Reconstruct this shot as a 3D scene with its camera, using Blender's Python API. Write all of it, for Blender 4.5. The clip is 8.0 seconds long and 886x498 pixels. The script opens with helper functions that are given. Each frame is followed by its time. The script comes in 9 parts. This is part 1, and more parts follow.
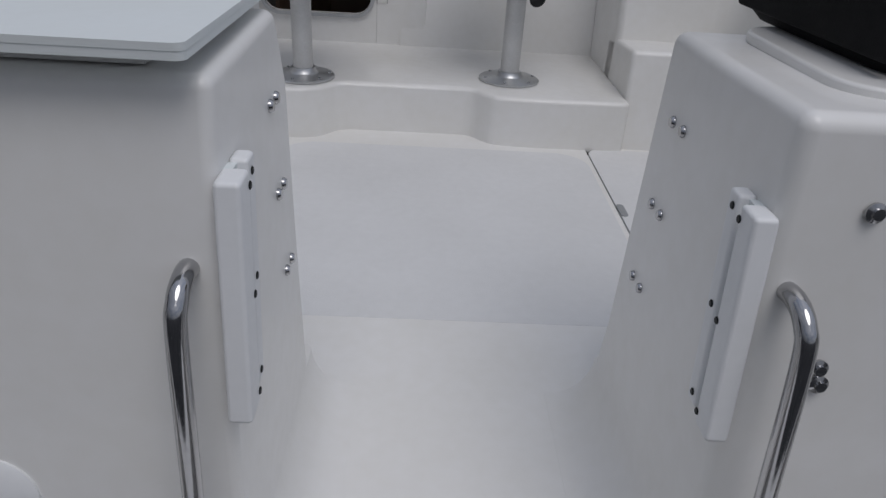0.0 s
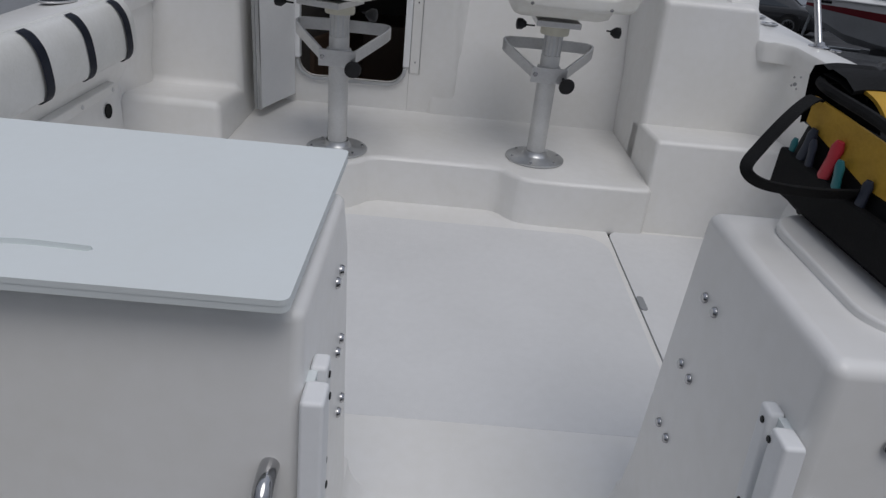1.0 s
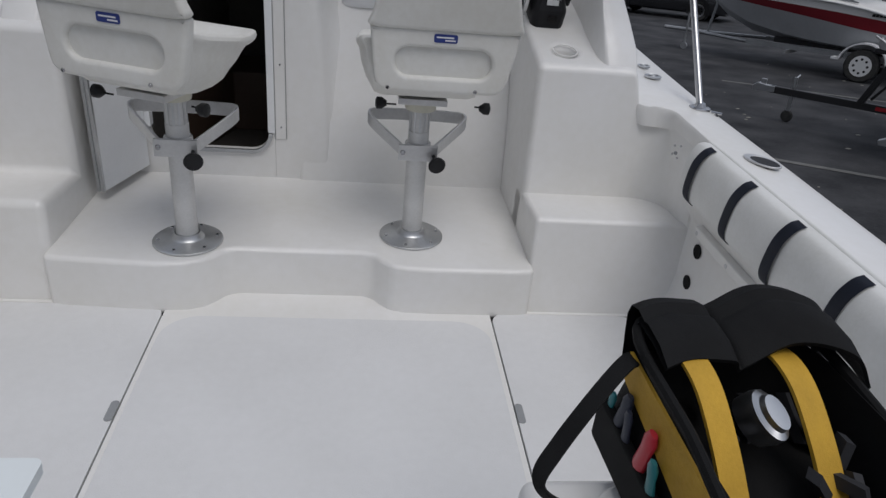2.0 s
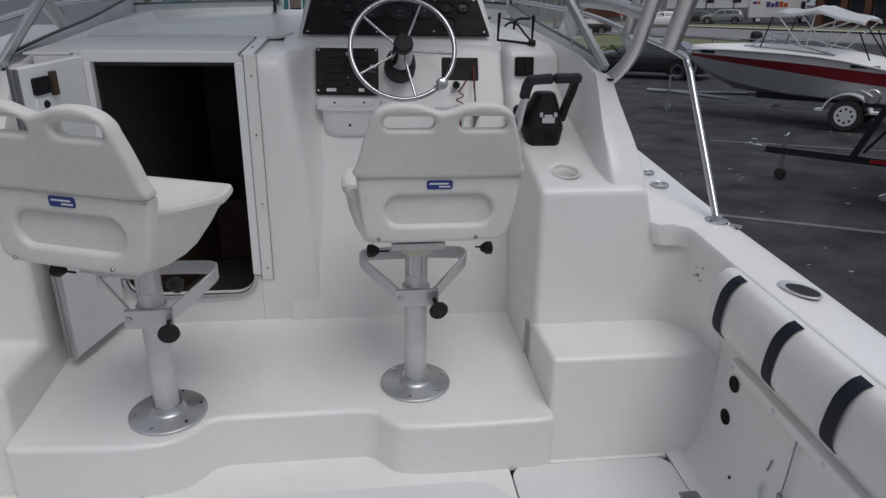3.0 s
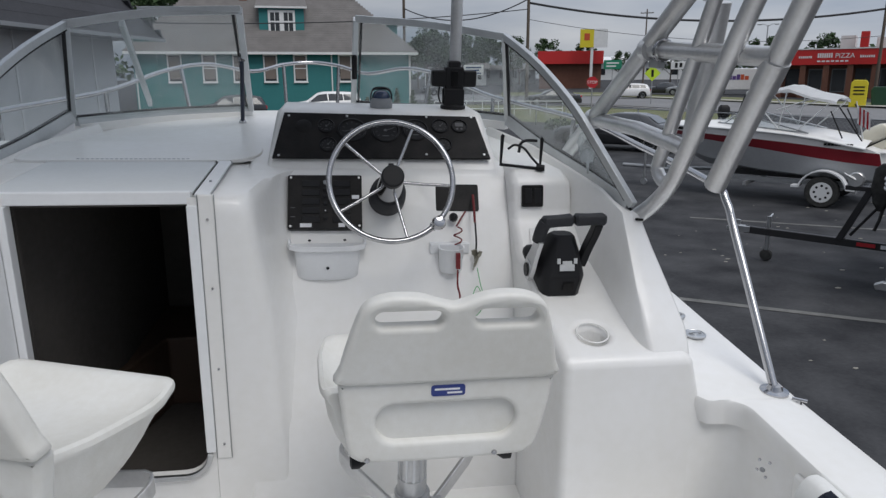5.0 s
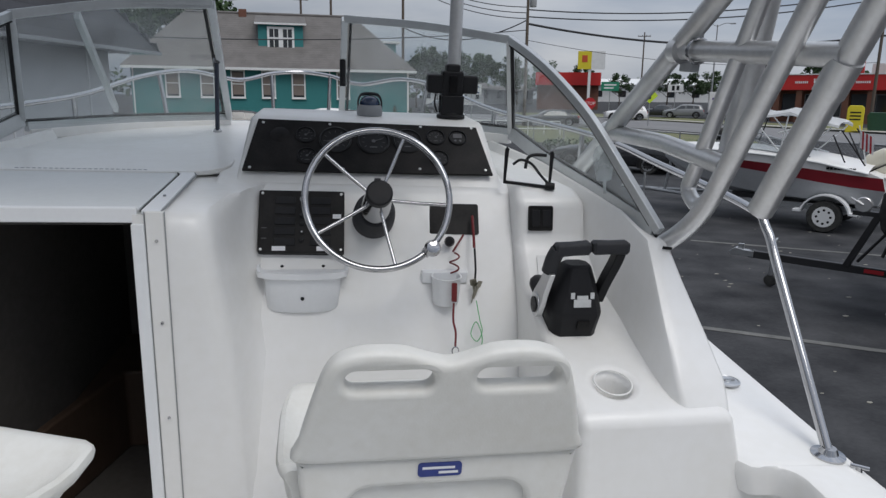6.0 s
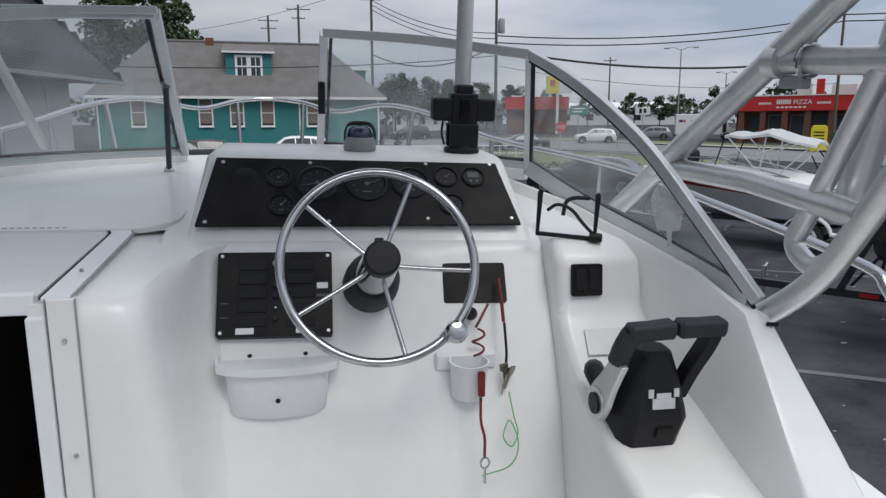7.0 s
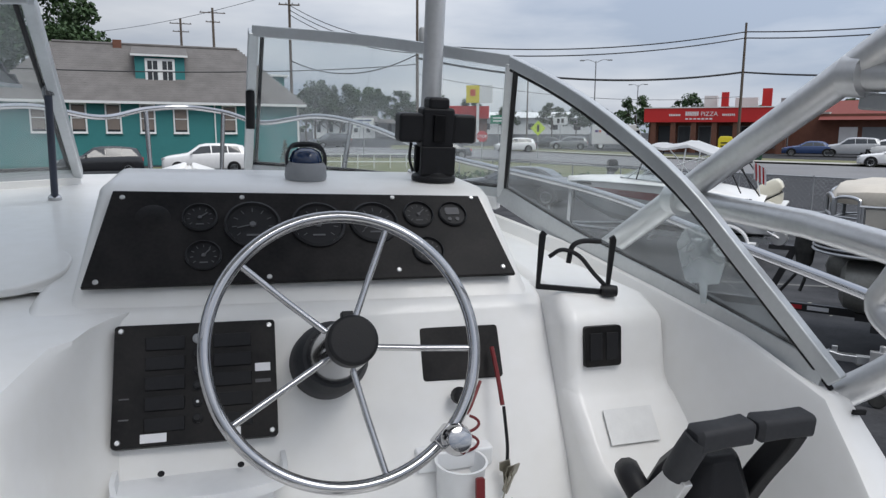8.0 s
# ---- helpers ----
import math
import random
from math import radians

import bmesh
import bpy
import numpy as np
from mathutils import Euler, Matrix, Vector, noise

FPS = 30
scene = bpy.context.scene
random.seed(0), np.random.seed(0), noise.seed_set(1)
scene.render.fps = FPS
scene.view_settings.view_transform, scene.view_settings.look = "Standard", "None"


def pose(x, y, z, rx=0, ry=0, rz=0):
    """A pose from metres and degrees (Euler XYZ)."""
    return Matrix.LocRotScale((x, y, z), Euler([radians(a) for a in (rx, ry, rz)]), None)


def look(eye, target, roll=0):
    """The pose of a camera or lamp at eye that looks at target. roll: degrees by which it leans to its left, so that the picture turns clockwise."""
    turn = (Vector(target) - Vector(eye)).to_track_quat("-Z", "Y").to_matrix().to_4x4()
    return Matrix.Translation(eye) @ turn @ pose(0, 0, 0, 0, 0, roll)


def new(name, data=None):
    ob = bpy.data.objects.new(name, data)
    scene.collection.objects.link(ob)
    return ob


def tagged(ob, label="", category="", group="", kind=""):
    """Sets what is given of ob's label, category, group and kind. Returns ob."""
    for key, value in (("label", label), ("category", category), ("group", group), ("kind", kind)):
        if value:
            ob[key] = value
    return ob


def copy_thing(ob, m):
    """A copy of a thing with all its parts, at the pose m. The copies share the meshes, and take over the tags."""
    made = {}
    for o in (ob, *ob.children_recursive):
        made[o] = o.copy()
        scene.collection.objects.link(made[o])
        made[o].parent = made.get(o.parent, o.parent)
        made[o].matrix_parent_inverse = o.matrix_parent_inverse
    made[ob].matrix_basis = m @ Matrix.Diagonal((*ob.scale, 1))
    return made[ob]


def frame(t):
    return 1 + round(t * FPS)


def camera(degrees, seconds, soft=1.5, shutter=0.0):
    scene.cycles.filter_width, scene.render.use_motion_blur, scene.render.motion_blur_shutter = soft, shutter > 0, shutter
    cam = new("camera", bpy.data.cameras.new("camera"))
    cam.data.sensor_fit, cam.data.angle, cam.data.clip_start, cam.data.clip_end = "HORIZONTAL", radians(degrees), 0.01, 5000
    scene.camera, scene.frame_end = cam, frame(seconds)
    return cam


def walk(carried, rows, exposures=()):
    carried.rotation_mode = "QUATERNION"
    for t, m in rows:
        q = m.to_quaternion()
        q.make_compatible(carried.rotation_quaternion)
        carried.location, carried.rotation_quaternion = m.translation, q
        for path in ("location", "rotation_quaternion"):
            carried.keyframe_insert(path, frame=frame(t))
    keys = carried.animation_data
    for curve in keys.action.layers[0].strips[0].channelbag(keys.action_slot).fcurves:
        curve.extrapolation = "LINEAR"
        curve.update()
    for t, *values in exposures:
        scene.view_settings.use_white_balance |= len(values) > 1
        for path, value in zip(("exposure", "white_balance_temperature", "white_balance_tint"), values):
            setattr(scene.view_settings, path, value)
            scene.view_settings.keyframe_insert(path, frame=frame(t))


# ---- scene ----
cam = camera(65.14, 8.0, soft=1.4)
# The boat sits on its trailer bow-up: BOAT turns boat metres (x to starboard, y to the bow, z up from the sole) into the world.
BOAT = pose(0, 0, 0.95, 4.19, 1.24, 0)
PATH = [
    (0.0, (0.058, -0.618, 0.89), (0.136, 1.127, -0.083), 3.7),
    (0.5, (0.051, -0.582, 0.93), (0.17, 1.146, -0.07), 4.5),
    (0.8, (-0.019, -0.584, 1.025), (0.026, 1.202, 0.126), 5.1),
    (1.0, (-0.016, -0.586, 1.1), (0.038, 1.184, 0.171), 5.9),
    (1.2, (0.026, -0.583, 1.173), (0.238, 1.183, 0.259), 8.7),
    (2.3, (0.234, -0.113, 1.412), (0.452, 1.626, 0.448), 4.2),
    (2.5, (0.244, -0.082, 1.455), (0.459, 1.673, 0.521), 3.0),
    (2.8, (0.234, -0.005, 1.467), (0.481, 1.796, 0.633), 2.7),
    (3.0, (0.209, 0.069, 1.483), (0.451, 1.895, 0.702), 1.4),
    (3.2, (0.215, 0.137, 1.514), (0.454, 1.988, 0.797), 2.0),
    (3.5, (0.221, 0.189, 1.552), (0.531, 2.053, 0.897), 1.0),
    (3.8, (0.273, 0.288, 1.556), (0.610, 2.169, 0.965), 0.4),
    (4.0, (0.296, 0.355, 1.579), (0.587, 2.258, 1.039), -0.4),
    (4.2, (0.303, 0.401, 1.589), (0.517, 2.314, 1.048), -1.1),
    (5.3, (0.177, 0.646, 1.612), (0.551, 2.507, 0.98), 3.2),
    (5.5, (0.186, 0.69, 1.601), (0.579, 2.544, 0.961), 3.7),
    (6.0, (0.252, 0.869, 1.55), (0.585, 2.762, 0.995), 2.7),
    (6.2, (0.298, 0.972, 1.558), (0.628, 2.878, 1.049), 2.5),
    (6.5, (0.311, 1.118, 1.53), (0.63, 3.048, 1.112), 2.0),
    (6.8, (0.252, 1.267, 1.523), (0.599, 3.186, 1.081), 2.1),
    (7.0, (0.232, 1.353, 1.523), (0.643, 3.249, 1.04), 2.0),
    (7.2, (0.203, 1.423, 1.525), (0.715, 3.290, 1.023), 2.4),
    (7.5, (0.184, 1.525, 1.54), (0.848, 3.343, 1.035), 3.0),
    (7.8, (0.212, 1.639, 1.525), (0.834, 3.476, 1.035), 2.8),
    (8.0, (0.214, 1.732, 1.523), (0.843, 3.577, 1.071), 2.9),
]
walk(cam, [(t, BOAT @ look(eye, target, roll)) for t, eye, target, roll in PATH],
     exposures=[(0.0, -0.45, 6250, 13), (1.0, -0.42, 6290, 12), (2.5, -0.20, 6330, 12), (3.0, -0.19, 6340, 12), (3.5, -0.12, 6340, 11), (4.0, 0.06, 6330, 11), (5.5, 0.27, 6330, 10), (6.5, 0.28, 6330, 10), (7.0, 0.48, 6330, 10), (8.0, 0.68, 6330, 10)])

# ---- sky and light: a bright overcast noon ----
SUN_EL, SUN_AZ = 60.0, 160.0
world = bpy.data.worlds.new("overcast")
scene.world = world
world.use_nodes = True
wn, wl = world.node_tree.nodes, world.node_tree.links
wn.clear()
w_out, w_bg = wn.new("ShaderNodeOutputWorld"), wn.new("ShaderNodeBackground")
w_sky = wn.new("ShaderNodeTexSky")
w_sky.sky_type, w_sky.sun_disc = "NISHITA", False
w_sky.sun_elevation, w_sky.sun_rotation = radians(SUN_EL), radians(SUN_AZ)
w_sky.dust_density, w_sky.air_density = 2.5, 1.0
w_co, w_map = wn.new("ShaderNodeTexCoord"), wn.new("ShaderNodeMapping")
w_map.inputs["Scale"].default_value = (1.0, 1.0, 4.5)
w_noise, w_ramp = wn.new("ShaderNodeTexNoise"), wn.new("ShaderNodeValToRGB")
w_noise.inputs["Scale"].default_value, w_noise.inputs["Detail"].default_value = 2.2, 6.0
w_ramp.color_ramp.elements[0].position, w_ramp.color_ramp.elements[1].position = 0.36, 0.66
w_ramp.color_ramp.elements[0].color, w_ramp.color_ramp.elements[1].color = (4.3, 4.95, 6.1, 1), (8.9, 9.05, 9.4, 1)
w_mix = wn.new("ShaderNodeMixRGB")
w_mix.inputs["Fac"].default_value = 0.86
wl.new(w_co.outputs["Generated"], w_map.inputs["Vector"])
wl.new(w_map.outputs["Vector"], w_noise.inputs["Vector"])
wl.new(w_noise.outputs["Fac"], w_ramp.inputs["Fac"])
wl.new(w_sky.outputs["Color"], w_mix.inputs["Color1"])
wl.new(w_ramp.outputs["Color"], w_mix.inputs["Color2"])
# an overcast sky is brightest overhead, with thinner cloud to starboard
w_dot, w_add, w_mul = wn.new("ShaderNodeVectorMath"), wn.new("ShaderNodeMath"), wn.new("ShaderNodeVectorMath")
w_dot.operation, w_add.operation, w_mul.operation = "DOT_PRODUCT", "ADD", "SCALE"
w_dot.inputs[1].default_value = (0.34, 0.06, 0.92)
w_add.inputs[1].default_value = 0.50
wl.new(w_co.outputs["Generated"], w_dot.inputs[0])
wl.new(w_dot.outputs["Value"], w_add.inputs[0])
wl.new(w_mix.outputs["Color"], w_mul.inputs[0])
wl.new(w_add.outputs[0], w_mul.inputs["Scale"])
wl.new(w_mul.outputs["Vector"], w_bg.inputs["Color"])
wl.new(w_bg.outputs["Background"], w_out.inputs["Surface"])
w_bg.inputs["Strength"].default_value = 0.075
sun = new("sun", bpy.data.lights.new("sun", "SUN"))
sun.data.energy, sun.data.angle, sun.data.color = 1.25, radians(35), (1.0, 0.96, 0.9)
sun.rotation_euler = (radians(90 - SUN_EL), 0, radians(180 - SUN_AZ))


# ---- materials ----
def material(name, base, rough=0.5, metal=0.0, vary=0.06, scale=6.0, bump=0.0, bscale=200.0, dark=None, spots=0.0, coat=0.0, per=0.0, stretch=(1, 1, 1), spec=0.5):
    """A surface with stains at one scale and grain at another. vary: how far the broad stains reach towards dark;
    bump: metres of fine relief; per: how far the tone differs from piece to piece."""
    m = bpy.data.materials.new(name)
    m.use_nodes = True
    n, l = m.node_tree.nodes, m.node_tree.links
    b = n["Principled BSDF"]
    b.inputs["Metallic"].default_value = metal
    b.inputs["Coat Weight"].default_value = coat
    b.inputs["Specular IOR Level"].default_value = spec
    co, mp = n.new("ShaderNodeTexCoord"), n.new("ShaderNodeMapping")
    mp.inputs["Scale"].default_value = stretch
    l.new(co.outputs["Object"], mp.inputs["Vector"])
    dark = dark or tuple(c * 0.72 for c in base)
    broad, fine = n.new("ShaderNodeTexNoise"), n.new("ShaderNodeTexNoise")
    broad.inputs["Scale"].default_value, broad.inputs["Detail"].default_value = scale, 5.0
    fine.inputs["Scale"].default_value, fine.inputs["Detail"].default_value = scale * 14, 3.0
    l.new(mp.outputs["Vector"], broad.inputs["Vector"])
    l.new(mp.outputs["Vector"], fine.inputs["Vector"])
    add = n.new("ShaderNodeMath")
    add.operation = "MULTIPLY_ADD"
    add.inputs[1].default_value = 0.35
    l.new(fine.outputs["Fac"], add.inputs[0])
    l.new(broad.outputs["Fac"], add.inputs[2])
    rng = n.new("ShaderNodeMapRange")
    rng.inputs["From Min"].default_value, rng.inputs["From Max"].default_value = 0.45, 1.0
    rng.inputs["To Min"].default_value, rng.inputs["To Max"].default_value = 0.0, min(1.0, vary * 6)
    l.new(add.outputs[0], rng.inputs["Value"])
    mix = n.new("ShaderNodeMixRGB")
    mix.inputs["Color1"].default_value, mix.inputs["Color2"].default_value = (*base, 1), (*dark, 1)
    l.new(rng.outputs[0], mix.inputs["Fac"])
    tone = mix
    if per:
        info, hsv, pr = n.new("ShaderNodeObjectInfo"), n.new("ShaderNodeHueSaturation"), n.new("ShaderNodeMapRange")
        pr.inputs["To Min"].default_value, pr.inputs["To Max"].default_value = 1 - per, 1 + per
        l.new(info.outputs["Random"], pr.inputs["Value"])
        l.new(pr.outputs[0], hsv.inputs["Value"])
        l.new(mix.outputs[0], hsv.inputs["Color"])
        tone = hsv
    l.new(tone.outputs[0], b.inputs["Base Color"])
    rr = n.new("ShaderNodeMapRange")
    rr.inputs["To Min"].default_value, rr.inputs["To Max"].default_value = max(0.02, rough - 0.08), min(1, rough + 0.12)
    l.new(fine.outputs["Fac"], rr.inputs["Value"])
    l.new(rr.outputs[0], b.inputs["Roughness"])
    if bump:
        g, bp = n.new("ShaderNodeTexNoise"), n.new("ShaderNodeBump")
        g.inputs["Scale"].default_value, g.inputs["Detail"].default_value = bscale, 2.0
        bp.inputs["Distance"].default_value, bp.inputs["Strength"].default_value = bump, 0.6
        l.new(mp.outputs["Vector"], g.inputs["Vector"])
        l.new(g.outputs["Fac"], bp.inputs["Height"])
        l.new(bp.outputs["Normal"], b.inputs["Normal"])
    return m


def glass_material(name, tint, mirror=0.5, veil=0.05):
    """A thin pane: it lets the view through, tinted, with a gloss that grows at a grazing angle."""
    m = bpy.data.materials.new(name)
    m.use_nodes = True
    n, l = m.node_tree.nodes, m.node_tree.links
    n.clear()
    out, mx, tr, gl, lw, pw, mu = (n.new("ShaderNode" + k) for k in ("OutputMaterial", "MixShader", "BsdfTransparent", "BsdfGlossy", "LayerWeight", "Math", "Math"))
    tr.inputs["Color"].default_value = (*tint, 1)
    gl.inputs["Roughness"].default_value = 0.02
    pw.operation, mu.operation = "POWER", "MULTIPLY_ADD"
    pw.inputs[1].default_value = 4.0
    mu.inputs[1].default_value, mu.inputs[2].default_value = 0.5 * mirror, 0.035
    l.new(lw.outputs["Facing"], pw.inputs[0])
    l.new(pw.outputs[0], mu.inputs[0])
    l.new(mu.outputs[0], mx.inputs["Fac"])
    l.new(tr.outputs[0], mx.inputs[1])
    l.new(gl.outputs[0], mx.inputs[2])
    # A patchy pale veil: grime on the pane, plus added haze for sky reflection.
    film, dm = n.new("ShaderNodeBsdfTranslucent"), n.new("ShaderNodeMixShader")
    film.inputs["Color"].default_value = (0.75, 0.77, 0.77, 1)
    spots, co, rng = n.new("ShaderNodeTexNoise"), n.new("ShaderNodeTexCoord"), n.new("ShaderNodeMapRange")
    spots.inputs["Scale"].default_value, spots.inputs["Detail"].default_value = 9.0, 5.0
    rng.inputs["From Min"].default_value, rng.inputs["From Max"].default_value = 0.3, 0.75
    rng.inputs["To Min"].default_value, rng.inputs["To Max"].default_value = 0.4 * veil, 1.8 * veil
    l.new(co.outputs["Object"], spots.inputs["Vector"])
    l.new(spots.outputs["Fac"], rng.inputs["Value"])
    l.new(rng.outputs[0], dm.inputs["Fac"])
    l.new(mx.outputs[0], dm.inputs[1])
    l.new(film.outputs[0], dm.inputs[2])
    l.new(dm.outputs[0], out.inputs["Surface"])
    return m


GEL = material("gelcoat", (0.83, 0.825, 0.815), 0.36, vary=0.10, scale=2.2, dark=(0.70, 0.685, 0.63), coat=0.25)
GEL_SOLE = material("moulded_nonskid", (0.735, 0.738, 0.742), 0.55, vary=0.14, scale=2.6, dark=(0.65, 0.652, 0.65), bump=0.0012, bscale=260)
BOARD = material("white_board_plastic", (0.75, 0.795, 0.80), 0.5, vary=0.06, scale=5.0, dark=(0.69, 0.71, 0.69))
HATCH_BOARD = material("grey_board_plastic", (0.68, 0.70, 0.705), 0.5, vary=0.08, scale=4.0, dark=(0.60, 0.615, 0.61))
SEAM = material("dark_seam", (0.018, 0.018, 0.018), 0.9, spec=0.2)
PLASTIC = material("cream_moulded_plastic", (0.76, 0.758, 0.73), 0.45, vary=0.14, scale=4.0, dark=(0.62, 0.60, 0.54), bump=0.0004, bscale=300)
WHITE_PLASTIC = material("white_plastic", (0.82, 0.83, 0.84), 0.4, vary=0.05, scale=6.0)
ALU = material("brushed_aluminium", (0.62, 0.63, 0.64), 0.34, metal=1.0, vary=0.10, scale=9.0, stretch=(1, 1, 0.2))
ALU_DULL = material("weathered_aluminium", (0.70, 0.70, 0.70), 0.36, metal=0.8, vary=0.14, scale=7.0)
STEEL = material("polished_stainless", (0.46, 0.46, 0.47), 0.06, metal=1.0, vary=0.06, scale=12.0)
BLACK = material("black_plastic", (0.013, 0.013, 0.015), 0.45, vary=0.1, scale=9.0, dark=(0.022, 0.022, 0.022), bump=0.0004, bscale=400, spec=0.22)
BLACK_PANEL = material("black_acrylic", (0.005, 0.005, 0.006), 0.42, vary=0.17, scale=11.0, dark=(0.028, 0.026, 0.025), spec=0.14)
GRIP = material("grey_rubber", (0.032, 0.033, 0.037), 0.6, vary=0.1, scale=12.0, spec=0.3)
RUBBER = material("tyre_rubber", (0.02, 0.02, 0.02), 0.8, vary=0.2, scale=12.0, dark=(0.06, 0.06, 0.055))
VINYL = material("white_vinyl", (0.78, 0.78, 0.76), 0.42, vary=0.12, scale=7.0, dark=(0.62, 0.62, 0.58), bump=0.0006, bscale=160)
NAVY = material("navy_vinyl", (0.025, 0.032, 0.055), 0.5, vary=0.15, scale=20.0)
LABEL_BLUE = material("blue_label", (0.03, 0.05, 0.22), 0.35)
WHITE_PRINT = material("white_print", (0.8, 0.8, 0.82), 0.6)
GREY_PRINT = material("grey_print", (0.10, 0.10, 0.105), 0.6)
GLASS = glass_material("windshield_glass", (0.93, 0.95, 0.945), 0.55, 0.06)
FILM = glass_material("cloudy_film", (0.86, 0.88, 0.88), 0.1, 0.28)
# Near-black base colour carries the shade of the unlit cabin.
CABIN_SHADE = material("dark_cabin_lining", (0.075, 0.068, 0.062), 0.8, vary=0.3, scale=3.0)
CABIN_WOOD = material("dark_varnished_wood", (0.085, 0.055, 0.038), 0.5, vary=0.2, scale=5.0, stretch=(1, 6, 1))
CANVAS = material("black_nylon_canvas", (0.006, 0.006, 0.0065), 0.75, vary=0.2, scale=20.0, dark=(0.010, 0.010, 0.010), bump=0.001, bscale=600, spec=0.2)
YELLOW_CANVAS = material("yellow_nylon_canvas", (0.62, 0.36, 0.03), 0.7, vary=0.2, scale=16.0, bump=0.001, bscale=600)
RED_CORD = material("red_cord", (0.15, 0.010, 0.012), 0.5)
GREEN_CORD = material("green_cord", (0.12, 0.42, 0.16), 0.6)
BRASS = material("dull_key_metal", (0.36, 0.34, 0.28), 0.4, metal=0.9)
BLUE_GLASS = material("blue_dome", (0.008, 0.025, 0.075), 0.08, coat=0.5)
GREY_PLASTIC = material("grey_plastic", (0.30, 0.31, 0.32), 0.5, vary=0.1)
FADED = material("sun_faded_film", (0.76, 0.76, 0.75), 0.4, vary=0.15, scale=30.0, dark=(0.66, 0.66, 0.655))
WHITE_CANVAS = material("white_canvas", (0.78, 0.79, 0.80), 0.7, vary=0.06, scale=3.0)
TAPE = material("faded_sticker", (0.60, 0.61, 0.61), 0.5, vary=0.15, scale=30.0)


# ---- building helpers (boat metres unless said otherwise) ----
def part(name, bm, mat, parent=None, label="", bevel=0.0, segs=2, smooth=True, m=None):
    """Links a bmesh as one mesh object, under a thing or part when a parent is given, or standing in the boat at m."""
    bmesh.ops.recalc_face_normals(bm, faces=bm.faces)
    me = bpy.data.meshes.new(name)
    for f in bm.faces:
        f.smooth = smooth
    bm.to_mesh(me)
    bm.free()
    me.materials.append(mat)
    ob = new(name, me)
    if parent is not None:
        ob.parent = parent
        if m is not None:
            ob.matrix_basis = m
    else:
        ob.matrix_basis = BOAT if m is None else m
    if label:
        ob["label"] = label
    if bevel:
        md = ob.modifiers.new("bevel", "BEVEL")
        md.width, md.segments, md.limit_method, md.angle_limit, md.harden_normals = bevel, segs, "ANGLE", radians(28), True
    elif smooth:
        me.set_sharp_from_angle(angle=radians(40))
    return ob


def thing(name, label, category, m=None, group="", world_m=None):
    """An Empty that stands for a whole thing, at m in the boat (or at world_m in the world)."""
    ob = new(name)
    ob.empty_display_size = 0.05
    ob.matrix_basis = world_m if world_m is not None else BOAT @ (m or Matrix())
    return tagged(ob, label, category, group)


def box(bm, x0, x1, y0, y1, z0, z1, m=None):
    vs = [bm.verts.new((x, y, z)) for z in (z0, z1) for x, y in ((x0, y0), (x1, y0), (x1, y1), (x0, y1))]
    for q in ((3, 2, 1, 0), (4, 5, 6, 7), (0, 1, 5, 4), (1, 2, 6, 5), (2, 3, 7, 6), (3, 0, 4, 7)):
        bm.faces.new([vs[i] for i in q])
    if m is not None:
        bmesh.ops.transform(bm, matrix=m, verts=vs)
    return vs


def prism(bm, outline, axis, a, b, m=None):
    """A polygon drawn in the plane across axis and pushed from a to b. For x the outline is (y, z), for y (x, z), for z (x, y)."""
    def at(u, v, w):
        return {"x": (w, u, v), "y": (u, w, v), "z": (u, v, w)}[axis]
    lo, hi = [bm.verts.new(at(u, v, a)) for u, v in outline], [bm.verts.new(at(u, v, b)) for u, v in outline]
    n = len(outline)
    bm.faces.new(lo[::-1])
    bm.faces.new(hi)
    for i in range(n):
        bm.faces.new((lo[i], lo[(i + 1) % n], hi[(i + 1) % n], hi[i]))
    if m is not None:
        bmesh.ops.transform(bm, matrix=m, verts=lo + hi)
    return lo + hi


def plate(bm, outline, holes, y0, y1, axis="y"):
    """A plate with holes: the outline and the holes are loops of (x, z), the plate lies between y0 and y1."""
    def at(u, v, w):
        return {"x": (w, u, v), "y": (u, w, v), "z": (u, v, w)}[axis]
    edges = []
    for loop in (outline, *holes):
        vs = [bm.verts.new(at(u, v, y0)) for u, v in loop]
        edges += [bm.edges.new((vs[i], vs[(i + 1) % len(vs)])) for i in range(len(vs))]
    made = bmesh.ops.triangle_fill(bm, edges=edges, use_beauty=True, use_dissolve=False)
    faces = [g for g in made["geom"] if isinstance(g, bmesh.types.BMFace)]
    ext = bmesh.ops.extrude_face_region(bm, geom=faces)
    d = {"x": (y1 - y0, 0, 0), "y": (0, y1 - y0, 0), "z": (0, 0, y1 - y0)}[axis]
    bmesh.ops.translate(bm, vec=d, verts=[g for g in ext["geom"] if isinstance(g, bmesh.types.BMVert)])


def loft(bm, rings, closed=True, caps=True):
    """Skins rings of equally many points."""
    rows = [[bm.verts.new(p) for p in r] for r in rings]
    n = len(rows[0])
    for a, b in zip(rows, rows[1:]):
        for i in range(n if closed else n - 1):
            bm.faces.new((a[i], a[(i + 1) % n], b[(i + 1) % n], b[i]))
    if caps and closed:
        bm.faces.new(rows[0][::-1])
        bm.faces.new(rows[-1])
    return rows


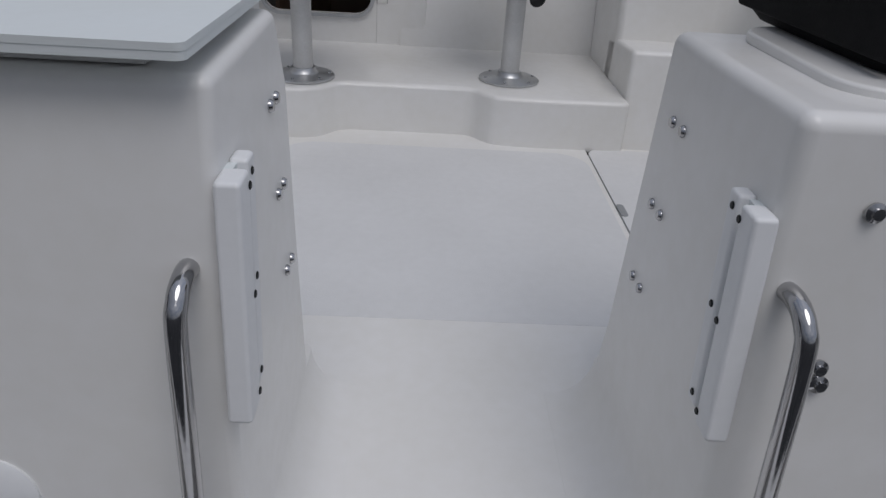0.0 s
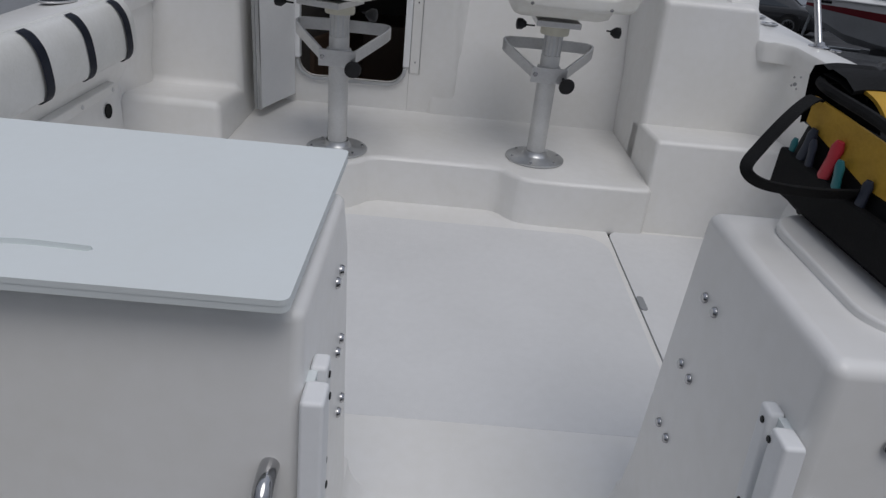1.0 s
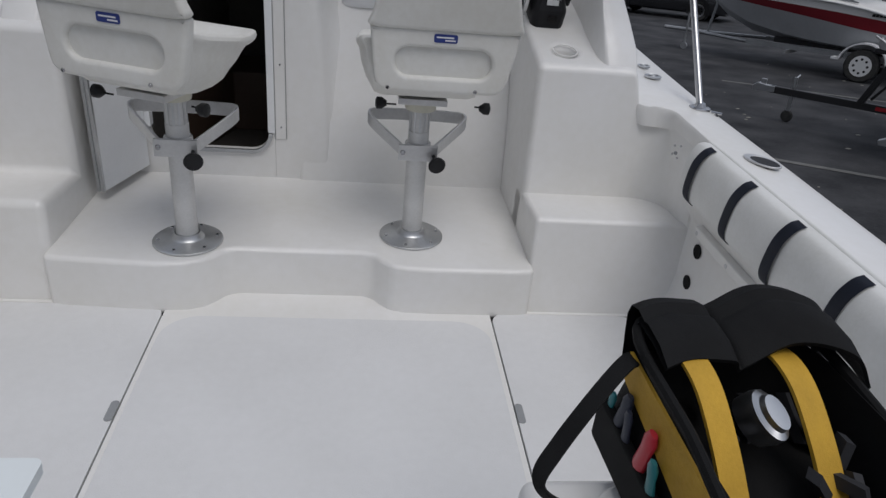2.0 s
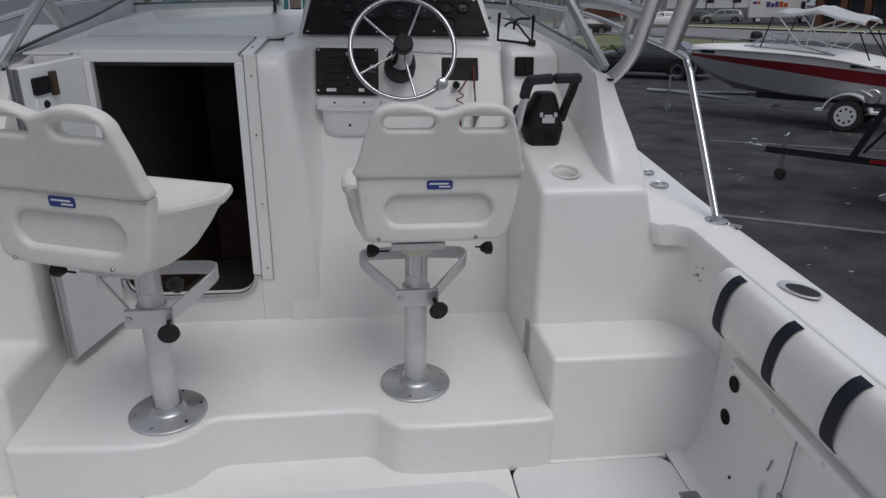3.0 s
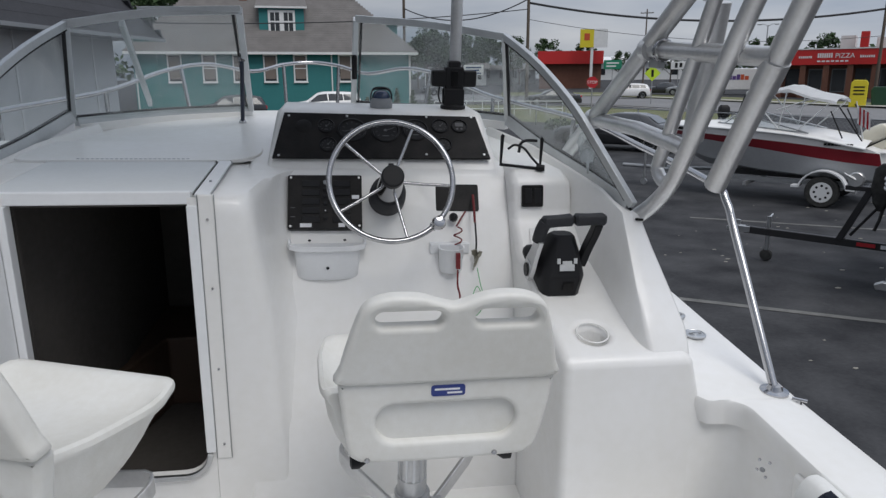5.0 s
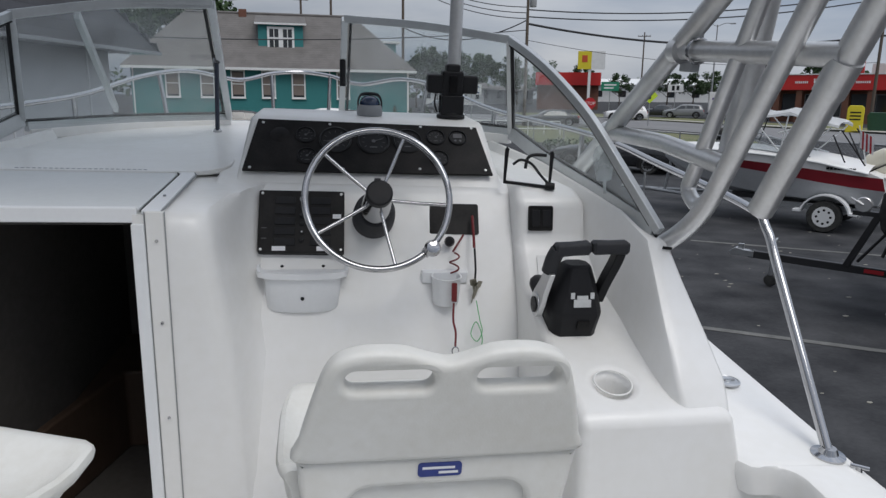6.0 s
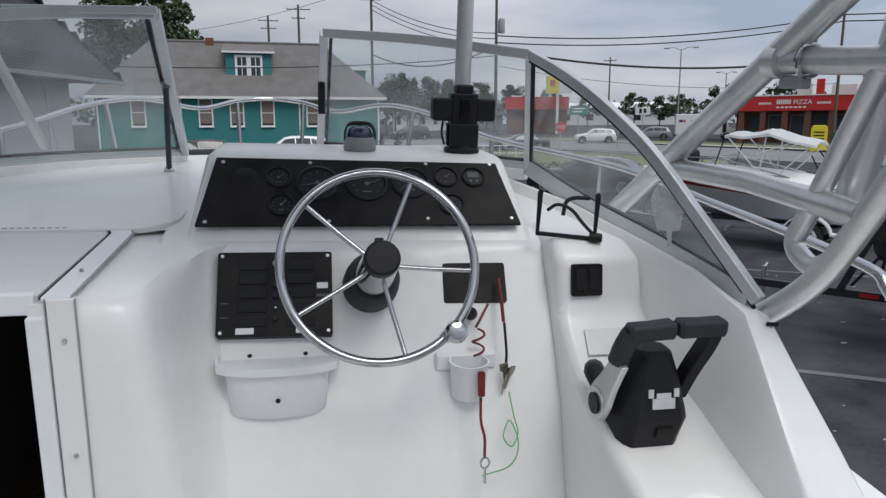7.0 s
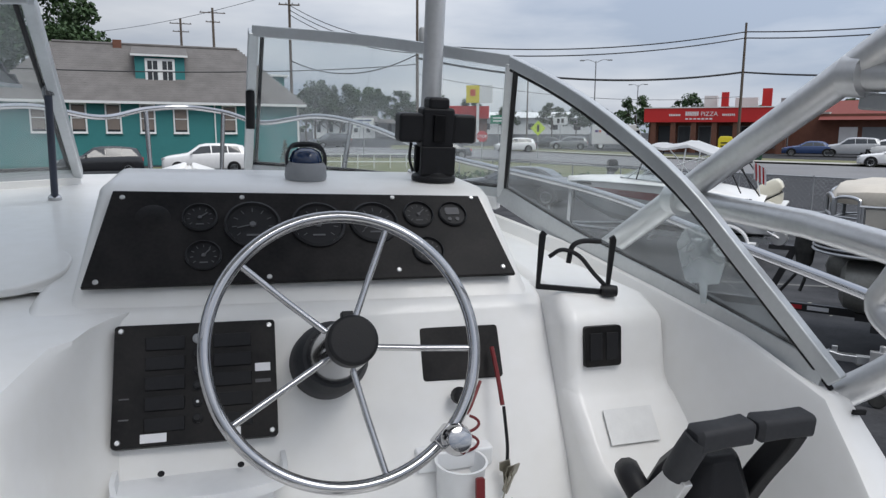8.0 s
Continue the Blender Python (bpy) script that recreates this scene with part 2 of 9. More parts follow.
def curve_points(pts, step=8, closed=False):
    """A smooth line (Catmull-Rom) through the points."""
    p = [Vector(q) for q in pts]
    n, out = len(p), []
    for i in range(n if closed else n - 1):
        a, b = p[i], p[(i + 1) % n]
        p0 = p[i - 1] if (i > 0 or closed) else a + (a - b)
        p3 = p[(i + 2) % n] if (i + 2 < n or closed) else b + (b - a)
        for k in range(step):
            t = k / step
            out.append(0.5 * ((2 * a) + (b - p0) * t + (2 * p0 - 5 * a + 4 * b - p3) * t * t + (3 * a - p0 - 3 * b + p3) * t ** 3))
    if not closed:
        out.append(p[-1])
    return out


def tube(bm, pts, r, segs=12, closed=False, flat=None, r_end=None):
    """A round bar along the points (or a flat bar of size flat = (width, thickness))."""
    p = [Vector(q) for q in pts]
    n = len(p)
    dirs = [(p[(i + 1) % n] - p[i - 1] if closed or 0 < i < n - 1 else (p[1] - p[0] if i == 0 else p[-1] - p[-2])).normalized() for i in range(n)]
    up = Vector((0, 0, 1)) if abs(dirs[0].z) < 0.9 else Vector((0, 1, 0))
    side = dirs[0].cross(up).normalized()
    rings = []
    for i in range(n):
        side = (side - dirs[i] * side.dot(dirs[i])).normalized()
        other = side.cross(dirs[i])
        rad = r if r_end is None else r + (r_end - r) * i / (n - 1)
        if flat:
            cs = [(-flat[0] / 2, -flat[1] / 2), (flat[0] / 2, -flat[1] / 2), (flat[0] / 2, flat[1] / 2), (-flat[0] / 2, flat[1] / 2)]
        else:
            cs = [(rad * math.cos(2 * math.pi * k / segs), rad * math.sin(2 * math.pi * k / segs)) for k in range(segs)]
        rings.append([p[i] + other * u + side * v for u, v in cs])
    if closed:
        rings.append(rings[0])
        rows = [[bm.verts.new(q) for q in r_] for r_ in rings[:-1]]
        k = len(rows[0])
        for i in range(n):
            a, b = rows[i], rows[(i + 1) % n]
            for j in range(k):
                bm.faces.new((a[j], a[(j + 1) % k], b[(j + 1) % k], b[j]))
    else:
        loft(bm, rings)


def lathe(bm, profile, segs=24, m=None):
    """A turned body: (radius, height) pairs round the z axis."""
    vs, rows = [], []
    for r, z in profile:
        if r < 1e-6:
            rows.append([bm.verts.new((0, 0, z))])
        else:
            rows.append([bm.verts.new((r * math.cos(2 * math.pi * k / segs), r * math.sin(2 * math.pi * k / segs), z)) for k in range(segs)])
        vs += rows[-1]
    for a, b in zip(rows, rows[1:]):
        for k in range(segs):
            q = [a[k % len(a)], a[(k + 1) % len(a)], b[(k + 1) % len(b)], b[k % len(b)]]
            q = list(dict.fromkeys(q))
            if len(q) > 2:
                bm.faces.new(q)
    if len(rows[0]) > 1:
        bm.faces.new(rows[0][::-1])
    if len(rows[-1]) > 1:
        bm.faces.new(rows[-1])
    if m is not None:
        bmesh.ops.transform(bm, matrix=m, verts=vs)
    return vs


def rounded(x0, x1, y0, y1, r, n=5):
    """A rectangle's outline with rounded corners."""
    out = []
    for cx, cy, a0 in ((x1 - r, y1 - r, 0), (x0 + r, y1 - r, 90), (x0 + r, y0 + r, 180), (x1 - r, y0 + r, 270)):
        for k in range(n + 1):
            a = radians(a0 + 90 * k / n)
            out.append((cx + r * math.cos(a), cy + r * math.sin(a)))
    return out


def cut(ob, bm):
    """Takes the bmesh's body out of ob's mesh for good."""
    me = bpy.data.meshes.new("cutter")
    bmesh.ops.recalc_face_normals(bm, faces=bm.faces)
    bm.to_mesh(me)
    bm.free()
    cutter = new("cutter", me)
    cutter.matrix_basis = ob.matrix_basis
    md = ob.modifiers.new("cut", "BOOLEAN")
    md.operation, md.object, md.solver = "DIFFERENCE", cutter, "EXACT"
    while ob.modifiers[0] != md:
        ob.modifiers.move(len(ob.modifiers) - 1, 0)
    others = [q for q in ob.modifiers if q != md]
    for q in others:
        q.show_viewport = False
    bpy.context.view_layer.update()
    done = bpy.data.meshes.new_from_object(ob.evaluated_get(bpy.context.evaluated_depsgraph_get()))
    for q in others:
        q.show_viewport = True
    ob.modifiers.remove(md)
    old = ob.data
    ob.data = done
    done.name = ob.name
    bpy.data.meshes.remove(old)
    bpy.data.objects.remove(cutter)
    bpy.data.meshes.remove(me)


def bm_new():
    return bmesh.new()


def facing(at, normal, up=(0, 0, 1)):
    """A pose whose z axis is the normal and whose y axis runs up the surface."""
    z = Vector(normal).normalized()
    up = (0, 1, 0) if abs(z.dot(Vector(up).normalized())) > 0.999 else up
    x = Vector(up).cross(z).normalized()
    y = z.cross(x)
    return Matrix.Translation(at) @ Matrix((x, y, z)).transposed().to_4x4()


# ================= the boat: moulded structure =================
def structure(name, bm, mat, label, category, bevel=0.0, segs=3, smooth=True):
    return tagged(part(name, bm, mat, bevel=bevel, segs=segs, smooth=smooth), label, category, kind="structure")


# sole: a dark under-deck with the moulded panels lying on it, so that the seams are real gaps
bm = bm_new()
box(bm, -1.32, 1.32, -0.16, 2.5, -0.09, -0.014)
structure("floor", bm, SEAM, "dark under-deck below the moulded cockpit panels", "floor")
for name, x0, x1, y0, y1, mat, lab in (
        ("sole_panel", -0.434, 0.661, -0.15, 1.90, GEL, "smooth white gelcoat middle panel of the cockpit sole"),
        ("sole_margin", 1.190, 1.32, -0.15, 1.90, GEL, "smooth white gelcoat margin along the cockpit side"),
        ("sole_margin", -1.32, -1.190, -0.15, 1.90, GEL, "smooth white gelcoat margin along the cockpit side"),
        ("sole_panel", 0.665, 1.186, 1.779, 1.90, GEL, "smooth white gelcoat strip before the hatch"),
        ("sole_panel", -1.186, -0.438, 1.779, 1.90, GEL, "smooth white gelcoat strip before the hatch"),
        ("sole_panel", 0.665, 1.186, -0.15, 0.62, GEL, "smooth white gelcoat panel under the transom box"),
        ("sole_panel", -1.186, -0.438, -0.15, 0.62, GEL, "smooth white gelcoat panel under the transom box")):
    bm = bm_new()
    box(bm, x0, x1, y0, y1, -0.014, 0.0)
    structure(name, bm, mat, lab, "floor", bevel=0.002, segs=2)


bm = bm_new()
prism(bm, rounded(-0.42, 0.645, 0.652, 1.72, 0.12, 8), "z", -0.002, 0.0012)
structure("sole_nonskid", bm, GEL_SOLE, "grey-white non-skid field with rounded corners on the sole", "floor", bevel=0.0012, segs=1)


def deck_hatch(x0, x1, hinge_x, latch_x):
    h = thing("deck_hatch", "white non-skid lift-up hatch set flush in the cockpit sole", "hatch", pose((x0 + x1) / 2, 1.2, 0), group="cockpit hatches")
    cx = (x0 + x1) / 2
    bm = bm_new()
    prism(bm, rounded(x0 - cx, x1 - cx, 0.624 - 1.2, 1.775 - 1.2, 0.055, 8), "z", -0.013, 0.0015)
    part("lid", bm, GEL_SOLE, h, bevel=0.002)
    for y in (1.593, 0.85):
        bm = bm_new()
        prism(bm, rounded(hinge_x - cx - 0.03, hinge_x - cx + 0.03, y - 1.2 - 0.017, y - 1.2 + 0.017, 0.006), "z", 0.0015, 0.004)
        for dx in (-0.02, 0, 0.02):
            for dy in (-0.009, 0.009):
                lathe(bm, [(0.0035, 0.004), (0.0025, 0.0056)], 8, pose(hinge_x - cx + dx, y - 1.2 + dy, 0))
        part("hinge", bm, STEEL, h, "small stainless leaf hinge")
    bm = bm_new()
    prism(bm, rounded(latch_x - cx - 0.011, latch_x - cx + 0.011, 1.26 - 1.2 - 0.04, 1.26 - 1.2 + 0.04, 0.01), "z", 0.0015, 0.004)
    part("latch", bm, GREY_PLASTIC, h, "worn grey finger latch")


deck_hatch(0.665, 1.186, 1.178, 0.675)
deck_hatch(-1.186, -0.438, -1.178, -0.448)

# the raised helm platform with its scalloped front edge
edge = [(-0.80, 2.60), (-0.80, 1.775), (-0.74, 1.765), (-0.45, 1.747), (-0.36, 1.755), (-0.31, 1.775), (-0.275, 1.815), (-0.25, 1.85), (-0.21, 1.866),
        (0.21, 1.866), (0.25, 1.85), (0.275, 1.815), (0.31, 1.78), (0.36, 1.768), (0.45, 1.763), (0.74, 1.765), (0.80, 1.775), (0.80, 2.60)]
bm = bm_new()
prism(bm, edge, "z", -0.02, 0.18)
structure("helm_platform", bm, GEL, "white moulded step-up platform with a scalloped edge under the seats", "floor", bevel=0.018, segs=4)


# cockpit sides: liner wall and gunwale cap, one each side
CX = 0.095  # the boat's centreline


def hull_half(y):
    """Half width and height of the sheer at a distance along the boat."""
    ys = (-0.6, 1.0, 1.6, 2.1, 2.6, 3.3, 4.1, 4.8, 5.4, 5.8, 6.0)
    xs = (1.375, 1.395, 1.388, 1.378, 1.372, 1.362, 1.21, 0.92, 0.58, 0.25, 0.02)
    zs = (0.639, 0.639, 0.652, 0.662, 0.684, 0.72, 0.79, 0.87, 0.94, 0.99, 1.01)
    return float(np.interp(y, ys, xs)), float(np.interp(y, ys, zs))


for side, word in ((1, "starboard"), (-1, "port")):
    bm = bm_new()
    prism(bm, [(CX + side * (x - CX), z) for x, z in ((1.245, -0.02), (1.30, 0.06), (1.325, 0.17), (1.328, 0.38), (1.295, 0.43), (1.272, 0.50), (1.268, 0.638), (1.43, 0.638), (1.43, -0.02))], "y", -0.3, 1.83)
    prism(bm, [(CX + side * (x - CX), z) for x, z in ((1.245, -0.02), (1.30, 0.06), (1.325, 0.17), (1.328, 0.38), (1.318, 0.44), (1.306, 0.52), (1.300, 0.638), (1.43, 0.638), (1.43, -0.02))], "y", 1.83, 2.5)
    wall = structure("wall_" + word, bm, GEL, "white moulded cockpit liner side with a stepped ledge", "wall", bevel=0.012, segs=3)
    bm = bm_new()
    rings = []
    stations = [(y, None) for y in (-0.6, -0.2, 0.4, 1.0, 1.6, 1.80, 1.95)]
    if side > 0:  # the inner edge turns in a tight round corner towards the helm block
        stations += [(2.022 + 0.055 * math.sin(radians(q)), 1.222 + 0.055 * math.cos(radians(q))) for q in (0, 15, 30, 45, 60, 75, 86)]
        stations += [(2.0785, 1.195), (2.084, 1.180), (2.105, 1.165), (2.14, 1.150), (2.35, 1.140)]
    else:
        stations += [(2.0, None), (2.3, None)]
    stations += [(y, None) for y in (2.6, 3.0, 3.4, 3.8, 4.2, 4.6, 4.9, 5.2, 5.5, 5.7, 5.85, 5.97)]
    for y, edge_x in stations:
        xo, z = hull_half(y)
        wid = xo - 1.198 if y < 2.6 else max(0.02, min(0.175, xo - 0.01))
        inn = xo - wid if y >= 2.6 else (1.182 if edge_x is None else edge_x - CX)
        rings.append([(CX + side * u, y, h) for u, h in ((inn, z - 0.005), (inn, z + 0.018), (inn + 0.005, z + 0.026), (inn + 0.018, z + 0.029), (xo - 0.05, z + 0.018),
                      (xo - 0.01, z + 0.004), (xo, z - 0.02), (xo - 0.01, z - 0.06), (inn + 0.01, z - 0.045))])
    loft(bm, rings)
    structure("gunwale_" + word, bm, GEL, "broad white gelcoat gunwale cap", "gunwale")
# outer hull
bm = bm_new()
rings = []
for y in (-0.6, 0.5, 1.5, 2.4, 3.3, 4.1, 4.8, 5.4, 5.8, 5.98):
    xo, z = hull_half(y)
    f = max(0.0, (y - 2.4) / 3.6)
    kz, cz = -0.62 + 0.9 * f ** 2.2, -0.22 + 0.75 * f ** 1.8
    cx = xo * (0.93 - 0.35 * f)
    half = [(xo - 0.012, z - 0.03), (xo - 0.03, (z + cz) / 2 + 0.1), (cx, cz), (cx - 0.06, cz - 0.02), (0.0, kz)]
    rings.append([(CX + x, y, h) for x, h in half] + [(CX - x, y, h) for x, h in half[-2::-1]])
loft(bm, rings, closed=False)
hull = structure("hull", bm, GEL, "white gelcoat outer hull of the sport boat on its trailer", "boat hull")
bm = bm_new()
prism(bm, [(-1.26, 0.0), (1.45, 0.0), (1.36, -0.22), (CX, -0.6), (-1.17, -0.22)], "y", -0.59, -0.50)
structure("transom_panel", bm, GEL, "white gelcoat transom panel", "boat hull", bevel=0.01)
bm = bm_new()
box(bm, -0.62, 0.9, -0.85, -0.5, -0.16, -0.10)
structure("swim_platform", bm, GEL, "white moulded swim platform behind the transom", "platform", bevel=0.015)

# transom boxes either side of the passage
bm = bm_new()
prism(bm, [(-0.085, -0.12), (-0.035, 0.60), (-0.012, 0.715), (0.275, 0.722), (0.325, 0.62), (0.345, 0.35), (0.40, -0.12)], "x", -1.10, -0.128)
pbox = structure("transom_box_port", bm, GEL, "white moulded livewell box beside the transom passage", "transom box", bevel=0.014, segs=4)
bm = bm_new()
prism(bm, [(-0.09, -0.12), (-0.02, 0.712), (0.37, 0.706), (0.40, 0.20), (0.46, -0.12)], "x", 0.404, 1.30)
sbox = structure("transom_box_starboard", bm, GEL, "white moulded transom locker box beside the passage", "transom box", bevel=0.018, segs=4)
bm = bm_new()
prism(bm, [(-0.10, -0.30), (-0.10, -0.014), (0.02, -0.014), (0.02, -0.30)], "x", -0.14, 0.42)
structure("passage_sill", bm, GEL, "white moulded sill of the transom passage", "floor", bevel=0.01)

for x, dx in ((0.404, -1), (-0.128, 1)):
    bm = bm_new()
    cove = [(x - dx * 0.01, -0.012), (x - dx * 0.01, 0.10)]
    cove += [(x + dx * 0.085 - dx * 0.085 * math.cos(radians(a)), 0.09 - 0.0896 * math.sin(radians(a))) for a in range(0, 91, 6)]
    cove += [(x + dx * 0.087, -0.012)]
    prism(bm, cove, "y", -0.09, 0.42)
    structure("passage_cove", bm, GEL, "rounded white moulding between passage floor and box", "floor")

# starboard helm side block: step, face, tray and switch face in one moulding
prof_s = [(2.075, -0.02), (2.078, 0.36), (2.111, 0.69), (2.122, 0.80), (2.40, 0.868), (2.62, 0.94), (2.72, 1.03), (2.745, 1.145), (2.80, 1.172), (3.40, 1.20), (3.40, -0.02)]
bm = bm_new()
prism(bm, prof_s, "x", 0.79, 1.186)
for v in bm.verts:
    if v.co.x > 1.0 and v.co.z > 0.75:
        v.co.x = float(np.interp(v.co.y, (2.13, 2.40, 2.62, 2.80, 3.40), (1.153, 1.09, 1.03, 0.985, 0.86)))
sblock = structure("helm_side_block", bm, GEL, "white moulded step and throttle tray beside the helm", "helm console", bevel=0.026, segs=5)
bm = bm_new()
prism(bm, [(1.79, -0.02), (1.835, 0.350), (2.20, 0.330), (2.20, -0.02)], "x", 0.79, 1.40)
structure("side_step", bm, GEL, "white moulded step running into the cockpit side", "helm console", bevel=0.018, segs=4)
bm = bm_new()
rings = []
for z in (0.29, 0.36, 0.45, 0.55, 0.62, 0.666):
    front = float(np.interp(z, (0.36, 0.69), (2.078, 2.111)))
    r = 0.125 - 0.09 * max(0.0, (z - 0.29) / 0.40) ** 1.5
    side_x = float(np.interp(z, (0.29, 0.45, 0.666), (1.312, 1.300, 1.280)))
    row = [(1.14, front + 0.10), (1.14, front + 0.003), (1.160, front - 0.0008), (side_x - r, front - 0.0015)]
    row += [(side_x - r + r * math.sin(radians(q)), front - 0.0015 - r + r * math.cos(radians(q))) for q in range(12, 91, 13)]
    row += [(side_x, 1.86), (side_x + 0.02, 1.835), (1.36, 1.835), (1.36, front + 0.10)]
    rings.append([(x, y, z) for x, y in row])
loft(bm, rings)
structure("side_corner", bm, GEL, "white moulded rounded corner under the gunwale", "wall")
bm = bm_new()
lathe(bm, [(0.037, -0.12), (0.042, 0.05)], 32, pose(0.905, 2.235, 0.836))
cut(sblock, bm)
bm = bm_new()
prism(bm, [(1.79, -0.02), (1.835, 0.337), (2.125, 0.312), (2.118, 0.815), (2.30, 0.84), (2.47, 1.13), (3.40, 1.17), (3.40, -0.02)], "x", -1.16, -0.79)
structure("port_side_block", bm, GEL, "white moulded step and bulkhead beside the cabin door", "console", bevel=0.028, segs=4)

# helm recess: the face below the wheel, sloping to the dash ledge
bm = bm_new()
prism(bm, [(2.45, 0.10), (2.47, 0.22), (2.50, 0.42), (2.655, 0.84), (2.70, 0.92), (2.845, 1.155), (2.90, 1.172), (3.40, 1.19), (3.40, 0.10)], "x", -0.06, 0.80)
structure("helm_console", bm, GEL, "white moulded helm console face under the wheel", "helm console", bevel=0.02, segs=4)
# column between cabin door and recess, splayed towards its foot
bm = bm_new()
rings = []
for z, arch, inset in ((0.16, 0.0, 0.0), (0.45, 0.0, 0.0), (0.75, 0.0, 0.0), (0.90, 0.0, 0.0), (1.0, 0.0, 0.0), (1.08, 0.0, 0.0), (1.115, 0.002, 0.003), (1.135, 0.006, 0.010), (1.150, 0.010, 0.020), (1.159, 0.013, 0.034)):
    x0 = float(np.interp(z, (0.16, 0.5, 0.85, 1.0, 1.16), (0.060, 0.050, 0.028, 0.004, -0.010)))
    deep = float(np.interp(z, (0.10, 0.22, 0.42, 0.84, 0.92, 1.155), (2.45, 2.47, 2.50, 2.655, 2.70, 2.845))) - 2.475 + 0.012
    row = [(-0.152, 2.475), (x0 - 0.06, 2.475)]
    for f, dx in ((0.0, -0.034), (0.03, -0.018), (0.09, -0.006), (0.18, 0.0), (0.35, 0.008), (0.55, 0.018), (0.70, 0.028), (0.82, 0.040), (0.92, 0.058), (1.0, 0.085)):
        row.append((x0 + dx * min(1.0, max(0.0, deep) / 0.15 + 0.25) + arch * f, 2.475 + max(0.004, deep) * f))
    row.append((row[-1][0] - 0.02, 3.2))
    rings.append([(x - (inset * 0.4 if 0 < i < 8 else 0), y + (inset if i < 8 else 0), z) for i, (x, y) in enumerate(row)] + [(-0.152, 3.2, z)])
loft(bm, rings)
structure("door_column", bm, GEL, "white moulded column between cabin door and helm", "console")
# bulkhead round the door
bm = bm_new()
hole = [p for p in rounded(-0.635, -0.178, 0.30, 1.40, 0.07) if p[1] < 1.0]
plate(bm, [(-0.635, 1.16), (-0.80, 1.16), (-0.80, 0.15), (-0.153, 0.15), (-0.153, 1.16), (-0.178, 1.16)] + hole[::-1], [], 2.475, 2.497)
structure("bulkhead", bm, GEL, "white bulkhead with the cabin doorway", "wall")
# cabin behind it: lining and floor coloured dark for its shade, and a berth
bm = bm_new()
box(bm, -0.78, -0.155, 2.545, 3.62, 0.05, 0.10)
structure("cabin_floor", bm, CABIN_SHADE, "cabin floor coloured dark for shade", "floor")
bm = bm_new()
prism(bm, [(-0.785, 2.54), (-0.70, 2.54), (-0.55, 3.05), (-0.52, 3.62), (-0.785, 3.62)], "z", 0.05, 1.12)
structure("cabin_wall", bm, CABIN_SHADE, "cabin lining coloured dark for shade, narrowing towards the bow", "wall")
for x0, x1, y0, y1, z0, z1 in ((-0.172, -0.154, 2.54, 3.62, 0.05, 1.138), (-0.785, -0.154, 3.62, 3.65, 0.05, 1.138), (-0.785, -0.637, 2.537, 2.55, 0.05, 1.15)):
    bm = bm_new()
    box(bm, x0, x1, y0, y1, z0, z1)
    structure("cabin_wall", bm, CABIN_SHADE, "cabin lining coloured dark for shade", "wall")
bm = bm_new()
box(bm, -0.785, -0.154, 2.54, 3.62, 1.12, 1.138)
structure("ceiling", bm, CABIN_SHADE, "cabin headliner coloured dark for shade", "ceiling")
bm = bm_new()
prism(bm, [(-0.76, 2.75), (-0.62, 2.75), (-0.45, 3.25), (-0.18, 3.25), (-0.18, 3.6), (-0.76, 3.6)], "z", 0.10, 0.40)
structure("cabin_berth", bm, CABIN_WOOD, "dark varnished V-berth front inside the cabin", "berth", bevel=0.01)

# cabin top round the sliding hatch
bm = bm_new()
box(bm, -0.80, -0.155, 2.54, 3.0, 1.142, 1.155)
structure("hatch_bed", bm, GEL, "white cabin top under the sliding hatch", "deck")
bm = bm_new()
box(bm, -0.83, -0.692, 2.476, 2.99, 1.161, 1.169)
structure("cabin_top_edge", bm, GEL, "white cabin top beside the sliding hatch", "deck", bevel=0.003)
# foredeck and cabin top
bm = bm_new()
rings = []
for y, w, zt in ((2.955, 0.93, 1.158), (3.08, 0.935, 1.173), (3.2, 0.94, 1.184), (3.4, 0.93, 1.190), (3.6, 0.90, 1.191), (3.85, 0.82, 1.190), (4.05, 0.74, 1.186), (4.5, 0.60, 1.15), (4.9, 0.46, 1.08), (5.3, 0.26, 1.0), (5.5, 0.10, 0.95)):
    xo, zs = hull_half(y)
    b = min(w + 0.10, xo - 0.12)
    ring = [(-b, y, zs), (-(w + 0.05), y, zt - 0.12), (-w, y, zt - 0.025), (-w * 0.95, y, zt - 0.008), (-w * 0.8, y, zt + 0.002), (-w * 0.4, y, zt + 0.009), (0, y, zt + 0.013)]
    rings.append([(CX + x, yy, z) for x, yy, z in ring] + [(CX - x, yy, z) for x, yy, z in ring[-2::-1]])
loft(bm, rings, closed=False)
structure("foredeck", bm, GEL, "white gelcoat cabin top and foredeck", "deck")
for side in (1, -1):
    bm = bm_new()
    rings = []
    for y in (2.5, 3.3, 4.1, 4.8, 5.4, 5.8, 5.97):
        xo, z = hull_half(y)
        rings.append([(CX + side * max(0.0, xo - 0.42), y, z + 0.012), (CX + side * (xo - 0.02), y, z)])
    loft(bm, rings, closed=False)
    structure("side_deck", bm, GEL, "white gelcoat side deck", "deck")
# raised rim and moulded pad before the sliding hatch
bm = bm_new()
prism(bm, rounded(-0.84, -0.028, 2.935, 3.195, 0.115, 10), "z", 1.165, 1.19)
for v in bm.verts:
    if v.co.z > 1.18:
        v.co.z = float(np.interp(v.co.y, (2.935, 2.97, 3.195), (1.178, 1.182, 1.1965)))
structure("hatch_pad", bm, GEL, "raised white moulded pad with a rounded end ahead of the sliding hatch", "deck", bevel=0.004, segs=3)
